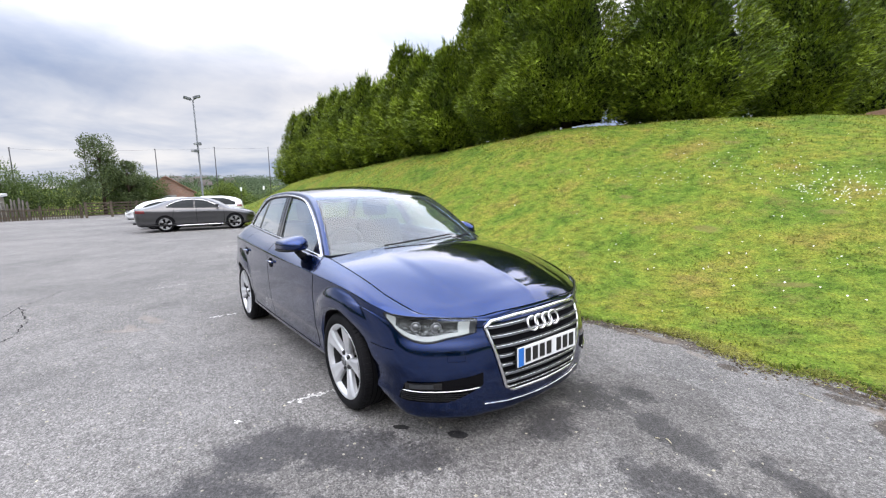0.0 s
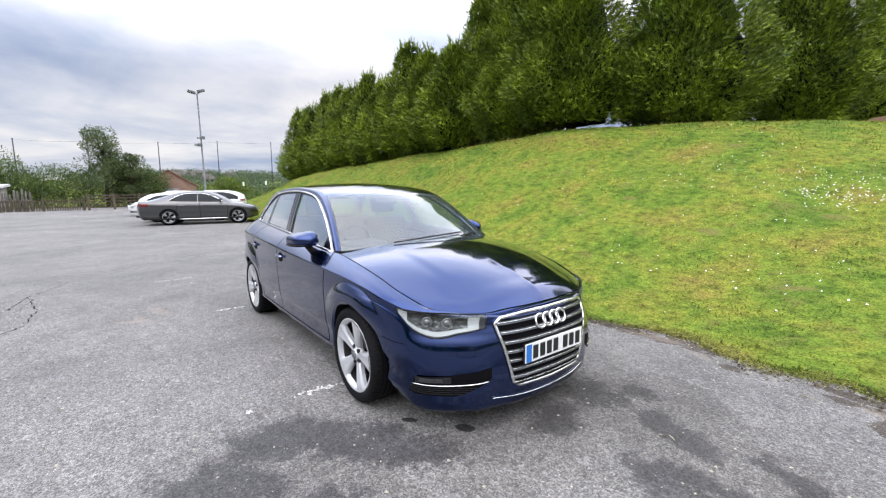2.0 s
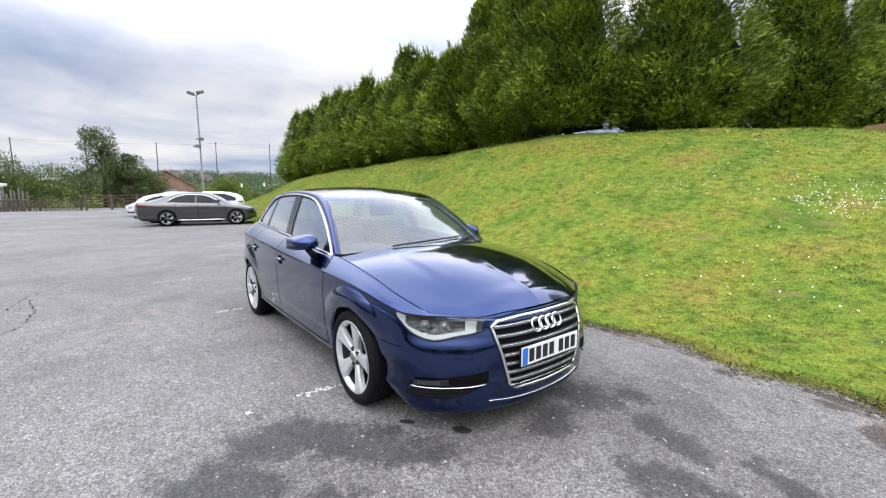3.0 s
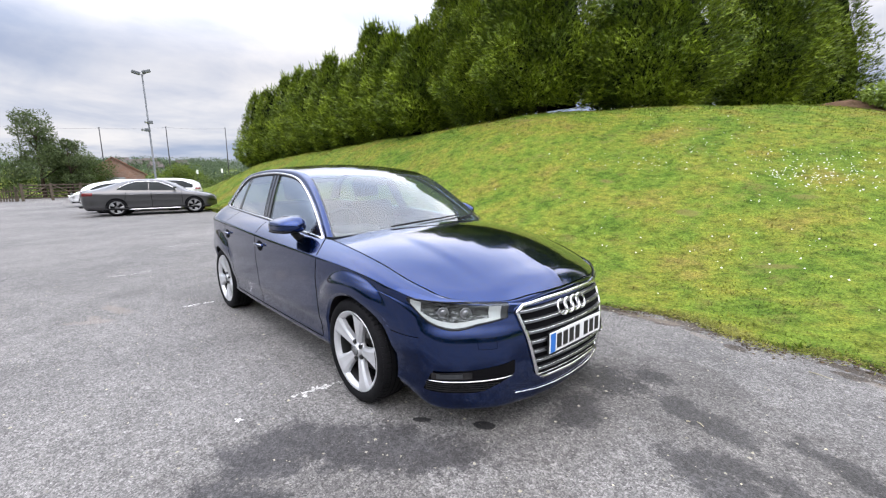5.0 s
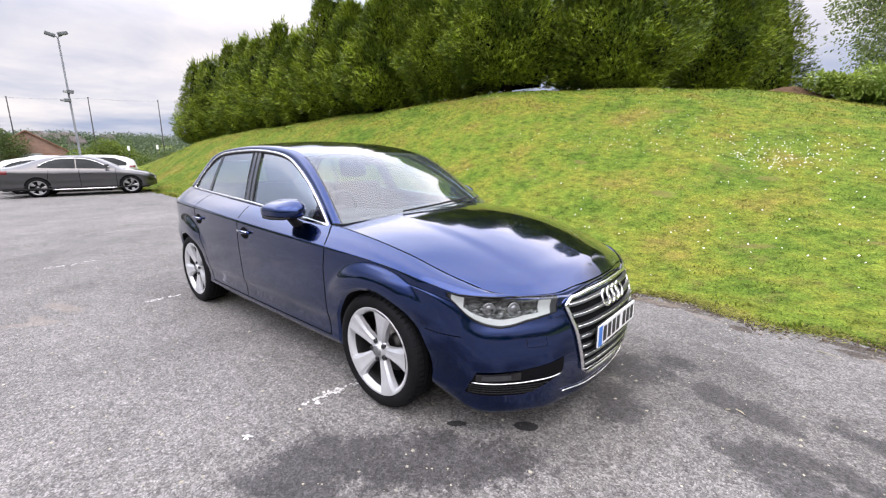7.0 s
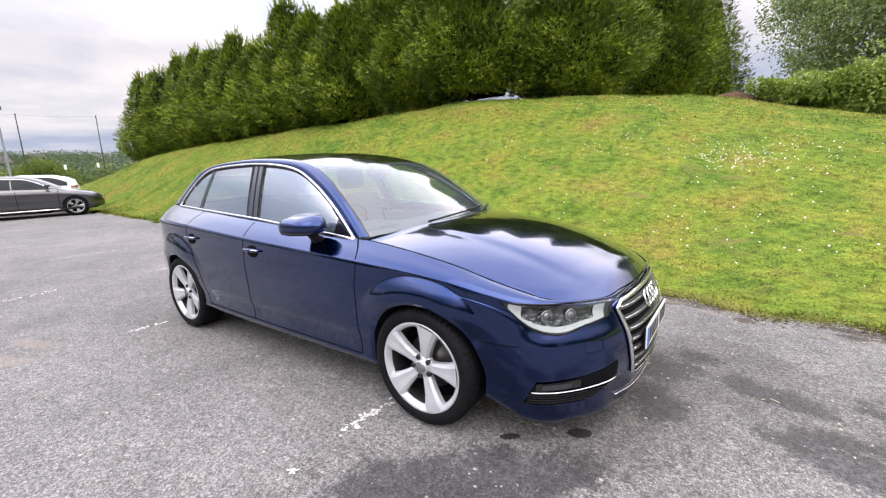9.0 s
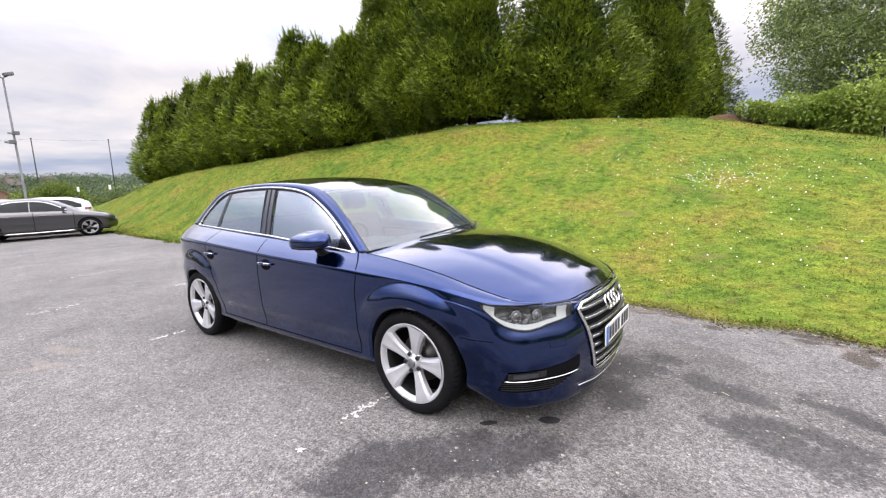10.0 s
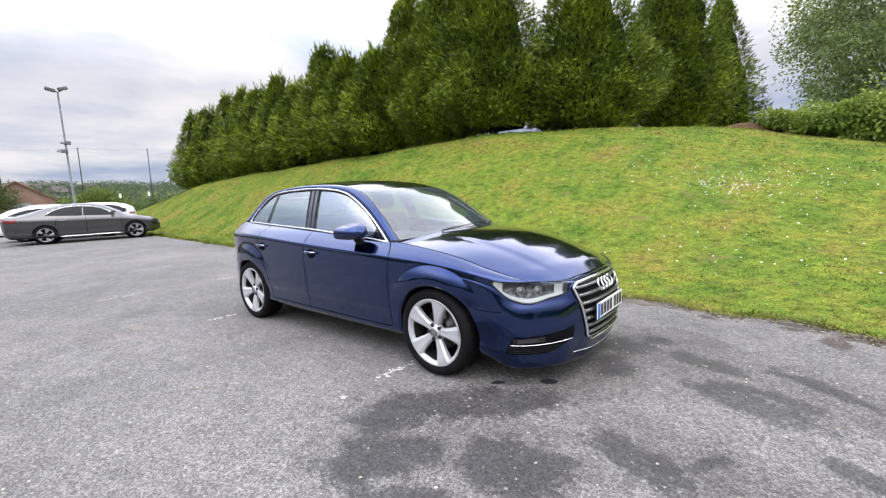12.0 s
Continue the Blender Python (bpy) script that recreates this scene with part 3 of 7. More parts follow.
def loose_stones():
    rng = np.random.default_rng(23)
    n = 9000
    x, y = rng.uniform(-5, 4.6, n), rng.uniform(-4.5, 1.9, n)
    near_edge = rng.uniform(size=n) < 0.25
    y = np.where(near_edge, along(TOE, x) - np.abs(rng.normal(0, 0.18, n)) - 0.02, y)
    ball = np.array([(1, 0, 0), (0, 1, 0), (-1, 0, 0), (0, -1, 0), (0.1, 0.1, 0.7), (0, 0, -0.3)])
    tris = [(0, 1, 4), (1, 2, 4), (2, 3, 4), (3, 0, 4)]
    a = rng.uniform(0, 2 * math.pi, n)
    fr = np.zeros((n, 3, 3))
    w = rng.uniform(0.55, 1.0, n)
    fr[:, 0, 0], fr[:, 1, 0], fr[:, 0, 1], fr[:, 1, 1], fr[:, 2, 2] = np.cos(a), np.sin(a), -np.sin(a) * w, np.cos(a) * w, rng.uniform(0.5, 1.0, n)
    size = 0.0025 + 0.010 * rng.uniform(size=n) ** 3.2
    v, f = scatter(ball, tris, np.stack([x, y, np.full(n, 0.001)], -1), fr, size)
    tagged(fast_mesh("loose_stones", v, f, STONE), "small loose stones and grit on the asphalt", "stones", "", "stuff")


loose_stones()


def twig(a, b, bend, r):
    """A dry stem on the asphalt, kinked once."""
    mid = (Vector((*a, 0)) + Vector((*b, 0))) / 2 + Vector((0.1, 1, 0)) * bend
    v, f = tube_mesh([(*a, 0.004), (mid.x, mid.y, 0.005), (*b, 0.004)], [r, r * 0.9, r * 0.5], 5)
    tagged(link_mesh("twig", v, f, STRAW), "pale dry grass stem lying on the asphalt", "twig", "dry stems")


STRAW = plain("dry_stem", (0.46, 0.42, 0.30), 0.8, 0, 0.2, 20, 150, 0.2)
twig((3.111, 1.498), (3.223, 1.467), 0.006, 0.0035)
twig((2.801, 0.337), (2.842, 0.311), 0.003, 0.0035)
twig((2.760, 0.300), (2.779, 0.310), 0.002, 0.004)


def crack(points, seed):
    rng = np.random.default_rng(seed)
    pts = np.array(points, float)
    run = np.r_[0, np.cumsum(np.hypot(*np.diff(pts, axis=0).T))]
    s = np.linspace(0, run[-1], max(12, int(run[-1] / 0.05)))
    line = np.stack([np.interp(s, run, pts[:, 0]), np.interp(s, run, pts[:, 1])], -1) + rng.normal(0, 0.012, (len(s), 2))
    w = np.abs(rng.normal(0.004, 0.004, len(s))) + 0.0015
    d = np.gradient(line, axis=0)
    d /= np.linalg.norm(d, axis=1, keepdims=True)
    side = np.stack([-d[:, 1], d[:, 0]], -1) * w[:, None]
    v = np.concatenate([np.c_[line + side, np.full(len(s), 0.004)], np.c_[line - side, np.full(len(s), 0.004)]])
    n = len(s)
    f = np.array([(i, i + 1, n + i + 1, n + i) for i in range(n - 1)])
    tagged(fast_mesh("crack", v, f[:, ::-1], TAR), "dark weathered crack across the asphalt", "crack", "cracks", "structure")


crack([(-2.6, -3.6), (-3.3, -3.2), (-4.1, -3.1), (-4.7, -2.84), (-5.1, -2.75)], 1)
crack([(-1.4, -3.6), (-2.3, -2.95), (-3.0, -2.9), (-4.1, -3.1)], 2)

# ---- the blue hatchback: x ahead, y to its left, origin between the axles on the ground ----
from mathutils.bvhtree import BVHTree

AXLE, HUB, ARCH = 1.318, 0.317, 0.358
# waist outline x, y | crease z, inset | top edge x, y, z
STATIONS = [
    (2.240, 0.000, 0.672, 0.070, 2.165, 0.000, 0.702),
    (2.233, -0.160, 0.672, 0.070, 2.158, -0.150, 0.702),
    (2.212, -0.310, 0.672, 0.064, 2.135, -0.290, 0.700),
    (2.165, -0.440, 0.686, 0.050, 2.108, -0.417, 0.693),
    (2.080, -0.580, 0.698, 0.042, 2.040, -0.546, 0.702),
    (1.968, -0.705, 0.714, 0.036, 1.946, -0.646, 0.718),
    (1.845, -0.792, 0.724, 0.028, 1.868, -0.692, 0.738),
    (1.700, -0.836, 0.758, 0.016, 1.690, -0.734, 0.791),
    (1.500, -0.860, 0.796, 0.010, 1.500, -0.752, 0.845),
    (1.318, -0.870, 0.816, 0.008, 1.318, -0.758, 0.880),
    (1.000, -0.884, 0.836, 0.010, 1.000, -0.752, 0.920),
    (0.840, -0.888, 0.844, 0.010, 0.840, -0.748, 0.934),
    (0.500, -0.889, 0.859, 0.010, 0.500, -0.752, 0.952),
    (0.000, -0.890, 0.879, 0.010, 0.000, -0.750, 0.987),
    (-0.600, -0.889, 0.908, 0.010, -0.600, -0.726, 1.014),
    (-1.000, -0.884, 0.928, 0.012, -1.000, -0.704, 1.030),
    (-1.318, -0.876, 0.943, 0.016, -1.318, -0.686, 1.042),
    (-1.600, -0.850, 0.954, 0.026, -1.600, -0.666, 1.053),
    (-1.800, -0.790, 0.958, 0.032, -1.775, -0.628, 1.058),
    (-1.950, -0.690, 0.955, 0.034, -1.880, -0.552, 1.058),
    (-2.035, -0.500, 0.950, 0.036, -1.935, -0.410, 1.058),
    (-2.064, -0.250, 0.950, 0.036, -1.965, -0.205, 1.058),
    (-2.070, 0.000, 0.950, 0.036, -1.970, 0.000, 1.058),
]
# height and inset of the rows below the crease, on the nose, the flank and the tail
ROWS = [
    ((0.122, 0.085), (0.205, 0.115), (0.22, 0.080)),
    ((0.148, 0.034), (0.232, 0.058), (0.26, 0.030)),
    ((0.230, 0.018), (0.268, 0.031), (0.32, 0.014)),
    ((0.300, 0.010), (0.315, 0.033), (0.38, 0.006)),
    ((0.370, 0.002), (0.385, 0.026), (0.45, 0.002)),
    ((0.450, 0.000), (0.450, 0.012), (0.54, 0.000)),
    ((0.530, 0.006), (0.580, 0.005), (0.64, 0.002)),
    ((0.590, 0.024), (0.710, 0.000), (0.76, 0.006)),
]


def hull_table():
    st = np.array(STATIONS)
    run = np.r_[0, np.cumsum(np.hypot(*np.diff(st[:, :2], axis=0).T))]
    fine = [np.linspace(a, b, max(2, int((b - a) / 0.013)), endpoint=False) for a, b in zip(run[:-1], run[1:])]
    u = np.r_[np.concatenate(fine), run[-1]]
    f = smooth_curve(np.c_[run, st], u)
    d = np.gradient(f[:, :2], axis=0)
    d[0], d[-1] = (0, -1), (0, 1)
    nrm = np.stack([d[:, 1], -d[:, 0]], -1)
    nrm /= np.linalg.norm(nrm, axis=1, keepdims=True)
    nrm *= np.sign((nrm * f[:, :2]).sum(1, keepdims=True)) * -1
    nose = np.clip((f[:, 0] - 1.60) / 0.35, 0, 1)
    tail = np.clip((-f[:, 0] - 1.55) / 0.35, 0, 1)
    nose, tail = nose * nose * (3 - 2 * nose), tail * tail * (3 - 2 * tail)
    keys = []
    for front, flank, back in ROWS:
        zi = [nose * a + tail * c + (1 - nose - tail) * b for a, b, c in zip(front, flank, back)]
        keys.append((zi[0], zi[1]))
    keys.append((f[:, 2] - 0.045, nose * 0.040 + tail * 0.012 + (1 - nose - tail) * 0.0035))
    keys.append((f[:, 2] - 0.008, f[:, 3] * 0.8))
    keys.append((f[:, 2], f[:, 3] + 0.002))
    low = np.stack([np.concatenate([f[:, :2] + nrm * i[:, None], z[:, None]], 1) for z, i in keys], 1)
    k = np.r_[0:len(keys)].astype(float)
    vv = np.concatenate([np.linspace(a, a + 1, 8, endpoint=False) for a in k[:-1]] + [[k[-1]]])
    lower = np.stack([smooth_curve(np.c_[k, low[i]], vv) for i in range(len(u))])
    crease, top = low[:, -1], f[:, 4:7]
    nrm = np.c_[nrm, np.zeros(len(u))]
    upper = []
    for s in (0.02, 0.05, 0.10, 0.18, 0.28, 0.40, 0.52, 0.64, 0.76, 0.88, 1.0):
        p = crease + (top - crease) * s
        p = p + nrm * (-0.007 * np.sin(math.pi * s) * (1 - nose))[:, None] + np.array([0, 0, 1]) * (0.006 * np.sin(math.pi * s))
        upper.append(p)
    pts = np.concatenate([lower, np.stack(upper, 1)], 1)
    # the arches swell round the wheels
    for ax in (AXLE, -AXLE):
        r = np.hypot(pts[..., 0] - ax, pts[..., 2] - HUB)
        top = np.clip((pts[..., 2] - 0.42) / 0.2, 0, 1)
        high = np.clip((pts[..., 2] - 0.30) / 0.34, 0.12, 1)
        reach = 0.484 if ax > 0 else 0.525
        k = np.clip((reach - r) / (reach - 0.375), 0, 1)
        swell = (0.034 if ax > 0 else 0.028) * (1 - (1 - k) ** 1.7) * top * high * np.clip((pts[..., 2] - 0.50 - 0.25 * np.clip(pts[..., 0] - ax - 0.15, 0, 1)) / 0.16, 0, 1) ** 0.7
        pts[..., 1] -= swell * (pts[..., 2] > 0.2) * (np.abs(pts[..., 0] - ax) < 0.6) * np.clip((f[:, 2][:, None] - 0.004 - pts[..., 2]) / 0.030, 0, 1)
    # the bumper stands fuller than the lamps above it at the front corners
    wide = np.clip((np.abs(f[:, 1]) - 0.36) / 0.16, 0, 1) * np.clip((f[:, 0] - 1.78) / 0.20, 0, 1)
    wide = wide * wide * (3 - 2 * wide)
    low_z = 1 - np.clip((pts[..., 2] - 0.30) / 0.32, 0, 1)
    low_z = low_z * low_z * (3 - 2 * low_z)
    pts -= nrm[:, None, :] * (0.022 * wide[:, None] * low_z)[..., None]
    return pts


HULL = hull_table()
_v = HULL.reshape(-1, 3)
hull_bvh = BVHTree.FromPolygons([tuple(p) for p in np.concatenate([_v, _v * (1, -1, 1)])], [tuple(k + o for k in f) for o in (0, len(_v)) for f in grid_faces(*HULL.shape[:2])])


def onto(origin, way, out=0.0):
    """The place where a ray meets the hull, lifted off it by out."""
    p, n, _, _ = hull_bvh.ray_cast(Vector(origin), Vector(way).normalized())
    if p is None:
        p, n, _, _ = hull_bvh.find_nearest(Vector(origin))
    if n.dot(Vector(way)) > 0:
        n = -n
    return p + n * out


def flank(x, z, out=0.0):
    return onto((x, -3, z), (0, 1, 0), out)


def nose(y, z, out=0.0):
    return onto((4, y, z), (-1, 0, 0), out)


def corner(s, z, out=0.0):
    """On the rounded front corner: s runs from 0 beside the grille to 1 beside the arch."""
    a = radians(20 + 62 * s)
    o = Vector((1.45, -0.35, z))
    d = Vector((math.cos(a), -math.sin(a), 0))
    return onto(o + d * 2, -d, out)


def at_corner(x, y, z, out=0.0):
    o = Vector((1.45, -0.35, z))
    d = (Vector((x, y, z)) - o).normalized()
    return onto(o + d * 2, -d, out)


car = thing("hatchback_car", "dark blue metallic five-door hatchback parked on the asphalt", "car")


def both(name, verts, faces, material, label="", smooth=True, parent=None):
    """A part on the right flank and its mirror image on the left one."""
    made = [link_mesh(name, verts, faces, material, parent or car, label, smooth)]
    flip = [(v[0], -v[1], v[2]) for v in verts]
    made.append(link_mesh(name, flip, [tuple(reversed(f)) for f in faces], material, parent or car, label, smooth))
    return made


def strip(points_a, points_b, steps=1):
    """A ribbon between two lines of equal length."""
    n, verts = len(points_a), []
    for s in np.linspace(0, 1, steps + 1):
        verts += [Vector(a) * (1 - s) + Vector(b) * s for a, b in zip(points_a, points_b)]
    faces = [(r * n + i, r * n + i + 1, (r + 1) * n + i + 1, (r + 1) * n + i) for r in range(steps) for i in range(n - 1)]
    return verts, faces


def hull_part_of(x, y, z):
    if z > 0 and x < -1.86 and z > 0.60:
        return "tailgate"
    if x < -1.62 and z <= 0.62:
        return "rear_bumper"
    if x > 1.845 or (x > 1.655 and z < 0.527):
        return "front_bumper"
    if x > 0.890:
        return "front_wing"
    if z < 0.285 and abs(x) < 0.97:
        return "sill"
    if x > -0.212:
        return "front_door"
    if x > -0.965 - 0.18 * max(0, 0.75 - z) + 0.9 * max(0, 0.62 - z):
        return "rear_door"
    return "rear_wing"


def build_hull():
    n, m = HULL.shape[:2]
    p = HULL.copy()
    keep = np.ones((n, m), bool)
    for ax in (AXLE, -AXLE):
        r = np.hypot(p[..., 0] - ax, p[..., 2] - HUB)
        inside = (r < ARCH) & (p[..., 1] < -0.5)
        pad = np.pad(~inside, 1, mode="edge")
        near = np.zeros_like(inside)
        for a in (0, 1, 2):
            for b in (0, 1, 2):
                near |= pad[a:a + n, b:b + m]
        rim, gone = inside & near, inside & ~near
        scale = np.where(rim, ARCH / np.maximum(r, 1e-6), 1.0)
        p[..., 0] = np.where(rim, ax + (p[..., 0] - ax) * scale, p[..., 0])
        p[..., 2] = np.where(rim, HUB + (p[..., 2] - HUB) * scale, p[..., 2])
        keep &= ~gone
    for i, j in np.argwhere(keep & (p != HULL).any(-1)):
        q = flank(p[i, j, 0], p[i, j, 2])
        p[i, j, 1] = q.y
    flat = p.reshape(-1, 3)
    ok = keep.ravel()
    moved = (p != HULL).any(-1).ravel()
    groups = {}
    for f in grid_faces(n, m):
        if not all(ok[k] for k in f):
            continue
        if any(moved[k] and flat[k][2] < 0.235 for k in f):
            continue
        c = flat[list(f)].mean(0)
        groups.setdefault(hull_part_of(*c), []).append(f)
    for name, faces in groups.items():
        used = sorted({k for f in faces for k in f})
        back = {k: i for i, k in enumerate(used)}
        one_piece = name in ("front_bumper", "rear_bumper", "tailgate")
        verts = [tuple(flat[k]) for k in used]
        fs = [tuple(back[k] for k in f) for f in faces]
        if one_piece:
            bm = bmesh.new()
            vs = [bm.verts.new(v) for v in verts]
            ws = [bm.verts.new((v[0], -v[1], v[2])) for v in verts]
            for f in fs:
                for some, order in ((vs, 1), (ws, -1)):
                    try:
                        bm.faces.new([some[k] for k in f][::order])
                    except ValueError:
                        pass
            bmesh.ops.remove_doubles(bm, verts=bm.verts, dist=0.0006)
            bmesh.ops.recalc_face_normals(bm, faces=bm.faces)
            part(name, bm, BLUE, car, "", True)
        else:
            both(name, verts, fs, BLUE)
    # rolled edges and dark liners of the arches
    for ax in (AXLE, -AXLE):
        ts = [radians(a) for a in range(-14, 195, 4)]
        ring = [(ax + ARCH * math.cos(t), HUB + ARCH * math.sin(t)) for t in ts]
        ring = [(x, z) for x, z in ring if z > 0.19]
        outer = [flank(x, z, 0.001) for x, z in ring]
        inner = [Vector((ax + (v.x - ax) * 0.955, v.y + 0.012, HUB + (v.z - HUB) * 0.955)) for v in outer]
        v, f = strip(outer, inner, 2)
        both("arch_edge", v, f, BLUE)
        deep = [Vector((w.x, -0.50, w.z)) for w in inner]
        back = [Vector((ax, -0.50, HUB)) for w in inner]
        v, f = strip(inner, deep, 1)
        v2, f2 = strip(deep, back, 1)
        both("arch_liner", v + v2, f + [tuple(k + len(v) for k in g) for g in f2], BLACK)
    bm = bmesh.new()
    box(bm, (-1.80, -0.70, 0.22), (1.0, 0.70, 0.28), 0.02)
    box(bm, (1.67, -0.69, 0.16), (1.84, 0.69, 0.34), 0.02)
    box(bm, (-1.85, -0.60, 0.185), (1.95, 0.60, 0.22), 0.01)
    part("underbody", bm, BLACK, car)


build_hull()


def seam(points, width=0.006, place=flank, name="panel_gap"):
    """A dark joint between panels, along (x, z) points of the flank."""
    pts = np.array(points, float)
    run = np.r_[0, np.cumsum(np.hypot(*np.diff(pts, axis=0).T))]
    fine = smooth_curve(np.c_[run, pts], np.linspace(0, run[-1], max(6, int(run[-1] / 0.02))))
    d = np.gradient(fine, axis=0)
    d /= np.linalg.norm(d, axis=1, keepdims=True) + 1e-9
    side = np.stack([-d[:, 1], d[:, 0]], -1) * width / 2
    v, f = strip([place(*q, 0.0012) for q in fine + side], [place(*q, 0.0012) for q in fine - side])
    both(name, v, f, GAP)


seam([(0.815, 0.932), (0.880, 0.885), (0.902, 0.845), (0.894, 0.70), (0.888, 0.52), (0.887, 0.36), (0.886, 0.29)])
seam([(-0.216, 1.000), (-0.208, 0.89), (-0.212, 0.69), (-0.212, 0.48), (-0.214, 0.292)])
seam([(-1.03, 1.03), (-1.06, 0.88), (-1.005, 0.74), (-0.945, 0.56), (-0.890, 0.38), (-0.875, 0.29)])
seam([(0.886, 0.288), (0.4, 0.288), (-0.3, 0.290), (-0.875, 0.294)], 0.007)
seam([(1.655, 0.532), (1.74, 0.525), (1.835, 0.524)], 0.004)
# bonnet shut line, crossing the top of the wing to the headlamp
v, f = strip([(x, y - 0.001, z + 0.002) for x, y, z in smooth_curve([(r[4], *r[4:7]) for r in STATIONS[11:5:-1]][::1], np.linspace(0.86, 1.860, 40))],
             [(x, y + 0.0035, z + 0.0025) for x, y, z in smooth_curve([(r[4], *r[4:7]) for r in STATIONS[11:5:-1]], np.linspace(0.86, 1.860, 40))])
both("bonnet_gap", v, f, GAP)


# ---- bonnet ----
def build_bonnet():
    a, b = np.linspace(0, 1, 60), np.linspace(0, 1, 44)
    st = np.array(STATIONS)
    side = smooth_curve(np.c_[st[6:12, 4], st[6:12, 4:7]][::-1], np.linspace(0.86, 1.866, 60))
    side = side + np.array([0, 0.006, 0.001])
    mid = smooth_curve([(0, 1.075, 0, 0.985), (0.3, 1.40, 0, 0.928), (0.6, 1.72, 0, 0.862), (0.82, 1.97, 0, 0.800), (0.95, 2.122, 0, 0.750), (1, 2.165, 0, 0.703)], a)
    cowl = smooth_curve([(0, *side[0]), (0.35, 0.975, -0.46, 0.968), (0.7, 1.05, -0.2, 0.982), (1, *mid[0])], b)
    frun = st[[6, 5, 4, 3, 2, 1, 0], 4:7]
    run = np.r_[0, np.cumsum(np.linalg.norm(np.diff(frun, axis=0), axis=1))]
    front = smooth_curve(np.c_[run / run[-1], frun], b)
    front[0], front[-1] = side[-1], mid[-1]
    A, B = a[:, None, None], b[None, :, None]
    P = (1 - B) * side[:, None] + B * mid[:, None] + (1 - A) * cowl[None] + A * front[None]
    P -= (1 - A) * (1 - B) * side[0] + (1 - A) * B * mid[0] + A * (1 - B) * side[-1] + A * B * mid[-1]
    # crown and the long crease towards the grille corner
    P[..., 2] += (0.050 * (1 - (1 - np.clip(B, 0, 1)) ** 2.4) * np.sin(math.pi * np.clip(A * 0.92 + 0.03, 0, 1)))[..., 0]
    line = 0.38 + 0.10 * A
    P[..., 2] += (0.007 * (1 / (1 + np.exp(-(B - line) * 70)) - B * 0.6) * np.sin(math.pi * A) ** 0.7)[..., 0]
    n, m = P.shape[:2]
    full = np.concatenate([P, (P * np.array([1, -1, 1]))[:, ::-1][:, 1:]], 1)
    bm = bmesh.new()
    vs = [bm.verts.new(v) for v in full.reshape(-1, 3)]
    for f in grid_faces(n, full.shape[1]):
        bm.faces.new([vs[k] for k in f])
    bmesh.ops.recalc_face_normals(bm, faces=bm.faces)
    part("bonnet", bm, BLUE, car, "glossy blue bonnet that mirrors sky and trees", True)
    return cowl


COWL = build_bonnet()


# ---- cabin: glass, pillars, roof ----
BELT = [(-1.80, -0.640, 1.058), (-1.60, -0.669, 1.053), (-1.16, -0.694, 1.035), (-0.60, -0.726, 1.014), (-0.225, -0.742, 1.001), (0.30, -0.753, 0.966), (0.80, -0.752, 0.928), (1.0, -0.750, 0.915)]


def side_y(x, z):
    """The flank of the cabin leans in towards the roof."""
    bx, by, bz = zip(*BELT)
    return np.interp(x, bx, by) + (z - np.interp(x, bx, bz)) * 0.42


# upper edge of the side windows, from the foot of the front pillar to the tail
DLO = smooth_curve([(0, 0.785, 0.926), (0.07, 0.666, 1.019), (0.14, 0.535, 1.113), (0.21, 0.396, 1.199), (0.28, 0.258, 1.270), (0.34, 0.130, 1.322), (0.40, -0.013, 1.354), (0.47, -0.223, 1.376), (0.55, -0.468, 1.386),
                    (0.64, -0.750, 1.383), (0.72, -1.000, 1.372), (0.79, -1.180, 1.351), (0.84, -1.300, 1.308), (0.89, -1.415, 1.228), (0.95, -1.520, 1.133), (1.0, -1.572, 1.058)], np.linspace(0, 1, 81))
DLO3 = [Vector((x, side_y(x, z), z)) for x, z in DLO]
# line of screen edge, roof gutter and tailgate edge
RAIL = smooth_curve([(0, 0.876, -0.734, 0.944), (0.07, 0.768, -0.700, 1.026), (0.14, 0.655, -0.668, 1.112), (0.21, 0.530, -0.636, 1.200), (0.28, 0.400, -0.604, 1.280), (0.34, 0.270, -0.580, 1.340), (0.40, 0.110, -0.560, 1.385), (0.47, -0.13, -0.546, 1.413),
                     (0.55, -0.42, -0.540, 1.424), (0.64, -0.73, -0.536, 1.420), (0.72, -1.02, -0.534, 1.403), (0.79, -1.25, -0.536, 1.374), (0.84, -1.40, -0.546, 1.335), (0.89, -1.52, -0.566, 1.262), (0.95, -1.68, -0.606, 1.140), (1.0, -1.79, -0.636, 1.056)], np.linspace(0, 1, 81))
RAIL3 = [Vector(r) for r in RAIL]


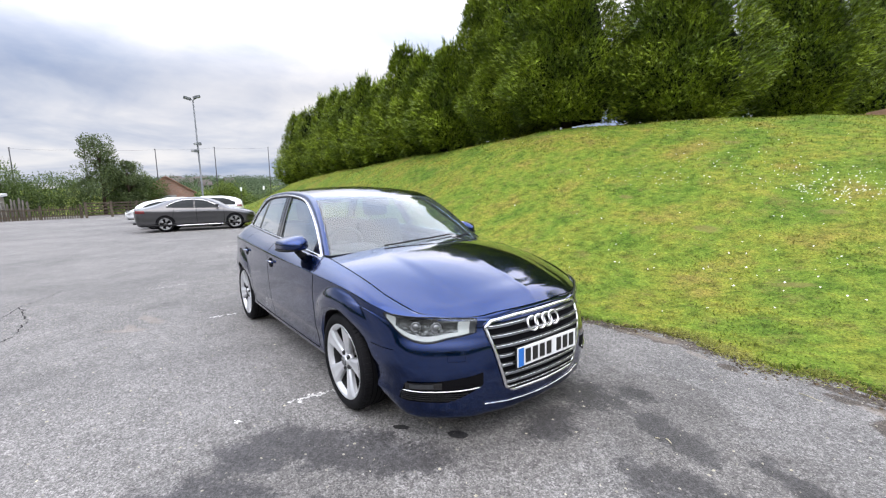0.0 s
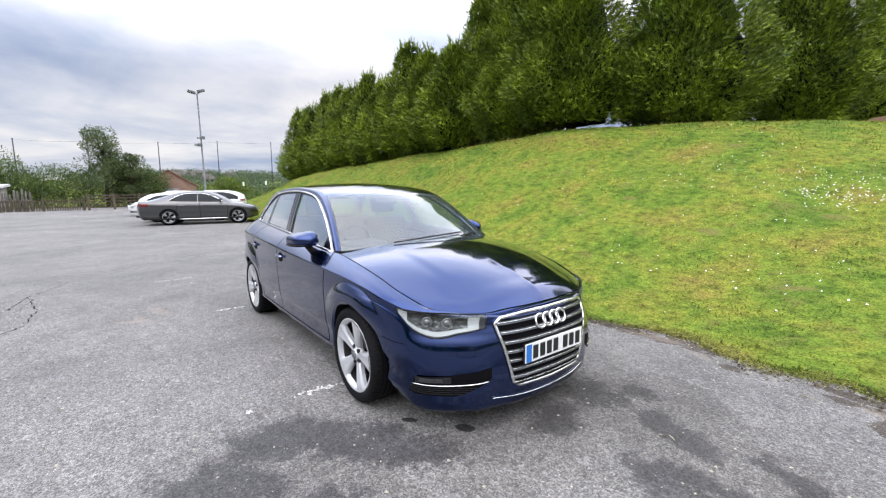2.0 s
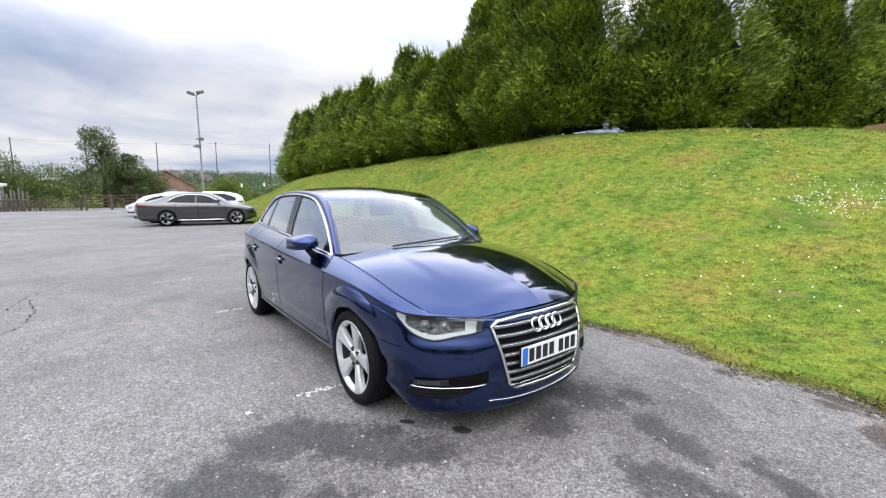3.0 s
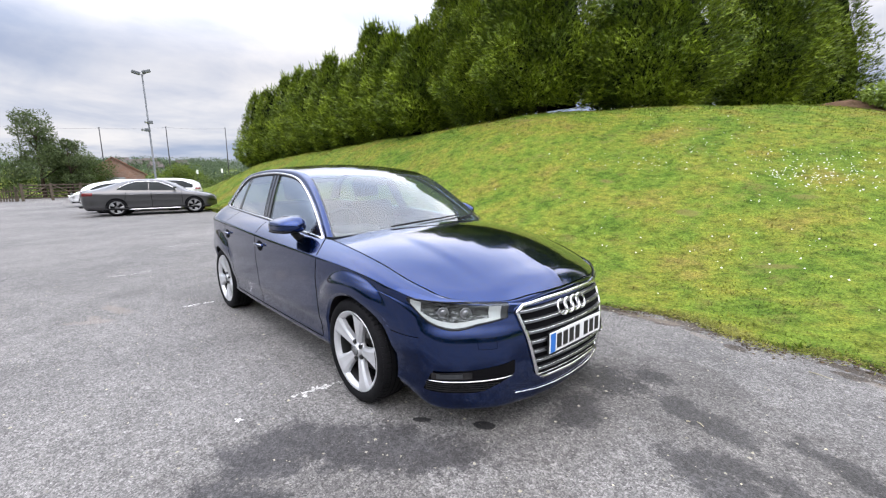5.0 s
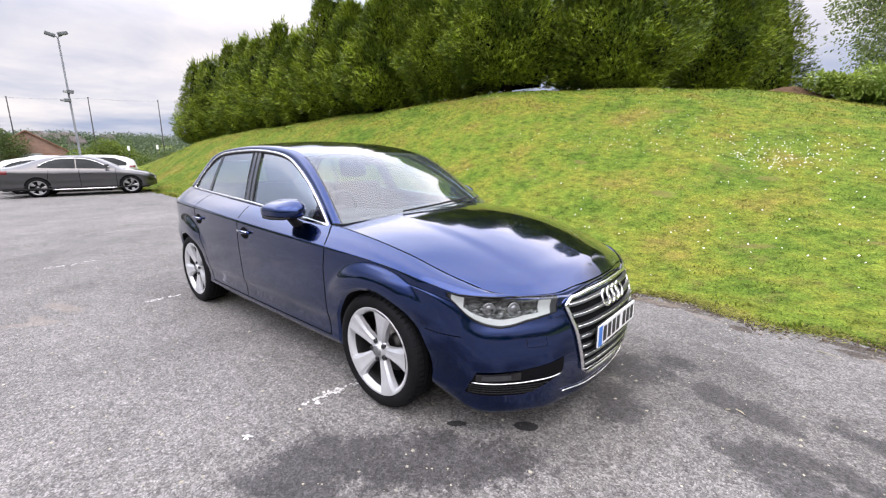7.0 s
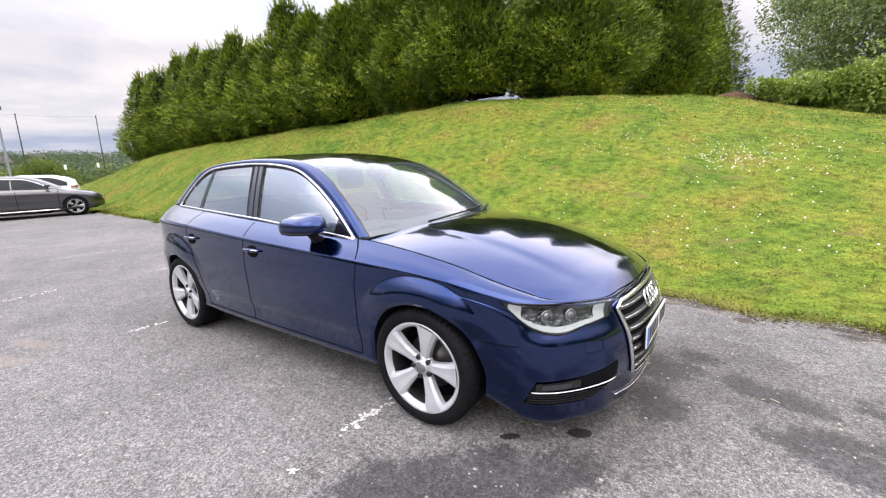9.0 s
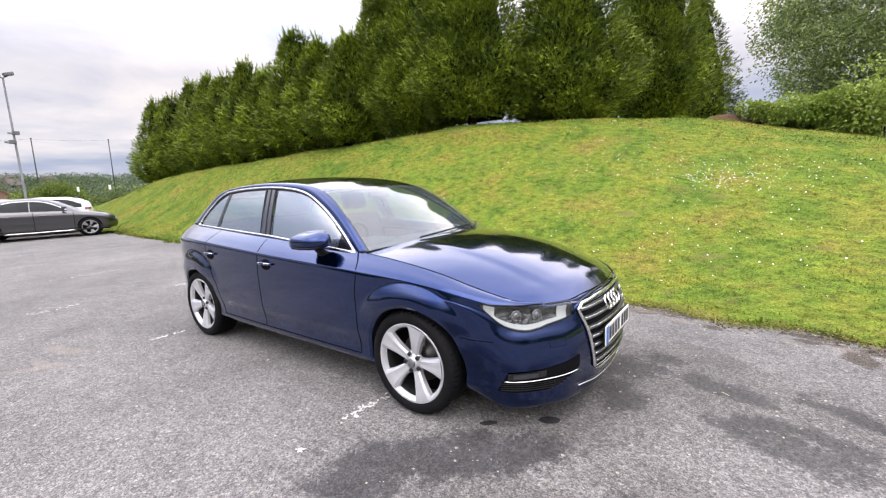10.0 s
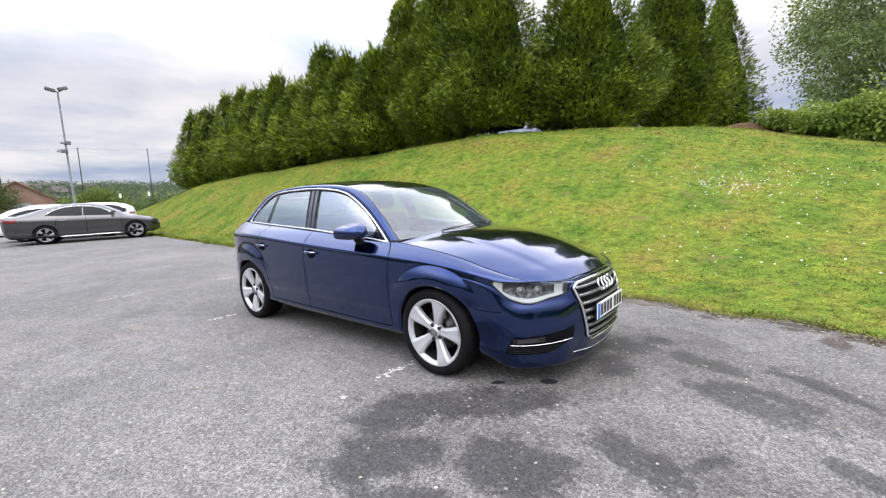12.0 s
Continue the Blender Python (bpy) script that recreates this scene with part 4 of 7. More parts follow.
def build_cabin():
    # painted pillars and cant rail between window edge and gutter
    rows = []
    for s in np.linspace(0, 1, 6):
        row = []
        for a, b in zip(DLO3, RAIL3):
            p = a * (1 - s) + b * s
            row.append(p + Vector((0.25, -0.6, 0.75)).normalized() * 0.014 * math.sin(math.pi * s))
        rows += row
    faces = [(r * 81 + i, r * 81 + i + 1, (r + 1) * 81 + i + 1, (r + 1) * 81 + i) for r in range(5) for i in range(80)]
    both("cabin_side", rows, faces, BLUE, "painted pillars and cant rail over the doors")

    def span(i0, i1, bow, count=25, skew=0.0, lift=0.0):
        """A sheet from the right rail to the left one; bow(i, s): how far it swells ahead and up."""
        verts = []
        for i in range(i0, i1 + 1):
            a = RAIL3[i]
            for s in np.linspace(-1, 1, count):
                e = 1 - s * s
                dx, dz = bow(i, e)
                verts.append((a.x + dx, -a.y * s, a.z + dz + lift))
        return verts, grid_faces(i1 - i0 + 1, count)

    top = 27
    v, f = span(0, top, lambda i, e: (0.205 * e - 0.06 * e * i / top, 0.032 * e * (1 - i / top) + 0.022 * e * i / top))
    screen = link_mesh("windscreen", v, f, SCREEN, car, "clear windscreen full of sky reflections")
    screen.visible_shadow = False
    roof_bow = lambda i, e: ((0.145 * max(0.0, 1 - (i - top) / 10.0)) * e, (0.022 + 0.016 * min(1, (i - top) / 8)) * e)  # noqa: E731
    v, f = span(top, 70, roof_bow)
    link_mesh("roof", v, f, BLUE, car, "blue painted roof")
    v, f = span(top + 1, 69, roof_bow, lift=-0.03)
    link_mesh("roof_lining", v, f, LINING, car)
    v, f = span(70, 80, lambda i, e: (-0.10 * e, 0.012 * e))
    link_mesh("rear_window", v, f, WINDOW, car)
    # dark border of the windscreen
    for lo, hi in ((0.988, 1.0),):
        verts = []
        for i in range(0, top + 1):
            a = RAIL3[i]
            for s in np.linspace(lo, hi, 4):
                e = 1 - s * s
                verts.append((a.x + (0.205 - 0.06 * i / top) * e + 0.002, a.y * s, a.z + (0.032 * (1 - i / top) + 0.022 * i / top) * e + 0.002))
        both("screen_border", verts, grid_faces(top + 1, 4), GLOSSBLACK)
    # side glass in three panes, black pillars between them
    def belt(x):
        return float(np.interp(x, [r[0] for r in BELT], [r[2] for r in BELT]))

    def pane(x0, x1, lean0, lean1, name, inset=0.010, mat=WINDOW):
        """Between two slanted uprights given by their x at belt and the shift of x per metre of height."""
        xs_top, zs_top = DLO[:, 0][::-1], DLO[:, 1][::-1]
        verts, cols, rows_ = [], 26, 14
        for c in np.linspace(0, 1, cols):
            xb, lean = x0 + (x1 - x0) * c, lean0 + (lean1 - lean0) * c
            zb = belt(xb) + 0.004
            zt = zb
            for zz in np.linspace(zb, 1.39, 110):
                x = xb + lean * (zz - zb)
                if zz <= np.interp(x, xs_top, zs_top):
                    zt = zz
            for r in np.linspace(0, 1, rows_):
                z = zb + (zt - zb) * r
                x = xb + lean * (z - zb)
                verts.append((x, side_y(x, z) + inset - 0.006 * math.sin(math.pi * r), z))
        both(name, verts, grid_faces(cols, rows_), mat)

    pane(0.765, -0.262, -0.1, -0.235, "front_door_glass")
    pane(-0.243, -0.372, -0.23, -0.25, "centre_pillar", 0.003, PILLAR)
    for a, b, depth in ((-0.225, -0.243, 0.000), (-0.300, -0.314, 0.001), (-0.372, -0.390, 0.000)):
        pane(a, b, -0.23, -0.25, "pillar_seal", depth, BLACK)
    pane(-0.352, -1.172, -0.245, 0.21, "rear_door_glass")
    pane(-1.155, -1.205, 0.20, 0.24, "pane_divider", 0.004, GLOSSBLACK)
    pane(-1.190, -1.555, 0.23, 0.85, "quarter_glass")
    # bright trim right round the side windows, and the rubber inside it
    ring = [p + Vector((0, -0.004, 0)) for p in DLO3]
    low = [Vector((x, -0.0, 0)) for x in np.linspace(-1.565, 0.775, 60)]
    low = [Vector((p.x, side_y(p.x, belt(p.x)) - 0.012, belt(p.x) + 0.002)) for p in low]
    v, f = tube_mesh(ring + low, 0.0085, 8, True, 1.0)
    both("window_trim", v, f, CHROME, "bright chrome strip round the side windows")
    inner = [p + Vector((0, 0.006, -0.016)) if i > 8 else p + Vector((-0.018, 0.004, -0.004)) for i, p in enumerate(DLO3[2:78])]
    v, f = tube_mesh(inner, 0.012, 6)
    both("window_seal", v, f, BLACK)
    # black triangle that carries the mirror
    tri = [(0.755, 0.940), (0.600, 0.950), (0.610, 1.045)]
    v = [(x, side_y(x, z) - 0.002, z) for x, z in tri]
    both("mirror_sail", v, [(0, 1, 2)], GLOSSBLACK, "", False)
    # scuttle, wipers, aerial, spoiler
    c = COWL.tolist()
    line = c + [[x, -y, z] for x, y, z in c[::-1][1:]]
    v, f = strip([(x + 0.012, y, z - 0.012) for x, y, z in line], [(x - 0.12, y * 0.97, z - 0.035) for x, y, z in line], 2)
    link_mesh("scuttle", v, f, BLACK, car)
    for y0, y1, dx in ((-0.36, 0.33, 0.0), (0.28, 0.60, -0.01)):
        pts = []
        for s in np.linspace(0, 1, 12):
            y = y0 + (y1 - y0) * s
            e = 1 - (y / 0.71) ** 2
            i = 1.0 + 2.0 * s
            a = RAIL3[int(i)].lerp(RAIL3[int(i) + 1], i - int(i))
            pts.append((a.x + 0.205 * e + 0.009, y, a.z + 0.032 * e + 0.009))
        v, f = tube_mesh(pts, 0.0062, 6)
        link_mesh("wiper", v, f, BLACK, car, "black wiper blade")
    v, f = tube_mesh([(-1.34, 0, 1.395), (-1.38, 0, 1.42), (-1.44, 0, 1.470)], [0.016, 0.010, 0.004], 8)
    link_mesh("aerial", v, f, BLACK, car)
    bm = bmesh.new()
    box(bm, (-1.62, -0.44, 1.276), (-1.46, 0.44, 1.300), 0.008)
    part("roof_spoiler", bm, BLUE, car)


build_cabin()


# ---- front: grille, lamps, intakes, plate ----
def outline_tube(points, radius, name, material, parent=None, closed=True, flat=1.0):
    v, f = tube_mesh(points, radius, 8, closed, flat)
    return link_mesh(name, v, f, material, parent or car)


def build_front():
    half = [(0.0, 0.676), (0.20, 0.676), (0.355, 0.668), (0.392, 0.640), (0.378, 0.560), (0.340, 0.420), (0.300, 0.300), (0.255, 0.268), (0.0, 0.262)]
    dense = []
    for (a, b), (c, d) in zip(half[:-1], half[1:]):
        dense += [(a + (c - a) * s, b + (d - b) * s) for s in np.linspace(0, 1, 7)[:-1]]
    dense.append(half[-1])
    right, left = [(-y, z) for y, z in dense], [(y, z) for y, z in dense[::-1]][1:-1]
    loop = right + left
    grille = tagged(new("grille"), "black grille with chrome frame and slats")
    grille.parent = car
    outline_tube([nose(y, min(z, 0.650), 0.010) + Vector((-0.25, 0, 1)) * max(0.0, z - 0.650) for y, z in loop], 0.0100, "grille_frame", CHROME, grille)
    # backing
    verts, cols = [], 24
    for z in np.linspace(0.266, 0.673, 16):
        w = np.interp(z, [0.262, 0.268, 0.30, 0.42, 0.56, 0.64, 0.668, 0.676], [0.25, 0.262, 0.30, 0.34, 0.378, 0.392, 0.36, 0.30])
        verts += [nose(w * s, z, 0.003) for s in np.linspace(-1, 1, cols)]
    link_mesh("grille_backing", verts, grid_faces(16, cols), GAP, grille)
    for z in (0.636, 0.584, 0.532, 0.480, 0.428, 0.376, 0.326, 0.290):
        w = np.interp(z, [0.28, 0.30, 0.42, 0.56, 0.64], [0.285, 0.295, 0.335, 0.372, 0.384])
        pts = [nose(w * s, z, 0.012) for s in np.linspace(-1, 1, 28)]
        up = [p + Vector((0.004, 0, 0.007)) for p in pts]
        lo = [p + Vector((0.010, 0, -0.007)) for p in pts]
        back = [p + Vector((-0.012, 0, -0.008)) for p in pts]
        top = [p + Vector((-0.012, 0, 0.008)) for p in pts]
        a, f1 = strip(top, up)
        b, f2 = strip(up, lo)
        c, f3 = strip(lo, back)
        fs = f1 + [tuple(k + len(a) for k in g) for g in f2] + [tuple(k + len(a) + len(b) for k in g) for g in f3]
        link_mesh("slat", a + b + c, fs, SLAT if z > 0.3 else BLACK, grille, "", True)
        v, f = tube_mesh([p + Vector((0.0095, 0, 0.006)) for p in pts], 0.0020, 5)
        link_mesh("slat_edge", v, f, CHROME, grille)
    # emblem of four plain rings
    for k in range(4):
        y = 0.0915 - 0.061 * k
        c = nose(y, 0.608, 0.022)
        n = (nose(y, 0.628, 0.022) - nose(y, 0.588, 0.022)).normalized()
        ring = [c + Vector((0, 0.040 * math.cos(t), 0)) + n * 0.040 * math.sin(t) for t in np.linspace(0, 2 * math.pi, 32, endpoint=False)]
        outline_tube(ring, 0.0068, "emblem_ring", CHROME, grille)
    # number plate, its characters as plain bars
    plate = tagged(new("number_plate"), "white number plate with a blue end and dark bars")
    plate.parent = car
    bm = bmesh.new()
    px_, zc = 2.266, 0.461
    box(bm, (px_ - 0.008, -0.26, zc - 0.0555), (px_, 0.26, zc + 0.0555), 0.003)
    part("plate_sheet", bm, PLATEWHITE, plate)
    bm = bmesh.new()
    box(bm, (px_, -0.256, zc - 0.052), (px_ + 0.0012, -0.212, zc + 0.052))
    part("plate_band", bm, PLATEBLUE, plate)
    bm = bmesh.new()
    box(bm, (px_ - 0.014, -0.268, zc - 0.062), (px_ - 0.009, 0.268, zc + 0.060), 0.002)
    part("plate_holder", bm, BLACK, plate)
    for k in range(7):
        y = -0.200 + k * 0.0605 + (0.030 if k > 3 else 0.0)
        bm = bmesh.new()
        box(bm, (px_ + 0.0006, y, zc - 0.0395), (px_ + 0.0016, y + 0.044, zc + 0.0395))
        part("plate_bar", bm, INK, plate)

    # headlamps
    top = [(2.100, -0.425, 0.690), (2.02, -0.535, 0.700), (1.93, -0.640, 0.708), (1.85, -0.722, 0.715), (1.765, -0.795, 0.726)]
    low = [(2.108, -0.440, 0.618), (2.05, -0.545, 0.590), (1.950, -0.655, 0.568), (1.870, -0.750, 0.606), (1.765, -0.800, 0.712)]

    def refine(keys, count=26):
        return smooth_curve([(i, *p) for i, p in enumerate(keys)], np.linspace(0, len(keys) - 1, count))

    up, dn = refine(top), refine(low)
    dn[:, 2] += np.interp(np.arange(26), [0, 8, 13, 19, 25], [0.0, 0.008, 0.0, 0.0, 0.0])

    def sheet(s0, s1, out, rows=10, i0=0, i1=25):
        verts = []
        for s in np.linspace(s0, s1, rows):
            verts += [at_corner(*(up[i] * (1 - s) + dn[i] * s), out) for i in range(i0, i1 + 1)]
        return verts, grid_faces(rows, i1 - i0 + 1)

    for name, args, mat in (("lamp_housing", (0, 1, 0.0015), LAMPDARK), ("lamp_reflector", (0.025, 0.76, 0.003, 8, 4, 23), LAMPCHROME), ("light_guide", (0.74, 0.93, 0.006, 4, 2, 22), LENSWHITE),
                            ("light_guide_end", (0.14, 0.90, 0.0055, 8, 2, 5), LENSWHITE), ("light_guide_tip", (0.08, 0.92, 0.0055, 8, 21, 24), LENSWHITE)):
        v, f = sheet(*args)
        both(name, v, f, mat)
    for i, s, r in ((10, 0.42, 0.025), (15, 0.42, 0.024)):
        p = at_corner(*(up[i] * (1 - s) + dn[i] * s), 0.006)
        n = (p - Vector((1.45, -0.35, p.z))).normalized()
        rot = n.to_track_quat("Z", "Y").to_matrix()
        v, f = lathe_mesh([(r * 1.25, 0.0), (r * 1.2, 0.006), (r, 0.003), (r * 0.7, 0.001), (r * 0.62, 0.004), (r * 0.4, 0.007), (0.0005, 0.008)], 20, "z")
        both("lamp_lens", [p + rot @ Vector(w) for w in v], f, LAMPGREY)
    v, f = sheet(0.02, 0.98, 0.012, 12)
    both("headlamp_cover", v, f, COVER, "clear headlamp cover")
    rim = [at_corner(*p, 0.004) for p in up] + [at_corner(*p, 0.004) for p in dn[::-1]]
    v, f = tube_mesh(rim, 0.0034, 6, True)
    both("headlamp_rim", v, f, BLACK)

    # lower intakes with fog lamp and bright strip
    def intake(s, z, out):
        x, y = 1.895 + (2.150 - 1.895) * s, -0.790 + (0.790 - 0.440) * s
        return at_corner(x, y, z, out)

    cols = 22
    verts = []
    for r in np.linspace(0, 1, 10):
        for s in [q + 0.10 * (1 - r) * (1 - q) for q in np.linspace(-0.06, 1.02, cols)]:
            zt = 0.338 + 0.014 * min(1, max(0, s + 0.06) / 0.15) + 0.050 * max(0, s) ** 1.5
            zb = 0.250 - 0.006 * min(1, max(0, s + 0.06) / 0.12) + 0.10 * max(0, s - 0.55) ** 1.2 * 2.2
            verts.append(intake(s, zt + (zb - zt) * r, 0.002))
    both("intake", verts, grid_faces(10, cols), GAP)
    for k in range(4):
        z = 0.258 + 0.012 * k
        pts = [intake(s, z, 0.006) for s in np.linspace(-0.02, 0.66 + 0.05 * k, 16)]
        v, f = tube_mesh(pts, 0.0032, 5)
        both("intake_slat", v, f, BLACK)
    pts = [intake(s, 0.311 + 0.018 * max(0, s) ** 3, 0.010) for s in np.linspace(0.02, 0.97, 24)]
    v, f = tube_mesh(pts, 0.0034, 8)
    both("intake_strip", v, f, CHROME, "thin bright strip across the air intake")
    verts = []
    for r in np.linspace(0, 1, 5):
        verts += [intake(s, 0.355 - 0.036 * r + 0.02 * s, 0.010) for s in np.linspace(0.06, 0.50, 12)]
    both("fog_lamp", verts, grid_faces(5, 12), GLOSSBLACK)
    verts = []
    for r in np.linspace(0, 1, 4):
        verts += [intake(s, 0.350 - 0.024 * r + 0.02 * s, 0.013) for s in np.linspace(0.12, 0.40, 10)]
    both("fog_lens", verts, grid_faces(4, 10), LAMPDARK)
    # chin strip and splitter
    pts = [nose(y, 0.192 + 0.03 * (y / 0.5) ** 2, 0.006) for y in np.linspace(-0.42, 0.42, 30)]
    outline_tube(pts, 0.0028, "chin_strip", CHROME, None, False)

    # lids of the headlamp washers, a tow-eye cap
    for y0, y1, z0, z1 in ((-0.600, -0.520, 0.475, 0.525),):
        loop = [(y0, z0), ((y0 + y1) / 2, z0 - 0.002), (y1, z0), (y1, (z0 + z1) / 2), (y1, z1), ((y0 + y1) / 2, z1 + 0.002), (y0, z1), (y0, (z0 + z1) / 2)]
        v, f = tube_mesh([nose(a, b, 0.0002) for a, b in loop], 0.0012, 5, True)
        both("washer_lid", v, f, GAP)


build_front()


# ---- mirrors, handles ----
def build_fittings():
    def shell(cx, cz):
        """The wedge of the mirror head: a ridge near the car, a low outer end, tapered ahead."""
        verts, n, m = [], 15, 20
        for i in range(n):
            s = i / (n - 1)
            x = 0.405 + 0.215 * s
            w = (1 - max(0, (s - 0.45) / 0.55) ** 2.6) ** 0.5 * (0.93 + 0.07 * min(1, s / 0.12))
            for k in range(m):
                t = 2 * math.pi * k / m
                c, d = math.cos(t), math.sin(t)
                c, d = math.copysign(abs(c) ** 0.52, c), math.copysign(abs(d) ** 0.60, d)
                rise = float(np.interp(c, [-1, -0.3, 0.3, 0.55, 1], [0.040, 0.056, 0.070, 0.068, 0.044])) if d > 0 else 0.056
                verts.append((x + 0.03 * c * (1 - s), cx + 0.099 * c * w + 0.02 * s, cz + rise * d * w + 0.004 * c))
        faces = [(i * m + k, i * m + (k + 1) % m, (i + 1) * m + (k + 1) % m, (i + 1) * m + k) for i in range(n - 1) for k in range(m)]
        return verts, faces + [tuple(range(m))[::-1], tuple((n - 1) * m + k for k in range(m))], m

    v, f, m = shell(-0.880, 1.010)
    for sgn in (1, -1):
        mirror = tagged(new("door_mirror"), "blue door mirror on a black foot")
        mirror.parent = car
        vv = [(a, b * sgn, c) for a, b, c in v]
        ff = f if sgn > 0 else [tuple(reversed(g)) for g in f]
        upper = [g for g in ff if sum(vv[k][2] for k in g) / len(g) > 0.974]
        lower = [g for g in ff if g not in upper]
        link_mesh("mirror_shell", vv, upper, BLUE, mirror)
        link_mesh("mirror_underside", vv, lower, BLACK, mirror)
        base = [(a * 1.0, b * sgn, c) for a, b, c in ((0.52, -0.790, 0.905), (0.52, -0.822, 0.925), (0.515, -0.850, 0.960))]
        bv, bf = tube_mesh(base, [0.050, 0.044, 0.040], 12, False, 0.6)
        link_mesh("mirror_foot", bv, bf, BLACK, mirror)
        under = [(a, b * sgn, c) for a, b, c in ((0.415, -0.978, 0.972), (0.50, -0.980, 0.970), (0.57, -0.952, 0.970), (0.60, -0.90, 0.972))]
        bv, bf = tube_mesh(under, 0.008, 6)
        link_mesh("mirror_lower_trim", bv, bf, BLACK, mirror)
        bm = bmesh.new()
        box(bm, (0.398, -0.950, 0.972), (0.404, -0.82, 1.040), 0.002)
        if sgn < 0:
            bmesh.ops.scale(bm, vec=(1, -1, 1), verts=bm.verts)
            bmesh.ops.reverse_faces(bm, faces=bm.faces)
        part("mirror_glass", bm, CHROME, mirror)
    for x0, z in ((-0.165, 0.806), (-1.045, 0.828)):
        v, f = [], []
        # flat black oval: shade of the handle cup, painted on the door
        cup = []
        for r in np.linspace(0.05, 1, 5):
            for k in range(18):
                t = 2 * math.pi * k / 18
                cup.append(flank(x0 + 0.075 + 0.066 * r * math.cos(t), z - 0.004 + 0.042 * r * math.sin(t), 0.0016))
        fs = [(a * 18 + k, a * 18 + (k + 1) % 18, (a + 1) * 18 + (k + 1) % 18, (a + 1) * 18 + k) for a in range(4) for k in range(18)]
        both("handle_cup_shade", cup, fs, GAP)
        pts = [flank(x0 - 0.02 + 0.19 * s, z + 0.006, 0.010 + 0.013 * math.sin(math.pi * s)) for s in np.linspace(0, 1, 14)]
        v, f = tube_mesh(pts, [0.009 + 0.005 * math.sin(math.pi * s) for s in np.linspace(0, 1, 14)], 8)
        both("door_handle", v, f, BLUE)
        v, f = tube_mesh([p + Vector((0, -0.008, 0.005)) for p in pts[1:-1]], 0.0038, 6)
        both("handle_trim", v, f, CHROME)


build_fittings()


# ---- wheels ----
def make_wheel(alloy, label, blocks=62):
    """A five-spoke alloy wheel; its outer face looks along -y."""
    w = tagged(new("wheel"), label)
    prof = [(0.240, 0.10), (0.250, 0.107), (0.272, 0.113), (0.295, 0.107), (0.305, 0.094), (0.310, 0.080), (0.3125, 0.050), (0.3125, 0.0), (0.3125, -0.050), (0.310, -0.080), (0.305, -0.094),
            (0.300, -0.104), (0.288, -0.1105), (0.272, -0.113), (0.257, -0.110), (0.249, -0.106), (0.242, -0.100)]
    v, f = lathe_mesh(prof, 64)
    link_mesh("tyre", v, f, RUBBER, w)
    for y in (-0.052, -0.018, 0.018, 0.052):
        v, f = lathe_mesh([(0.3130, y - 0.004), (0.3134, y), (0.3130, y + 0.004)], 48)
        link_mesh("tyre_groove", v, f, GAP, w)
    # blocks of the tread along the outer shoulder
    rows = ((-0.1010, 0.3040), (-0.091, 0.3115), (-0.078, 0.3160), (-0.057, 0.3175))
    verts = [(d, y, r) for y, r in rows for d in (-0.0118, 0.0118)] + [(d, y, r - 0.006) for y, r in rows for d in (-0.0118, 0.0118)]
    faces = [(2 * i, 2 * i + 1, 2 * i + 3, 2 * i + 2) for i in range(3)] + [(2 * i, 2 * i + 2, 2 * i + 10, 2 * i + 8) for i in range(3)] + [(2 * i + 1, 2 * i + 9, 2 * i + 11, 2 * i + 3) for i in range(3)] + [(0, 8, 9, 1), (6, 7, 15, 14)]
    shape = None
    for k in range(blocks):
        if shape is None:
            ob = link_mesh("tread_block", verts, faces, RUBBER, w, "", False)
            shape = ob.data
        else:
            ob = new("tread_block", shape)
            ob.parent = w
        ob.rotation_euler = (0, 2 * math.pi * k / blocks, 0)
    # darker copy of the alloy: shade behind the spokes, put into the colour
    v, f = lathe_mesh([(0.224, 0.09), (0.216, 0.0), (0.210, -0.06), (0.217, -0.080)], 64)
    link_mesh("rim_barrel", v, f, DARKALLOY, w)
    v, f = lathe_mesh([(0.214, -0.074), (0.219, -0.092), (0.232, -0.101), (0.2410, -0.106), (0.2440, -0.103), (0.2445, -0.095)], 64)
    link_mesh("rim", v, f, alloy, w)
    # black disc added for the shade seen between the spokes
    v, f = lathe_mesh([(0.216, 0.04), (0.12, 0.03), (0.03, 0.03), (0.0005, 0.03)], 40)
    link_mesh("hub_shade_disc", v, f, GAP, w)
    v, f = lathe_mesh([(0.140, 0.026), (0.145, 0.020), (0.145, 0.008), (0.140, 0.004), (0.09, 0.004), (0.085, -0.01), (0.02, -0.01)], 40)
    link_mesh("brake_disc", v, f, DISC, w)
    # one broad, tapering, faceted spoke
    prof = [(0.040, 0.027, -0.074), (0.075, 0.030, -0.082), (0.120, 0.038, -0.090), (0.165, 0.049, -0.096), (0.203, 0.062, -0.101), (0.229, 0.074, -0.103)]
    verts, faces = [], []
    for r, half, y in prof:
        for dx, dy in ((-half, 0.030), (-half * 0.96, 0.006), (-half * 0.60, -0.004), (0, -0.0015), (half * 0.60, -0.004), (half * 0.96, 0.006), (half, 0.030)):
            verts.append((dx, y + dy, r))
    faces = grid_faces(len(prof), 7)
    faces += [tuple(range(7))]
    me = None
    for k in range(5):
        t = 2 * math.pi * k / 5
        m = Matrix.Rotation(t, 3, "Y")
        if me is None:
            ob = link_mesh("spoke", verts, faces, alloy, w, "", False)
            me = ob.data
        else:
            ob = new("spoke", me)
            ob.parent = w
        ob.rotation_euler = (0, t, 0)
    v, f = lathe_mesh([(0.066, -0.05), (0.068, -0.070), (0.060, -0.080), (0.036, -0.081), (0.033, -0.092), (0.020, -0.095), (0.0005, -0.0955)], 32)
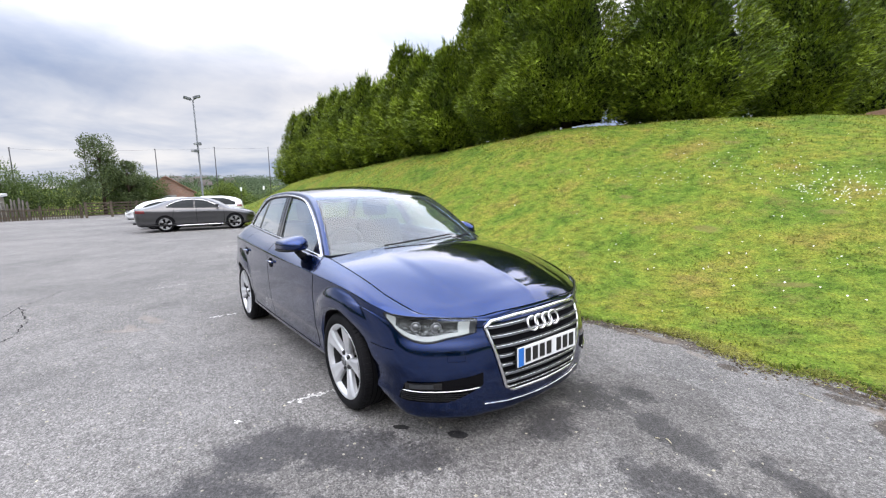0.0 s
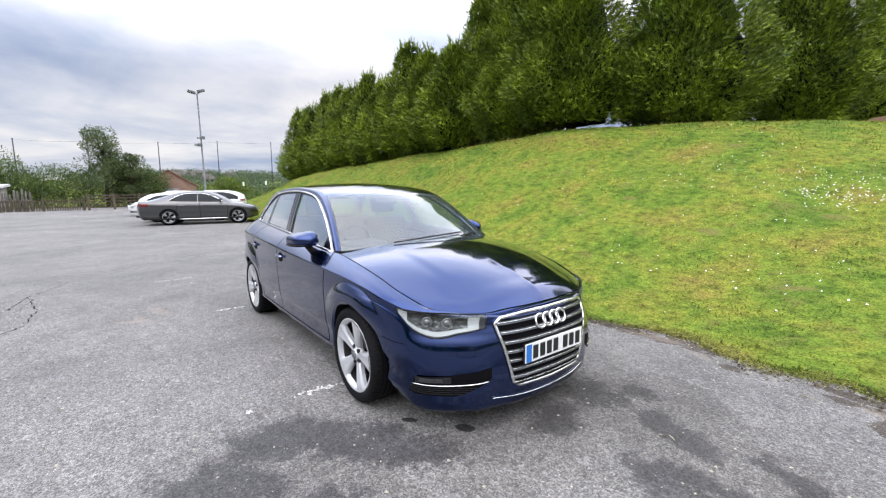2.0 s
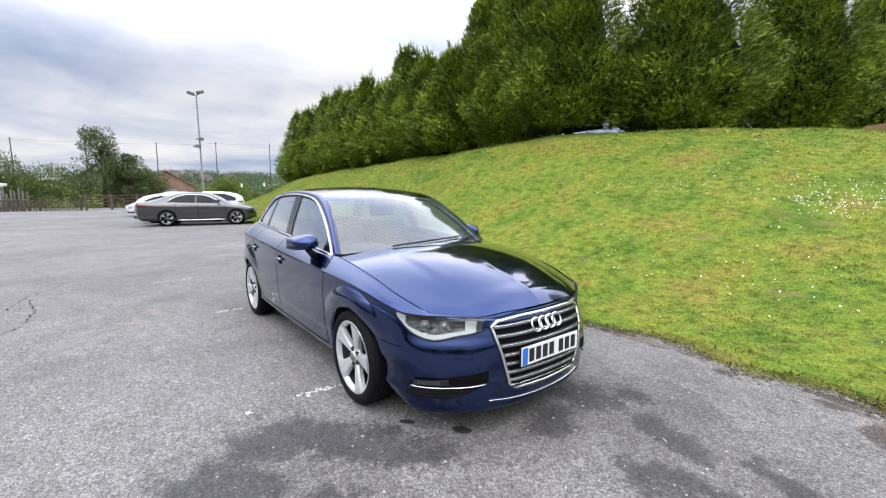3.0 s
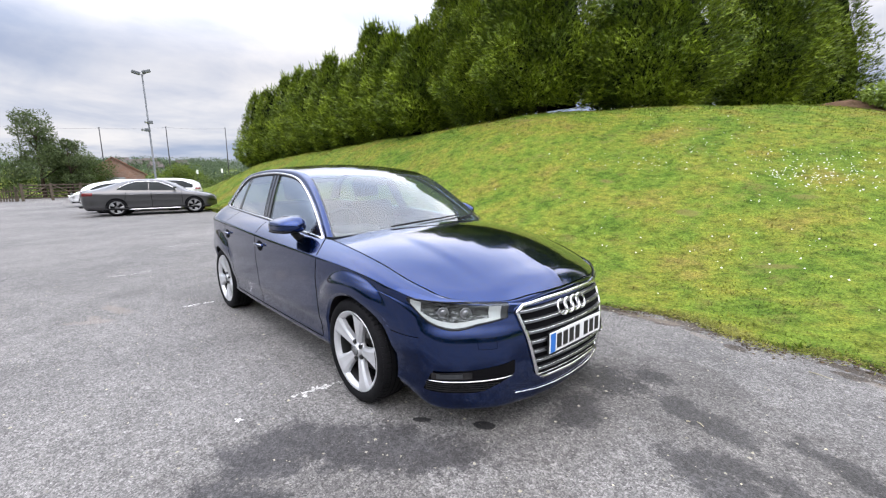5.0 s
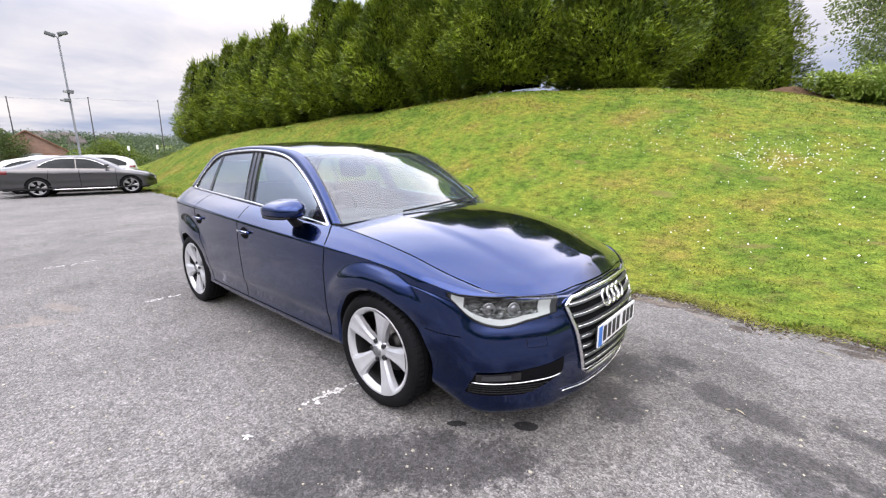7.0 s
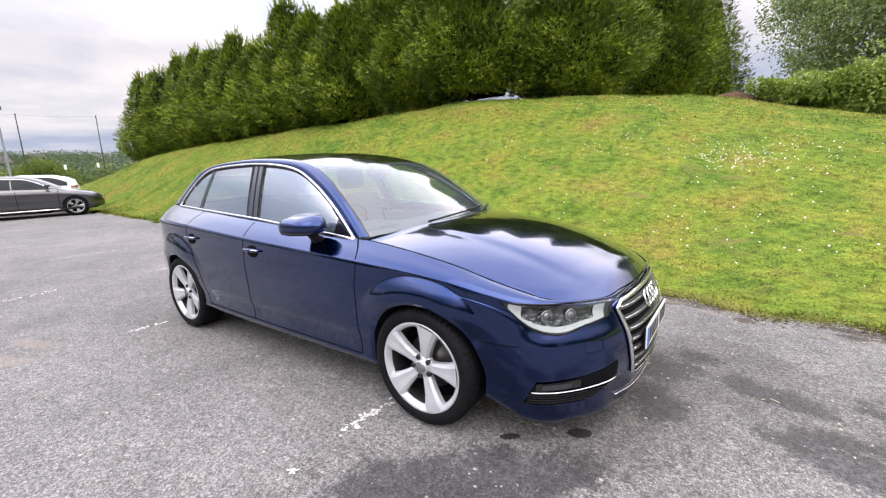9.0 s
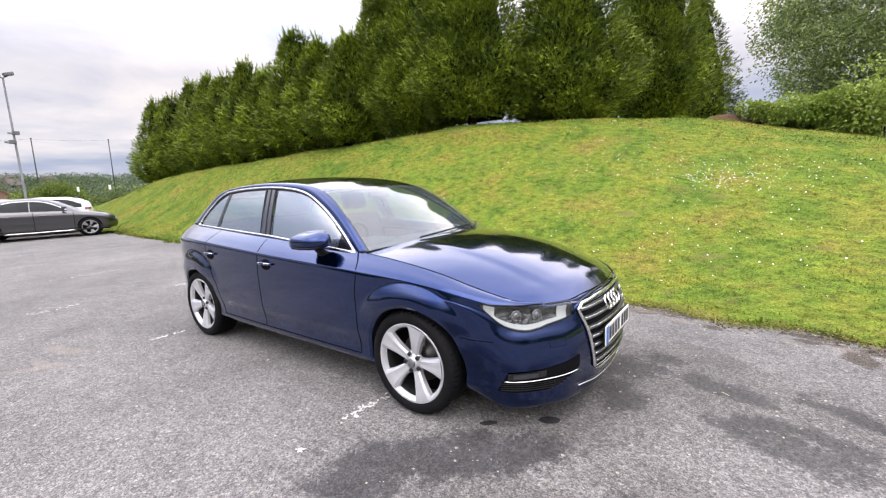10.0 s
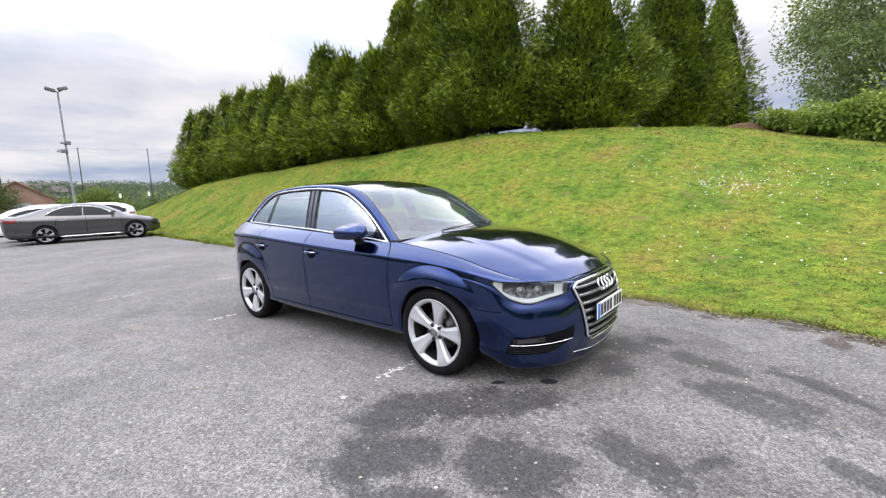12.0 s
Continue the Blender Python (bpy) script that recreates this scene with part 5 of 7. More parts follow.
    link_mesh("hub_cap", v, f, alloy, w)
    v, f = lathe_mesh([(0.030, -0.090), (0.030, -0.098), (0.026, -0.100), (0.0005, -0.100)], 28)
    link_mesh("centre_cap", v, f, LAMPGREY, w)
    bolt = None
    for k in range(5):
        t = 2 * math.pi * (k + 0.5) / 5
        c = (0.053 * math.sin(t), 0, 0.053 * math.cos(t))
        if bolt is None:
            v, f = lathe_mesh([(0.0145, -0.072), (0.0145, -0.089), (0.0115, -0.091), (0.009, -0.085), (0.0005, -0.085)], 6)
            ob = link_mesh("wheel_bolt", v, f, DARKALLOY, w, "", False)
            bolt = ob.data
        else:
            ob = new("wheel_bolt", bolt)
            ob.parent = w
        ob.location = c
    return w


first_wheel = make_wheel(SILVER, "silver five-spoke alloy wheel with black tyre")
first_wheel.parent = car
first_wheel.matrix_basis = pose(AXLE, -0.768, HUB, 0, 14, 0)
for x, y, spin, turn in ((-AXLE, -0.755, 40, 0), (AXLE, 0.768, 0, 180), (-AXLE, 0.755, 20, 180)):
    copy_thing(first_wheel, pose(x, y, HUB, 0, spin, turn))


# ---- inside the cabin ----
def build_cabin_inside():
    bm = bmesh.new()
    box(bm, (0.42, -0.68, 0.62), (0.98, 0.68, 0.93), 0.06)
    box(bm, (0.40, -0.55, 0.86), (0.66, -0.20, 0.965), 0.035)
    part("dashboard", bm, CABIN, car, "", True)
    bm = bmesh.new()
    box(bm, (-1.55, -0.74, 0.26), (0.95, 0.74, 0.30), 0.01)
    box(bm, (-1.9, -0.70, 0.30), (-1.25, 0.70, 0.93), 0.04)
    for s in (-1, 1):
        box(bm, (-1.3, s * 0.745 - 0.03, 0.30), (0.70, s * 0.745 + 0.03, 0.90), 0.02)
    part("cabin_tub", bm, CABIN, car)
    # steering wheel on the right-hand side
    c, tilt = Vector((0.30, -0.37, 0.92)), radians(66)
    ax_u, ax_v = Vector((0, 1, 0)), Vector((math.cos(tilt), 0, math.sin(tilt)))
    ring = [c + (ax_u * math.cos(t) + ax_v * math.sin(t)) * 0.182 for t in np.linspace(0, 2 * math.pi, 36, endpoint=False)]
    v, f = tube_mesh(ring, 0.016, 8, True)
    steer = link_mesh("steering_wheel", v, f, CABIN, car)
    bm = bmesh.new()
    box(bm, (-0.02, -0.075, -0.06), (0.03, 0.075, 0.06), 0.015, Matrix.Translation(c) @ Matrix.Rotation(radians(24), 4, "Y"))
    part("steering_hub", bm, CABIN, steer)
    for a in (0, math.pi, -math.pi / 2):
        v, f = tube_mesh([c, c + (ax_u * math.cos(a) + ax_v * math.sin(a)) * 0.178], 0.014, 6)
        link_mesh("steering_spoke", v, f, CABIN, steer)

    def seat(y, x):
        s = tagged(new("front_seat"), "dark cloth front seat with headrest")
        s.parent = car
        bm = bmesh.new()
        box(bm, (x - 0.25, y - 0.25, 0.36), (x + 0.27, y + 0.25, 0.56), 0.06)
        part("seat_cushion", bm, CLOTH, s, "", True)
        bm = bmesh.new()
        box(bm, (-0.075, -0.25, 0.0), (0.075, 0.25, 0.62), 0.06, Matrix.Translation((x - 0.25, y, 0.50)) @ Matrix.Rotation(radians(-17), 4, "Y"))
        part("seat_back", bm, CLOTH, s, "", True)
        bm = bmesh.new()
        box(bm, (-0.05, -0.135, 0.0), (0.05, 0.135, 0.19), 0.045, Matrix.Translation((x - 0.455, y, 1.14)) @ Matrix.Rotation(radians(-12), 4, "Y"))
        part("headrest", bm, CLOTH, s, "", True)

    seat(-0.37, 0.02)
    seat(0.37, 0.02)
    bm = bmesh.new()
    box(bm, (-1.22, -0.62, 0.40), (-0.70, 0.62, 0.60), 0.06)
    box(bm, (-1.36, -0.62, 0.52), (-1.20, 0.62, 1.06), 0.05)
    part("rear_seat", bm, CLOTH, car, "", True)
    bm = bmesh.new()
    box(bm, (0.27, -0.12, 1.265), (0.30, 0.12, 1.325), 0.015)
    part("rear_view_mirror", bm, BLACK, car)


build_cabin_inside()

# ---- plants ----
CONIFER = leafy("cypress_green", (0.027, 0.062, 0.007), (0.215, 0.315, 0.038), 0.6, 0.08, 0.9)
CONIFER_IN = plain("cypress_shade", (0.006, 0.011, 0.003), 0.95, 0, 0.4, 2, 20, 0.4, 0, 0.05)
BARK = plain("bark", (0.060, 0.045, 0.032), 0.9, 0, 0.35, 5, 60, 0.6, 0, 0.02)
BIRCH_LEAF = leafy("birch_leaf", (0.130, 0.200, 0.080), (0.240, 0.310, 0.150), 0.5, 0.4, 0.5)
LAUREL_LEAF = leafy("laurel_leaf", (0.190, 0.290, 0.055), (0.285, 0.370, 0.095), 0.38, 0.35, 0.35)
WOOD_LEAF = leafy("woodland_leaf", (0.052, 0.092, 0.022), (0.098, 0.145, 0.040), 0.6, 0.2, 0.3)


def grass_material():
    m = leafy("grass_blade", (0.2, 0.2, 0.03), (0.2, 0.2, 0.03), 0.6, 0.35, 0.6)
    nodes, links = m.node_tree.nodes, m.node_tree.links
    k = [n for n in nodes if n.type == "MIX_RGB"][0]
    links.new(grass_colour(nodes, links), k.inputs[1])
    return m


GRASS = grass_material()
PETAL = plain("daisy_petal", (0.78, 0.78, 0.74), 0.6, 0, 0.05, 20, 200, 0)
SOIL = plain("bare_soil", (0.120, 0.075, 0.045), 0.95, 0, 0.35, 3, 40, 0.8, 0, 0.03)

SPRAY = np.array([(0, 0, 0), (0.45, 0.055, 0.03), (0.45, -0.055, 0.03), (1.0, 0.0, -0.02), (0.30, 0.03, 0.02), (0.62, 0.26, 0.06), (0.50, 0.05, 0.02), (0.30, -0.03, 0.02), (0.62, -0.26, 0.06), (0.50, -0.05, 0.02),
                  (0.55, 0.03, 0.02), (0.90, 0.17, 0.02), (0.70, 0.03, 0.02), (0.55, -0.03, 0.02), (0.90, -0.17, 0.02), (0.70, -0.03, 0.02)])
SPRAY_TRIS = [(0, 2, 1), (1, 2, 3), (4, 5, 6), (7, 9, 8), (10, 11, 12), (13, 15, 14)]
LEAF = np.array([(0, 0, 0), (0.5, 0.27, 0.06), (0.5, -0.27, 0.06), (1.0, 0.0, -0.05)])
LEAF_TRIS = [(0, 2, 1), (1, 2, 3)]


def crown_radius(t, taper):
    """Egg-shaped, widest low down, drawn out to a tip."""
    return np.minimum(1.0, ((t + 0.05) / 0.26)) ** 0.55 * (1 - t) ** taper * 1.06


def conifer(x, y, radius, top, seed, count=5200, skirt=0.25, taper=0.55, fine=1.0):
    rng = np.random.default_rng(seed)
    z0 = float(land(x, y))
    h = top - z0
    tree = thing("cypress_tree", "dense dark green cypress in a tall hedge on the bank", "tree", (x, y, z0), 0, "hedge of cypresses")
    v, f = tube_mesh([(0, 0, -0.1), (0.02, 0, h * 0.35), (0.0, 0.02, h * 0.7), (0, 0, h * 0.93)], [0.17, 0.12, 0.06, 0.015], 8)
    link_mesh("trunk", v, f, BARK, tree)
    base = skirt / h
    lobes = rng.uniform(0, 2 * math.pi, 5)

    def bulge(a, t):
        return 1 + 0.11 * np.sin(3 * a + lobes[0] + 5 * t) + 0.09 * np.sin(7 * a + lobes[1] - 9 * t) + 0.05 * np.sin(33 * t + lobes[2] + 2 * a) + 0.05 * np.sin(15 * a + lobes[3]) * np.sin(24 * t + 3 * np.sin(5 * a) + lobes[4])

    # near-black core: the shade inside the crown, put into its colour
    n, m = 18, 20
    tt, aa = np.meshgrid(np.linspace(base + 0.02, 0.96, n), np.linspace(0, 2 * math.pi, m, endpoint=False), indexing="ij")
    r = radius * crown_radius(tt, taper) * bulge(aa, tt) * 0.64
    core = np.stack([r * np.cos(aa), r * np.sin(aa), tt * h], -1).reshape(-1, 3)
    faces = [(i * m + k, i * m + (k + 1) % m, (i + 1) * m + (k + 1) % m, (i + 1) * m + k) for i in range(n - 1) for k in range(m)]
    link_mesh("crown_shade_core", core, faces, CONIFER_IN, tree)
    t = base + (1 - base) * (1 - np.sqrt(rng.uniform(0, 1, count) * 0.985)) * 0.999
    t = np.where(rng.uniform(size=count) < 0.06, rng.uniform(0.80, 1.0, count), t)
    # the side towards the car park grows thickest
    a = rng.uniform(0, 2 * math.pi, count)
    a = np.where((np.sin(a) > 0.45) & (rng.uniform(size=count) < 0.85), -a, a)
    depth = rng.uniform(0.68, 1.04, count)
    rr = radius * crown_radius(t, taper) * bulge(a, t) * depth
    pos = np.stack([rr * np.cos(a), rr * np.sin(a), t * h], -1)
    lift = np.clip(0.15 + 0.75 * t + rng.normal(0, 0.3, count), -0.4, 2.0)
    ahead = np.stack([np.cos(a), np.sin(a), lift], -1) + rng.normal(0, 0.38, (count, 3))
    out = np.stack([np.cos(a), np.sin(a), 0.1 + 1.8 * t], -1)
    fr = frames_from(ahead, out, rng, 0.9)
    size = rng.uniform(0.10, 0.27, count) * (0.8 + 0.1 * radius) * fine
    size = np.where(t > 0.9, size * 1.3, size)
    # thin leaders that stand out of the top
    w = 90
    s = rng.uniform(0.72, 1.0, w)
    q, d = rng.uniform(0, 2 * math.pi, w), rng.uniform(0.3, 1.0, w)
    rad = radius * crown_radius(s, taper) * d
    pos = np.concatenate([pos, np.stack([rad * np.cos(q), rad * np.sin(q), s * h + 0.1], -1)])
    up = np.stack([0.35 * np.cos(q), 0.35 * np.sin(q), np.ones(w)], -1) + rng.normal(0, 0.15, (w, 3))
    fr = np.concatenate([fr, frames_from(up, rng.normal(size=(w, 3)), rng, 3.0) * np.array([1.0, 0.55, 1.0])])
    size = np.r_[size, rng.uniform(0.35, 0.75, w)]
    v, f = scatter(SPRAY * np.array([1.0, 0.8, 1.0]), SPRAY_TRIS, pos, fr, size)
    fast_mesh("crown", v, f, CONIFER, tree)
    return tree


HEDGE = [(-2.50, 12.1, 2.60, 9.2, 7600), (-5.0, 10.0, 2.25, 9.0, 8200), (-6.9, 9.8, 2.0, 8.8, 6600), (-8.6, 9.8, 1.75, 8.6, 6000), (-9.6, 8.9, 1.45, 6.7, 5000), (-11.6, 9.1, 1.5, 7.0, 5000), (-13.2, 9.2, 1.45, 7.7, 4600),
         (-15.3, 9.1, 1.5, 6.5, 4200), (-17.6, 9.4, 1.5, 7.4, 4200), (-19.6, 9.4, 1.5, 7.1, 3800), (-21.6, 9.5, 1.5, 7.4, 3600), (-23.8, 9.6, 1.5, 7.5, 3400), (-25.8, 9.3, 1.5, 7.0, 3200), (-27.6, 9.0, 1.4, 6.9, 3000),
         (-0.70, 16.3, 2.45, 11.4, 7600), (0.3, 21.9, 2.1, 9.6, 5200)]
for k, (x, y, r, top, count) in enumerate(HEDGE):
    conifer(x, y, r * (1.25 if 3 < k < 14 else 1.0), top, 100 + k, int(count * (4.2 if k < 4 or k == 14 else 2.3)), 0.27 if k == 1 else 0.03, 0.78 if k > 13 else (0.70 if k == 0 else 0.48 if k < 4 else (0.52, 0.60, 0.66)[k % 3]), 0.95 if k < 4 or k == 14 else 1.25)


def leaf_cloud(rng, centres, radii, count, size, leaf=LEAF):
    """Leaves through a number of overlapping clumps."""
    pick = rng.integers(0, len(centres), count)
    d = rng.normal(size=(count, 3))
    d /= np.linalg.norm(d, axis=1, keepdims=True)
    r = rng.uniform(0.25, 1.0, count) ** 0.45
    pos = centres[pick] + d * (r[:, None] * radii[pick])
    ahead = d + rng.normal(0, 0.7, (count, 3)) + np.array([0, 0, -0.25])
    fr = frames_from(ahead, np.tile((0.0, 0.0, 1.0), (count, 1)) + rng.normal(0, 0.5, (count, 3)), rng, 1.2)
    return scatter(leaf, LEAF_TRIS, pos, fr, rng.uniform(0.7, 1.3, count) * size)


def broadleaf(name, label, x, y, z, height, spread, seed, leaf_mat, count, size, clumps=26, low=0.25, group="", bark=None):
    """A tapered trunk, limbs, and a crown of leaves in clumps."""
    rng = np.random.default_rng(seed)
    tree = thing(name, label, "tree", (x, y, z), 0, group)
    v, f = tube_mesh([(0, 0, -0.2), (0.05, 0.03, height * 0.3), (-0.04, 0.06, height * 0.6), (0, 0, height * 0.9)], [height * 0.022, height * 0.017, height * 0.010, 0.01], 8)
    link_mesh("trunk", v, f, bark or BARK, tree)
    t = rng.uniform(low, 1.0, clumps)
    a = rng.uniform(0, 2 * math.pi, clumps)
    rad = spread * np.sqrt(np.clip(1 - ((t - 0.52) / 0.55) ** 2, 0.03, 1)) * rng.uniform(0.35, 0.95, clumps)
    centres = np.stack([rad * np.cos(a), rad * np.sin(a), t * height], -1)
    for c in centres[:12]:
        s = max(0.15, c[2] / height - 0.22) * height
        v, f = tube_mesh([(0, 0, s), (c[0] * 0.5, c[1] * 0.5, (s + c[2]) / 2 + 0.1), tuple(c)], [height * 0.008, height * 0.005, 0.008], 5)
        link_mesh("limb", v, f, bark or BARK, tree)
    radii = rng.uniform(0.22, 0.40, (clumps, 1)) * spread * np.array([1, 1, 0.8])
    v, f = leaf_cloud(rng, centres, radii, count, size)
    fast_mesh("crown", v, f, leaf_mat, tree)
    return tree


BIRCH_BARK = plain("birch_bark", (0.42, 0.40, 0.37), 0.8, 0, 0.35, 8, 40, 0.3, 0, 0.01)
broadleaf("birch_tree", "pale green leafy birch behind the laurel hedge", 7.0, 24.5, float(land(7.0, 24.5)), 10.8, 4.6, 7, BIRCH_LEAF, 125000, 0.135, 190, 0.08, "", BIRCH_BARK)


def laurel_hedge():
    rng = np.random.default_rng(21)
    hedge = thing("laurel_hedge", "bright green broad-leaved laurel hedge on top of the bank", "hedge", (0, 0, 0))
    line = np.array([(3.25, 14.1), (3.9, 14.1), (4.7, 14.0), (6.0, 13.9), (7.4, 13.8), (9.0, 13.7), (11.0, 13.5), (13.0, 13.3)])
    wide = np.array([0.70, 1.0, 1.5, 2.0, 2.3, 2.4, 2.4, 2.4])
    centres, radii = [], []
    for (x, y), w in zip(line, wide):
        for _ in range(12):
            dx, dy = rng.uniform(-0.7, 0.7), rng.uniform(-0.5, 0.5)
            z = float(land(x + dx, y + dy))
            centres.append((x + dx, y + dy, z + rng.uniform(0.15, 0.75) * w * 1.15))
            radii.append(rng.uniform(0.35, 0.55) * np.array([1, 1, 0.75]) * w * 0.9)
    v, f = leaf_cloud(rng, np.array(centres), np.array(radii), 44000, 0.10)
    fast_mesh("foliage", v, f, LAUREL_LEAF, hedge)
    for x, y in line[:-1]:
        for k in range(3):
            bx, by = x + rng.uniform(-0.4, 0.4), y + rng.uniform(-0.3, 0.3)
            z = float(land(bx, by))
            v, f = tube_mesh([(bx, by, z - 0.1), (bx + rng.uniform(-0.2, 0.2), by, z + 0.4), (bx + rng.uniform(-0.4, 0.4), by + 0.1, z + 0.9)], [0.03, 0.022, 0.008], 5)
            link_mesh("stem", v, f, BARK, hedge)


laurel_hedge()


def soil_heap():
    n, m = 14, 26
    verts = []
    for i in range(n):
        s = i / (n - 1)
        for k in range(m):
            a = 2 * math.pi * k / m
            r = (1 - s) * (1 + 0.14 * math.sin(3 * a + 1) + 0.10 * math.sin(8 * a + 4 * s))
            x, y = 2.05 + 1.10 * r * math.cos(a), 13.9 + 0.60 * r * math.sin(a)
            verts.append((x, y, float(land(x, y)) - 0.05 + 0.44 * s ** 0.7 + 0.10 * (math.sin(9 * a + 5 * s) + math.sin(5 * a - 11 * s)) * s * (1 - s)))
    ob = link_mesh("soil_heap", verts, [(i * m + k, i * m + (k + 1) % m, (i + 1) * m + (k + 1) % m, (i + 1) * m + k) for i in range(n - 1) for k in range(m)], SOIL)
    tagged(ob, "heap of reddish brown bare soil beside the hedge", "soil heap")


soil_heap()


def lawn():
    """Blades on the bank, thick where it is near, thinner far off."""
    rng = np.random.default_rng(33)
    n = 840000
    x = rng.uniform(-32, 9.5, n)
    y = along(TOE, x) + rng.uniform(0, 1, n) ** 1.25 * 12.5
    y = np.where(rng.uniform(size=n) < 0.10, along(TOE, x) + rng.normal(0.03, 0.06, n) - 0.10 * np.clip(np.sin(4.3 * x + 1) * np.sin(1.9 * x) + 0.4 * np.sin(11 * x), 0, 1), y)
    far = np.hypot(x - 2.8, y + 2.5)
    keep = rng.uniform(size=n) < np.clip((7.0 / far) ** 1.0, 0.1, 1) * (y < along(CREST, x) + 3)
    for cx, cy, rx, ry in BARE_SPOTS:
        keep &= ~((np.hypot((x - cx) / rx, (y - cy) / ry) < 0.8) & (rng.uniform(size=len(x)) < 0.45))
    x, y, far = x[keep], y[keep], far[keep]
    tuft = 0.5 + 0.3 * np.sin(x * 2.3 + 1.7 * np.sin(y * 1.1)) * np.sin(y * 2.9 + x) + 0.45 * np.sin(x * 17 + 2 * np.sin(y * 9)) * np.sin(y * 21 + 2 * np.sin(x * 7))
    z = land(x, y) - 0.004
    n = len(x)
    size = rng.uniform(0.012, 0.034, n) * (0.60 + 0.65 * np.clip(tuft, 0, 1)) * np.clip(far / 8.5, 1, 1.7)
    near_edge = (y - along(TOE, x)) < 0.10
    size = np.where(near_edge, size * rng.uniform(1.0, 2.4, n), size)
    ahead = np.stack([rng.normal(0, 1.1, n), rng.normal(0, 1.1, n), np.ones(n)], -1)
    fr = frames_from(ahead, np.tile((0.0, 0.0, 1.0), (n, 1)) + rng.normal(0, 0.3, (n, 3)), rng, 0.7)
    blade = np.array([(0, 0.15, 0), (0, -0.15, 0), (0.62, 0.10, 0.05), (1.0, 0.0, -0.05)])
    v, f = scatter(blade, [(0, 1, 2), (2, 1, 3)], np.stack([x, y, z], -1), fr, size)
    ob = fast_mesh("grass", v, f, GRASS)
    tagged(ob, "short mown grass, yellow-green, covering the bank", "grass", "", "stuff")


lawn()


def straw_fringe():
    """Longer, paler grass that hangs over the broken edge of the asphalt."""
    rng = np.random.default_rng(35)
    n = 9000
    x = np.concatenate([rng.uniform(-6, 7, n // 2), rng.normal(2.75, 0.45, n - n // 2)])
    y = along(TOE, x) - 0.02 + rng.normal(0.02, 0.075, n)
    keep = rng.uniform(size=n) < 0.35 + 0.65 * (np.sin(x * 6.1) * np.sin(x * 2.7 + 1) > -0.15)
    x, y = x[keep], y[keep]
    n = len(x)
    ahead = np.stack([rng.normal(0, 1.2, n), rng.normal(-0.6, 1.0, n), rng.uniform(0.15, 0.8, n)], -1)
    fr = frames_from(ahead, np.tile((0.0, 0.0, 1.0), (n, 1)) + rng.normal(0, 0.3, (n, 3)), rng, 0.7)
    blade = np.array([(0, 0.06, 0), (0, -0.06, 0), (0.62, 0.05, 0.10), (1.0, 0.0, -0.02)])
    v, f = scatter(blade, [(0, 1, 2), (2, 1, 3)], np.stack([x, y, np.maximum(land(x, y), 0.0) + 0.003], -1), fr, rng.uniform(0.014, 0.042, n))
    ob = fast_mesh("grass_fringe", v, f, leafy("straw_grass", (0.205, 0.250, 0.050), (0.380, 0.380, 0.130), 0.6, 0.3, 0.4))
    tagged(ob, "pale straw-green grass fringe over the asphalt edge", "grass", "", "stuff")


straw_fringe()


def daisies():
    rng = np.random.default_rng(44)
    spots = [(2.25, 6.8, 0.40, 0.22, 120), (2.9, 6.9, 0.5, 0.35, 60), (2.5, 7.6, 0.7, 0.35, 50), (-0.2, 6.6, 0.6, 0.25, 40), (0.4, 7.2, 0.5, 0.3, 30), (1.4, 7.4, 0.5, 0.3, 40), (3.6, 7.6, 0.7, 0.4, 45), (0.0, 5.5, 3.5, 1.6, 70), (2.9, 4.6, 1.6, 1.1, 60), (-4.5, 8.2, 3.0, 0.5, 60), (-1.5, 9.6, 2.4, 0.7, 50)]
    x = np.concatenate([rng.normal(a, c, k) for a, b, c, d, k in spots])
    y = np.concatenate([rng.normal(b, d, k) for a, b, c, d, k in spots])
    ok = y > along(TOE, x) + 0.4
    x, y = x[ok], y[ok]
    head = np.array([(0.5 * math.cos(a), 0.5 * math.sin(a), 0.12) for a in np.linspace(0, 2 * math.pi, 8, endpoint=False)] + [(0, 0, 0)])
    tris = [(8, k, (k + 1) % 8) for k in range(8)]
    n = len(x)
    fr = frames_from(np.tile((1.0, 0.0, 0.0), (n, 1)) + rng.normal(0, 0.3, (n, 3)), np.tile((0.0, -0.5, 1.0), (n, 1)) + rng.normal(0, 0.25, (n, 3)), rng, 0.2)
    v, f = scatter(head, tris, np.stack([x, y, land(x, y) + 0.062], -1), fr, rng.uniform(0.011, 0.025, n))
    ob = fast_mesh("daisies", v, f, PETAL)
    tagged(ob, "small white daisies scattered in the lawn", "flowers", "", "stuff")


daisies()



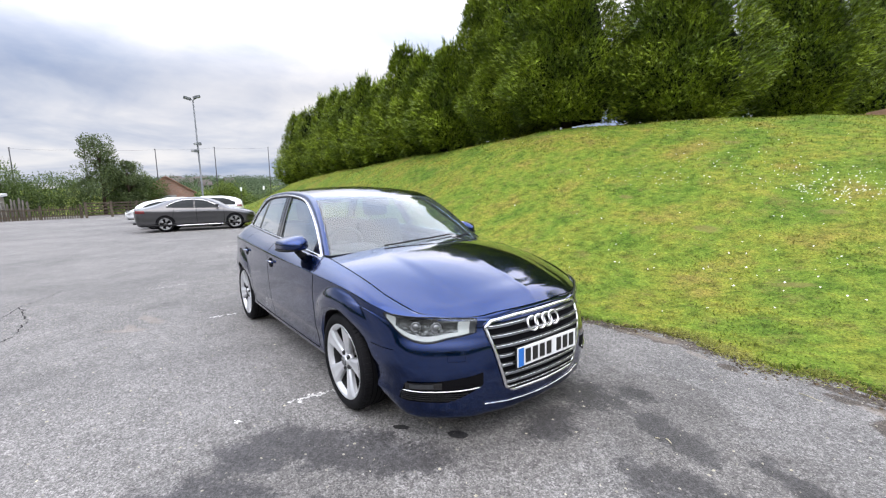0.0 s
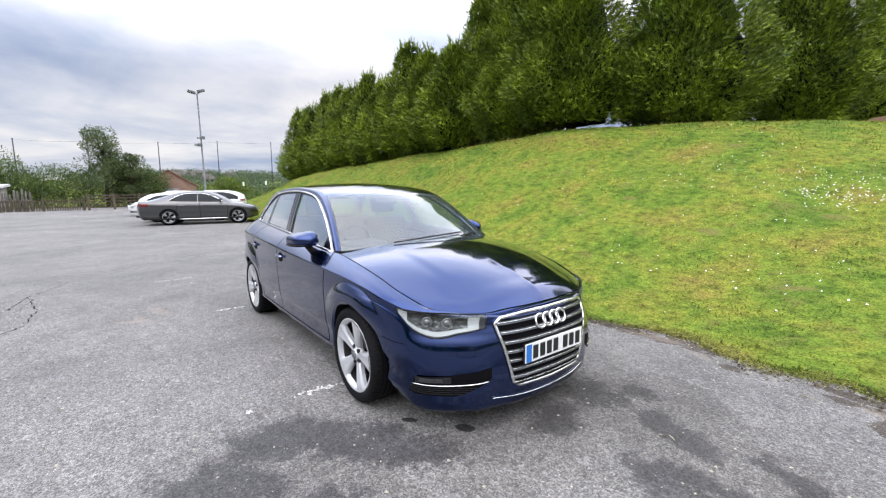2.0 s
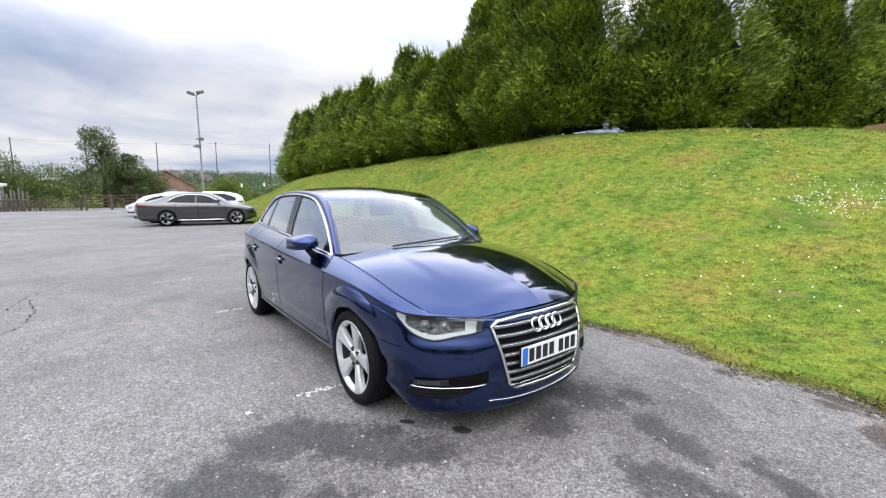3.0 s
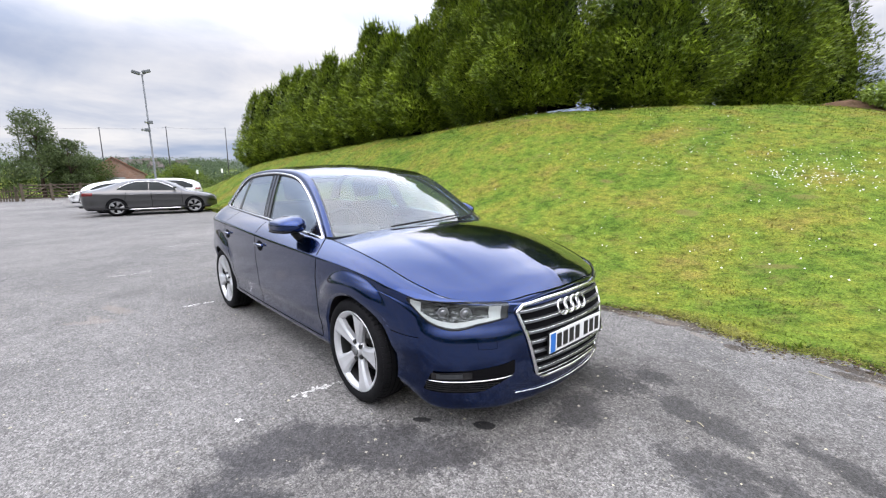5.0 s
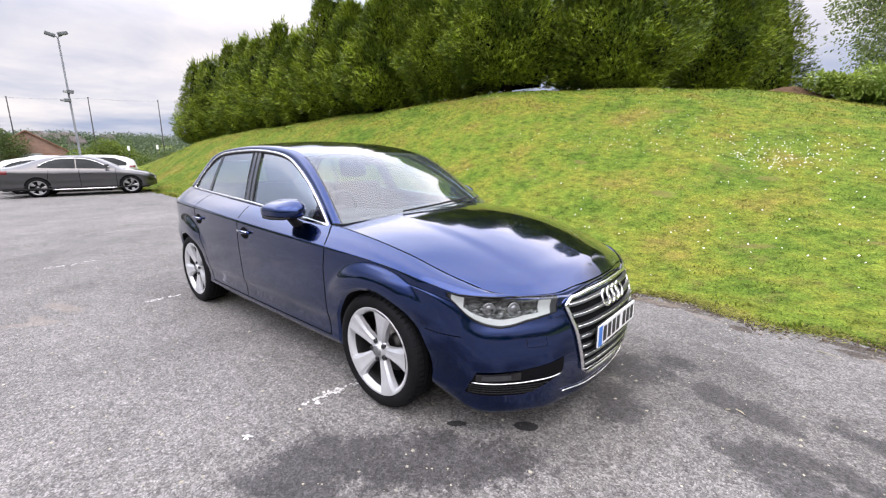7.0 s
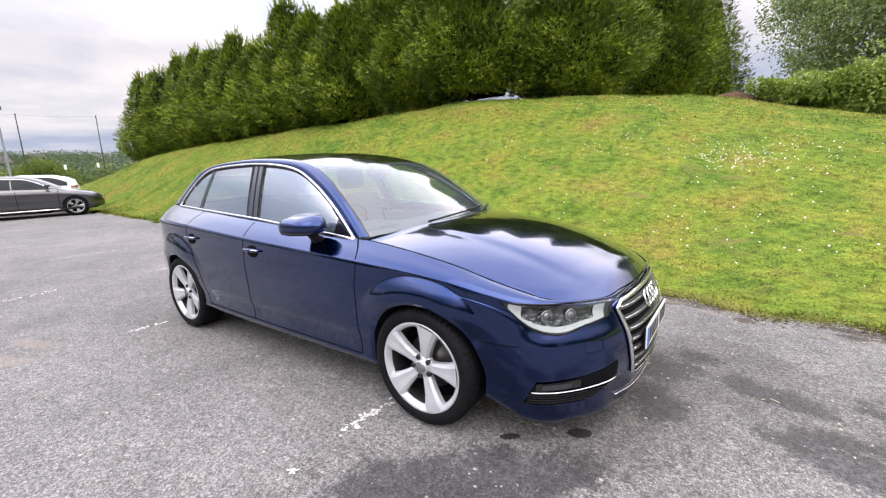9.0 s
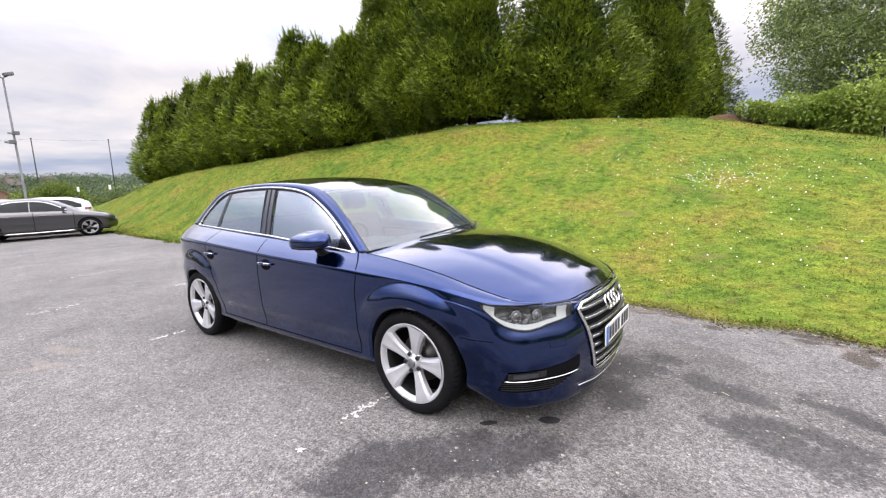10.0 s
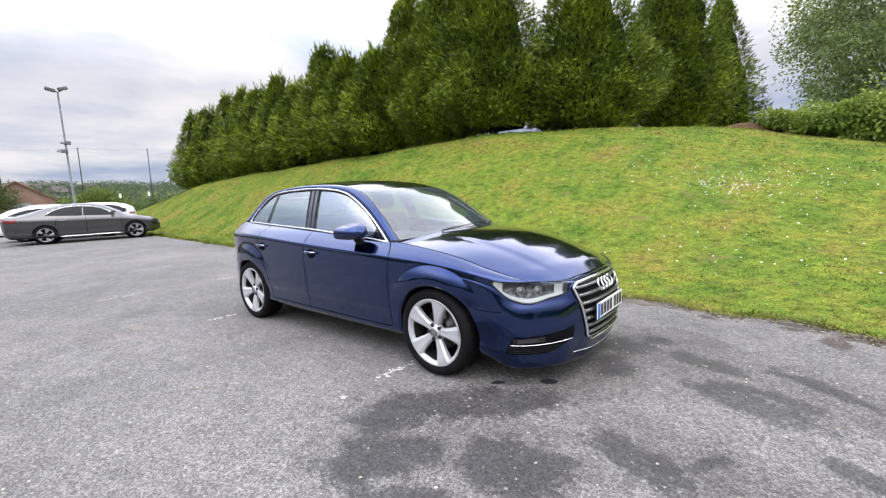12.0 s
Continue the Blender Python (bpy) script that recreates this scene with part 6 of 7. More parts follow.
def leaf_litter():
    """Dead leaves and crumbs of soil along the edge of the grass."""
    rng = np.random.default_rng(55)
    n = 9000
    x = rng.uniform(-7, 6, n)
    y = along(TOE, x) - 0.05 + rng.normal(0, 0.06, n) - np.abs(rng.normal(0, 0.10, n)) * (rng.uniform(size=n) < 0.4)
    bit = np.array([(0, 0, 0), (0.5, 0.35, 0.12), (0.5, -0.35, 0.02), (1.0, 0.0, 0.10)])
    fr = frames_from(np.stack([rng.normal(size=n), rng.normal(size=n), rng.normal(0, 0.15, n)], -1), np.tile((0.0, 0.0, 1.0), (n, 1)), rng, 0.4)
    z = np.maximum(land(x, y), 0.0) + 0.004
    v, f = scatter(bit, LEAF_TRIS, np.stack([x, y, z], -1), fr, rng.uniform(0.006, 0.030, n))
    ob = fast_mesh("leaf_litter", v, f, plain("dead_leaf", (0.075, 0.054, 0.036), 0.9, 0, 0.3, 8, 60, 0.2, 0, 0.002, 0.5))
    tagged(ob, "brown dead leaves and soil crumbs along the grass edge", "leaf litter", "", "stuff")


leaf_litter()

# ---- parked cars farther off ----
DULLRED = plain("tail_lamp", (0.16, 0.012, 0.014), 0.2, 0, 0.2, 30, 300, 0, 0.5)
dark_wheel = make_wheel(plain("alloy_grey", (0.42, 0.42, 0.43), 0.3, 0.8, 0.1, 12, 260, 0.02), "dark grey alloy wheel with black tyre", 0)
def far_car(name, label, at, turn, body_mat, rows, wheels, panes, lamps, group=""):
    """A car lofted from rows of x, sill z, belt z, top z, half width, half width of the roof."""
    rows = np.array(rows, float)
    xs_ = np.linspace(rows[0, 0], rows[-1, 0], 90)
    r = smooth_curve(rows, xs_)
    sect = []
    for x, (zs, zb, zt, w, wr) in zip(xs_, r):
        zt = max(zt, zb + 0.004)
        k = np.clip((zt - zb) / 0.12, 0, 1)
        half = [(0.0, zs), (w * 0.86, zs), (w * 0.975, zs + 0.05), (w * 0.995, zs + 0.16), (w * 0.962, zs + 0.34), (w * 0.985, zb - 0.15), (w * 1.0, zb - 0.10), (w * 0.93, zb),
                (w * 0.93 * (1 - 0.5) + wr * 0.5, zb + (zt - zb) * 0.52), (wr * 1.02, zb + (zt - zb) * 0.86), (wr * 0.90, zb + (zt - zb) * 0.97), (wr * 0.55, zt + 0.012 * k), (0.0, zt + 0.018 * k)]
        sect.append([(x, y, z) for y, z in half] + [(x, -y, z) for y, z in half[-2:0:-1]])
    sect = np.array(sect)
    n, m = sect.shape[:2]
    faces = [(i * m + k, i * m + (k + 1) % m, (i + 1) * m + (k + 1) % m, (i + 1) * m + k) for i in range(n - 1) for k in range(m)]
    faces += [tuple(range(m))[::-1], tuple((n - 1) * m + k for k in range(m))]
    flat_v = sect.reshape(-1, 3)
    auto = thing(name, label, "car", at, turn, group)
    body = link_mesh("body", flat_v, faces, body_mat, auto)
    tree = BVHTree.FromPolygons([tuple(v) for v in flat_v], faces)

    def press(x, z, s, out):
        p = tree.ray_cast(Vector((x, 3 * s, z)), Vector((0, -s, 0)))[0]
        if p is None:
            return Vector((x, 0.8 * s, z))
        return p + Vector((0, s * out, 0))

    for s in (-1, 1):
        for pn, top, low, mat in panes:
            top_c, low_c = [smooth_curve([(i, *p) for i, p in enumerate(c)], np.linspace(0, len(c) - 1, 16)) for c in (top, low)]
            verts = []
            for t in np.linspace(0, 1, 8):
                verts += [press(*(a * (1 - t) + b * t), s, 0.006) for a, b in zip(top_c, low_c)]
            link_mesh(pn, verts, grid_faces(8, 16), mat, auto)
        for x in wheels:
            # no opening: a flat black disc paints the shaded wheel well on the flank
            disc = [press(x + rr * math.cos(a), 0.33 + rr * math.sin(a), s, 0.004) for rr in (0.06, 0.2, 0.37) for a in np.linspace(0, 2 * math.pi, 28, endpoint=False)]
            link_mesh("arch", disc, [(q * 28 + k, q * 28 + (k + 1) % 28, (q + 1) * 28 + (k + 1) % 28, (q + 1) * 28 + k) for q in range(2) for k in range(28)], GAP, auto)
            w = dark_wheel if not dark_wheel.parent else copy_thing(dark_wheel, Matrix.Identity(4))
            w.matrix_basis = (pose(x, s * (rows[:, 4].max() - 0.095), 0.33, 0, 20, 0 if s < 0 else 180))
            w.parent = auto
        for x0, x1, z0, z1, mat in lamps:
            verts = [press(x0 + (x1 - x0) * a, z0 + (z1 - z0) * b, s, 0.008) for b in np.linspace(0, 1, 5) for a in np.linspace(0, 1, 8)]
            link_mesh("lamp", verts, grid_faces(5, 8), mat, auto)
        px0, pz0 = panes[0][1][0]
        v, f = tube_mesh([(px0 - 0.10, s * 0.86, pz0 + 0.06), (px0 - 0.06, s * 0.98, pz0 + 0.10), (px0 - 0.12, s * 1.00, pz0 + 0.12)], [0.03, 0.07, 0.05], 8)
        link_mesh("door_mirror", v, f, body_mat, auto)
        belt_z = panes[0][2][1][1]
        arch = smooth_curve([(i, *p) for i, p in enumerate(panes[0][1][:3] + panes[1][1][1:])], np.linspace(0, 5, 30))
        v, f = tube_mesh([press(x, z, s, 0.008) for x, z in arch], 0.011, 6)
        link_mesh("window_trim", v, f, CHROME, auto)
        for sx, lean in ((1.0, 0.02), (-0.06, 0.0), (-0.98, 0.22)):
            v, f = tube_mesh([press(sx + lean * (z - 0.5), z, s, 0.001) for z in np.linspace(0.30, belt_z - 0.03, 12)], 0.007, 4)
            link_mesh("door_gap", v, f, GAP, auto)
        for hx in (0.12, -0.82):
            v, f = tube_mesh([press(hx + q, belt_z - 0.14, s, 0.02) for q in (0, 0.07, 0.14, 0.20)], 0.016, 6)
            link_mesh("door_handle", v, f, body_mat, auto)
        v, f = tube_mesh([press(x, z, s, 0.012) for x, z in zip(np.linspace(-2.15, 2.0, 24), np.linspace(0.27, 0.25, 24))], 0.045, 6)
        link_mesh("lower_trim", v, f, BLACK, auto)
        v, f = tube_mesh([press(x, 0.245, s, 0.055) for x in np.linspace(wheels[1] + 0.4, wheels[0] - 0.4, 12)], 0.022, 6)
        link_mesh("sill_trim", v, f, CHROME, auto)
    return auto


far_car("coupe_saloon_car", "metallic grey four-door coupe parked nose to the bank", (-18.09, 1.05, 0.012), 74.65, GREY,
        [(-2.40, 0.52, 0.84, 0.85, 0.60, 0.48), (-2.33, 0.36, 0.94, 0.96, 0.76, 0.60), (-2.05, 0.24, 0.97, 1.03, 0.86, 0.62), (-1.60, 0.22, 0.95, 1.15, 0.90, 0.60), (-1.00, 0.20, 0.93, 1.34, 0.91, 0.58), (-0.30, 0.20, 0.92, 1.42, 0.91, 0.57),
         (0.30, 0.20, 0.91, 1.37, 0.91, 0.58), (0.80, 0.20, 0.90, 1.16, 0.91, 0.62), (1.15, 0.20, 0.88, 0.95, 0.90, 0.70), (1.70, 0.22, 0.80, 0.84, 0.89, 0.66), (2.05, 0.24, 0.70, 0.74, 0.80, 0.56), (2.25, 0.30, 0.60, 0.62, 0.62, 0.45)],
        (1.42, -1.24),
        [("side_glass", [(0.84, 0.975), (0.48, 1.190), (0.10, 1.31), (-0.12, 1.33)], [(0.84, 0.945), (0.5, 0.955), (0.2, 0.965), (-0.12, 0.975)], FARGLASS),
         ("side_glass", [(-0.15, 1.33), (-0.52, 1.32), (-0.88, 1.23), (-1.18, 1.06)], [(-0.15, 0.975), (-0.5, 0.985), (-0.85, 1.0), (-1.18, 1.02)], FARGLASS)],
        [(-2.30, -1.95, 0.80, 0.92, DULLRED), (1.83, 2.12, 0.62, 0.71, LAMPDARK)])
WHITE_ROWS = [(-2.12, 0.45, 0.88, 0.90, 0.66, 0.52), (-2.05, 0.32, 1.00, 1.16, 0.78, 0.58), (-1.85, 0.26, 1.02, 1.36, 0.86, 0.60), (-1.40, 0.24, 1.02, 1.52, 0.89, 0.60), (-0.60, 0.22, 1.00, 1.58, 0.90, 0.60), (0.10, 0.22, 0.98, 1.55, 0.90, 0.60),
              (0.70, 0.22, 0.96, 1.26, 0.90, 0.64), (1.05, 0.22, 0.94, 1.04, 0.89, 0.70), (1.60, 0.24, 0.86, 0.92, 0.87, 0.66), (1.95, 0.26, 0.74, 0.78, 0.78, 0.56), (2.15, 0.34, 0.62, 0.64, 0.60, 0.44)]
WHITE_PANES = [("side_glass", [(0.86, 1.02), (0.50, 1.28), (0.05, 1.45), (-0.15, 1.47)], [(0.86, 0.985), (0.5, 0.99), (0.2, 1.0), (-0.15, 1.01)], FARGLASS),
               ("side_glass", [(-0.18, 1.47), (-0.80, 1.47), (-1.3, 1.40), (-1.70, 1.20)], [(-0.20, 1.01), (-0.8, 1.03), (-1.3, 1.05), (-1.70, 1.10)], FARGLASS)]
WHITE_LAMPS = [(-2.05, -1.80, 0.86, 0.96, DULLRED), (1.72, 2.02, 0.66, 0.76, LENSWHITE)]
for name, label, at, turn in (("crossover_car", "white crossover parked beside the grey coupe, nose to the bank", (-20.75, 0.85, 0.01), 74.65), ("hatchback_car", "white hatchback parked with its tail to the bank", (-24.2, 2.05, 0.01), 254.65),
                              ("hatchback_car", "white hatchback parked last in the row of cars", (-28.0, 0.62, 0.01), 254.65)):
    low_roof = 0.87 if name == "crossover_car" else 0.93
    rows = [(x, a, b * 0.94, max(c * low_roof, b * 0.95), d, e) for x, a, b, c, d, e in WHITE_ROWS]
    panes = [(n, [(x, z * (low_roof + 0.005)) for x, z in top], [(x, min(z * 0.945, 0.96)) for x, z in low], m) for n, top, low, m in WHITE_PANES]
    far_car(name, label, at, turn, WHITE, rows, (1.30, -1.30), panes, WHITE_LAMPS, "white parked cars")


# ---- lamp post, net poles ----
def lamp_post():
    p = thing("floodlight_post", "tall grey steel post with floodlights and cameras", "street lamp", (-35.7, 3.7, 0))
    v, f = tube_mesh([(0, 0, -0.1), (0, 0, 1.2), (0, 0, 1.21), (0, 0, 9.1)], [0.11, 0.11, 0.07, 0.05], 12)
    link_mesh("post", v, f, POSTGREY, p)
    v, f = tube_mesh([(0, -0.30, 9.14), (0, 0.0, 9.08), (0, 0.25, 9.25)], 0.035, 8)
    link_mesh("bracket", v, f, POSTGREY, p)
    for y, z, tilt in ((-0.38, 9.20, -14), (0.28, 9.36, 18)):
        bm = bmesh.new()
        box(bm, (-0.16, -0.27, -0.10), (0.16, 0.27, 0.10), 0.05, Matrix.Translation((0, y, z)) @ Matrix.Rotation(radians(tilt), 4, "X"))
        part("floodlight", bm, POSTGREY, p)
    for y, z in ((0.12, 5.72), (-0.10, 5.15)):
        bm = bmesh.new()
        box(bm, (-0.14, y - 0.20, z - 0.11), (0.14, y + 0.16, z + 0.11), 0.03)
        part("equipment_box", bm, POSTGREY, p)
        bm = bmesh.new()
        box(bm, (0.10, y - 0.42, z - 0.10), (0.36, y - 0.22, z + 0.04), 0.03)
        part("camera_housing", bm, STEEL, p)


lamp_post()
POLES = [(-70, -11.7, 8.1), (-70, -4.7, 8.25), (-70, 3.1, 8.45), (-70, 10.7, 9.0), (-71, 18.9, 9.4)]
pole_mat = plain("pole_dark", (0.07, 0.07, 0.075), 0.6, 0.3, 0.2, 3, 60, 0.05)
for x, y, z in POLES:
    z0 = float(land(x, y))
    p = thing("net_pole", "thin dark pole that carries a tall ball-stop net", "pole", (x, y, z0), 0, "poles of the net")
    v, f = tube_mesh([(0, 0, -0.2), (0.05, 0.02, (z - z0) * 0.5), (0.16, 0.05, z - z0)], [0.085, 0.07, 0.055], 8)
    link_mesh("shaft", v, f, pole_mat, p)
    v, f = tube_mesh([(0.16, 0.05, z - z0), (0.16, 0.05, z - z0 + 0.06)], [0.11, 0.09], 8)
    link_mesh("cap", v, f, pole_mat, p)
wires = thing("net_wire", "thin cable strung between the net poles", "cable", (0, 0, 0))
for (x0, y0, z0), (x1, y1, z1) in zip(POLES[:-1], POLES[1:]):
    for drop in (0.05,):
        pts = [(x0 + (x1 - x0) * s + 0.16, y0 + (y1 - y0) * s, z0 + (z1 - z0) * s - drop - 0.15 * math.sin(math.pi * s)) for s in np.linspace(0, 1, 7)]
        v, f = tube_mesh(pts, 0.008, 4)
        link_mesh("cable", v, f, pole_mat, wires)

# ---- fence, gate, shed, brick house ----
TIMBER = plain("weathered_timber", (0.110, 0.090, 0.069), 0.85, 0, 0.35, 4, 60, 0.4, 0, 0.01)


def picket_fence():
    rng = np.random.default_rng(9)
    fence = thing("picket_fence", "weathered wooden picket fence along the edge of the car park", "fence", (-42.6, 0, 0))
    bm = bmesh.new()
    box(bm, (-0.012, -0.045, 0), (0.012, 0.045, 0.98))
    for v in bm.verts:
        if v.co.z > 0.9:
            v.co.y *= 0.35
    slat = None
    y = -24.0
    while y < -4.25:
        h = rng.uniform(0.92, 1.10)
        if slat is None:
            ob = part("slat", bm, TIMBER, fence)
            slat = ob.data
        else:
            ob = new("slat", slat)
            ob.parent = fence
        ob.matrix_basis = pose(0.05, y, 0.02, rng.normal(0, 1.5), 0, 0) @ Matrix.Diagonal((1, 1, h, 1))
        y += 0.155
    for y in np.arange(-24, -4, 2.45):
        bm = bmesh.new()
        box(bm, (-0.06, y - 0.06, -0.1), (0.03, y + 0.06, 1.15), 0.012)
        part("post", bm, TIMBER, fence)
    for z in (0.30, 0.80):
        bm = bmesh.new()
        box(bm, (-0.01, -24.1, z - 0.045), (0.035, -4.2, z + 0.045), 0.006)
        part("rail", bm, TIMBER, fence)


picket_fence()


def bar_gate():
    gate = thing("field_gate", "closed wooden field gate with bars and braces", "gate", (-42.6, 0, 0))
    for y in (-4.05, -2.35, -0.55, 1.4, 3.4):
        bm = bmesh.new()
        box(bm, (-0.09, y - 0.09, -0.1), (0.09, y + 0.09, 1.35), 0.02)
        part("post", bm, TIMBER, gate)
    for z in (0.22, 0.46, 0.72, 0.98, 1.22):
        bm = bmesh.new()
        box(bm, (-0.03, -4.0, z - 0.045), (0.03, 3.4, z + 0.045), 0.01)
        part("bar", bm, TIMBER, gate)
    for y0, y1 in ((-3.95, -2.45), (-0.65, -2.25), (-0.45, 1.3)):
        v, f = tube_mesh([(0.05, y0, 0.22), (0.05, y1, 1.22)], 0.04, 6)
        link_mesh("brace", v, f, TIMBER, gate)


bar_gate()


def shed():
    s = thing("shed", "small pale shed behind the picket fence", "shed", (-48, -12.2, 0))
    bm = bmesh.new()
    box(bm, (-1.5, -2.4, 0), (1.5, 2.4, 2.0), 0.02)
    part("wall", bm, plain("shed_wall", (0.35, 0.33, 0.30), 0.8, 0, 0.2, 2, 30, 0.2), s)
    bm = bmesh.new()
    box(bm, (-1.75, -2.65, 2.0), (1.75, 2.65, 2.22), 0.03, Matrix.Rotation(radians(3), 4, "Y"))
    part("roof", bm, plain("shed_roof", (0.62, 0.63, 0.62), 0.6, 0, 0.15, 2, 30, 0.1), s)
    bm = bmesh.new()
    box(bm, (1.50, -0.4, 0.02), (1.54, 0.45, 1.85), 0.01)
    part("door", bm, TIMBER, s)


shed()


def brick_house():
    house = thing("brick_house", "small red brick building with a gable and tiled roof", "house", (-55.2, 2.85, 0), -5.8)
    m, nodes, links, p = shader("red_brick")
    co, turn, brick = nodes.new("ShaderNodeTexCoord"), nodes.new("ShaderNodeMapping"), nodes.new("ShaderNodeTexBrick")
    turn.inputs["Rotation"].default_value = (radians(90), 0, radians(90))
    turn.vector_type = "TEXTURE"
    links.new(co.outputs["Object"], turn.inputs[0])
    links.new(turn.outputs[0], brick.inputs["Vector"])
    brick.inputs["Scale"].default_value, brick.inputs["Brick Width"].default_value, brick.inputs["Row Height"].default_value, brick.inputs["Mortar Size"].default_value = 1.0, 0.225, 0.075, 0.012
    brick.inputs["Color1"].default_value, brick.inputs["Color2"].default_value, brick.inputs["Mortar"].default_value = (0.33, 0.155, 0.105, 1), (0.24, 0.115, 0.085, 1), (0.34, 0.28, 0.24, 1)
    weather = noise_tex(nodes, links, 1.3, 6, 0.65)
    links.new(mixed(nodes, links, "MULTIPLY", 1.0, brick.outputs["Color"], ramp(nodes, links, weather.outputs[0], [(0.3, (0.72,) * 3), (0.7, (1.1,) * 3)]).outputs[0]), p.inputs["Base Color"])
    p.inputs["Roughness"].default_value = 0.9
    bm = bmesh.new()
    prof = [(-2.75, -0.2), (2.75, -0.2), (2.75, 2.15), (0, 3.95), (-2.75, 2.15)]
    front = [bm.verts.new((0, y, z)) for y, z in prof]
    back = [bm.verts.new((-7, y, z)) for y, z in prof]
    bm.faces.new(front)
    bm.faces.new(back[::-1])
    for k in range(5):
        bm.faces.new((front[k], back[k], back[(k + 1) % 5], front[(k + 1) % 5]))
    bmesh.ops.recalc_face_normals(bm, faces=bm.faces)
    part("wall", bm, m, house)
    tile = plain("clay_tile", (0.30, 0.16, 0.12), 0.85, 0, 0.3, 1.5, 12, 0.5, 0, 0.03)
    for s in (-1, 1):
        bm = bmesh.new()
        vs = [bm.verts.new(v) for v in ((0.18, 0, 4.07), (0.18, s * 3.0, 2.09), (-7.2, s * 3.0, 2.09), (-7.2, 0, 4.07), (0.18, 0, 3.96), (0.18, s * 2.95, 2.02), (-7.2, s * 2.95, 2.02), (-7.2, 0, 3.96))]
        for f in ((0, 1, 2, 3), (7, 6, 5, 4), (0, 4, 5, 1), (1, 5, 6, 2), (2, 6, 7, 3), (3, 7, 4, 0)):
            bm.faces.new([vs[k] for k in f])
        bmesh.ops.recalc_face_normals(bm, faces=bm.faces)
        part("roof", bm, tile, house)
    bm = bmesh.new()
    box(bm, (-0.02, -0.9, 1.72), (0.03, 0.9, 1.86), 0.01)
    part("lintel", bm, LINING, house)
    bm = bmesh.new()
    box(bm, (-0.01, -0.85, 0.3), (0.02, 0.85, 1.72), 0.01)
    part("shutter", bm, STEEL, house)


brick_house()

# ---- trees and bushes behind the fence ----
LIGHT_LEAF = leafy("pale_leaf", (0.085, 0.140, 0.020), (0.140, 0.195, 0.030), 0.55, 0.3, 0.35)
GREYLEAF = leafy("grey_green_leaf", (0.052, 0.084, 0.030), (0.090, 0.125, 0.048), 0.6, 0.25, 0.35)
broadleaf("field_tree", "open-crowned grey-green tree behind the gate", -50, -2.9, 0, 7.2, 2.7, 51, GREYLEAF, 13000, 0.15, 46, 0.30)
broadleaf("field_tree", "small leafy tree beside the gate", -49, -0.9, 0, 5.0, 1.8, 52, GREYLEAF, 8000, 0.15, 28, 0.30)
broadleaf("field_tree", "small leafy tree near the brick building", -51, -1.2, 0, 4.2, 1.3, 53, WOOD_LEAF, 6000, 0.15, 24, 0.25)


def thicket(name, label, line, height, depth, count, size, mat, seed):
    rng = np.random.default_rng(seed)
    ob = thing(name, label, "bushes", (0, 0, 0))
    line = np.array(line, float)
    run = np.r_[0, np.cumsum(np.hypot(*np.diff(line, axis=0).T))]
    n = max(8, int(run[-1] / 0.9))
    s = rng.uniform(0, run[-1], n * 4)
    cx, cy = np.interp(s, run, line[:, 0]) + rng.normal(0, depth * 0.3, n * 4), np.interp(s, run, line[:, 1]) + rng.normal(0, depth * 0.2, n * 4)
    tall = height * (0.72 + 0.28 * np.sin(s * 0.9 + seed) * np.sin(s * 0.37))
    cz = land(cx, cy) + rng.uniform(0.1, 0.85, n * 4) * tall
    radii = rng.uniform(0.20, 0.34, (n * 4, 1)) * height * np.array([1, 1.1, 0.8])
    v, f = leaf_cloud(rng, np.stack([cx, cy, cz], -1), radii, count, size)
    fast_mesh("foliage", v, f, mat, ob)
    for k in range(0, n * 4, 6):
        v, f = tube_mesh([(cx[k], cy[k], land(cx[k], cy[k]) - 0.1), (cx[k], cy[k], cz[k])], [0.06, 0.02], 5)
        link_mesh("stem", v, f, BARK, ob)
    return ob


thicket("hedgerow", "overgrown green hedgerow behind the picket fence", [(-52, -40), (-52, -24), (-52, -12), (-53, -6), (-54, -1), (-55, 1.2)], 5.8, 2.5, 110000, 0.16, WOOD_LEAF, 61)
thicket("shrubs", "pale green shrubs beside the brick building", [(-50, 5.6), (-49, 7.5), (-48.5, 9.6)], 3.2, 1.6, 9000, 0.16, LIGHT_LEAF, 62)
thicket("shrubs", "green scrub beyond the end of the bank", [(-58, 9), (-60, 14), (-62, 20), (-64, 30)], 3.0, 2.5, 15000, 0.20, WOOD_LEAF, 63)


# out of view: added so that the car's paint mirrors a dark horizon
thicket("unseen_tree_belt", "unseen dark belt of trees, added for reflections in the car", [(-50, -44), (-25, -38), (0, -34), (25, -31), (38, -20), (40, -6), (40, 8), (30, 16)], 8.5, 3.0, 60000, 0.42, WOOD_LEAF, 64)


def far_woods():
    rng = np.random.default_rng(71)
    n = 620
    x, y = rng.uniform(-330, -150, n), np.where(rng.uniform(size=n) < 0.45, rng.uniform(0, 130, n), rng.uniform(-190, 190, n))
    z = land(x, y)
    centres = np.stack([x, y, z + rng.uniform(1.0, 4.0, n)], -1)
    radii = rng.uniform(2.2, 5.0, (n, 1)) * np.array([1, 1.2, 0.7])
    v, f = leaf_cloud(rng, centres, radii, 110000, 0.75)
    # distance haze is put into the paled, greyed leaf colour
    ob = fast_mesh("far_woods", v, f, leafy("far_leaf", (0.062, 0.098, 0.060), (0.105, 0.145, 0.085), 0.8, 0.2, 0.2))
    tagged(ob, "distant wooded ridge, hazy green", "woods", "", "stuff")


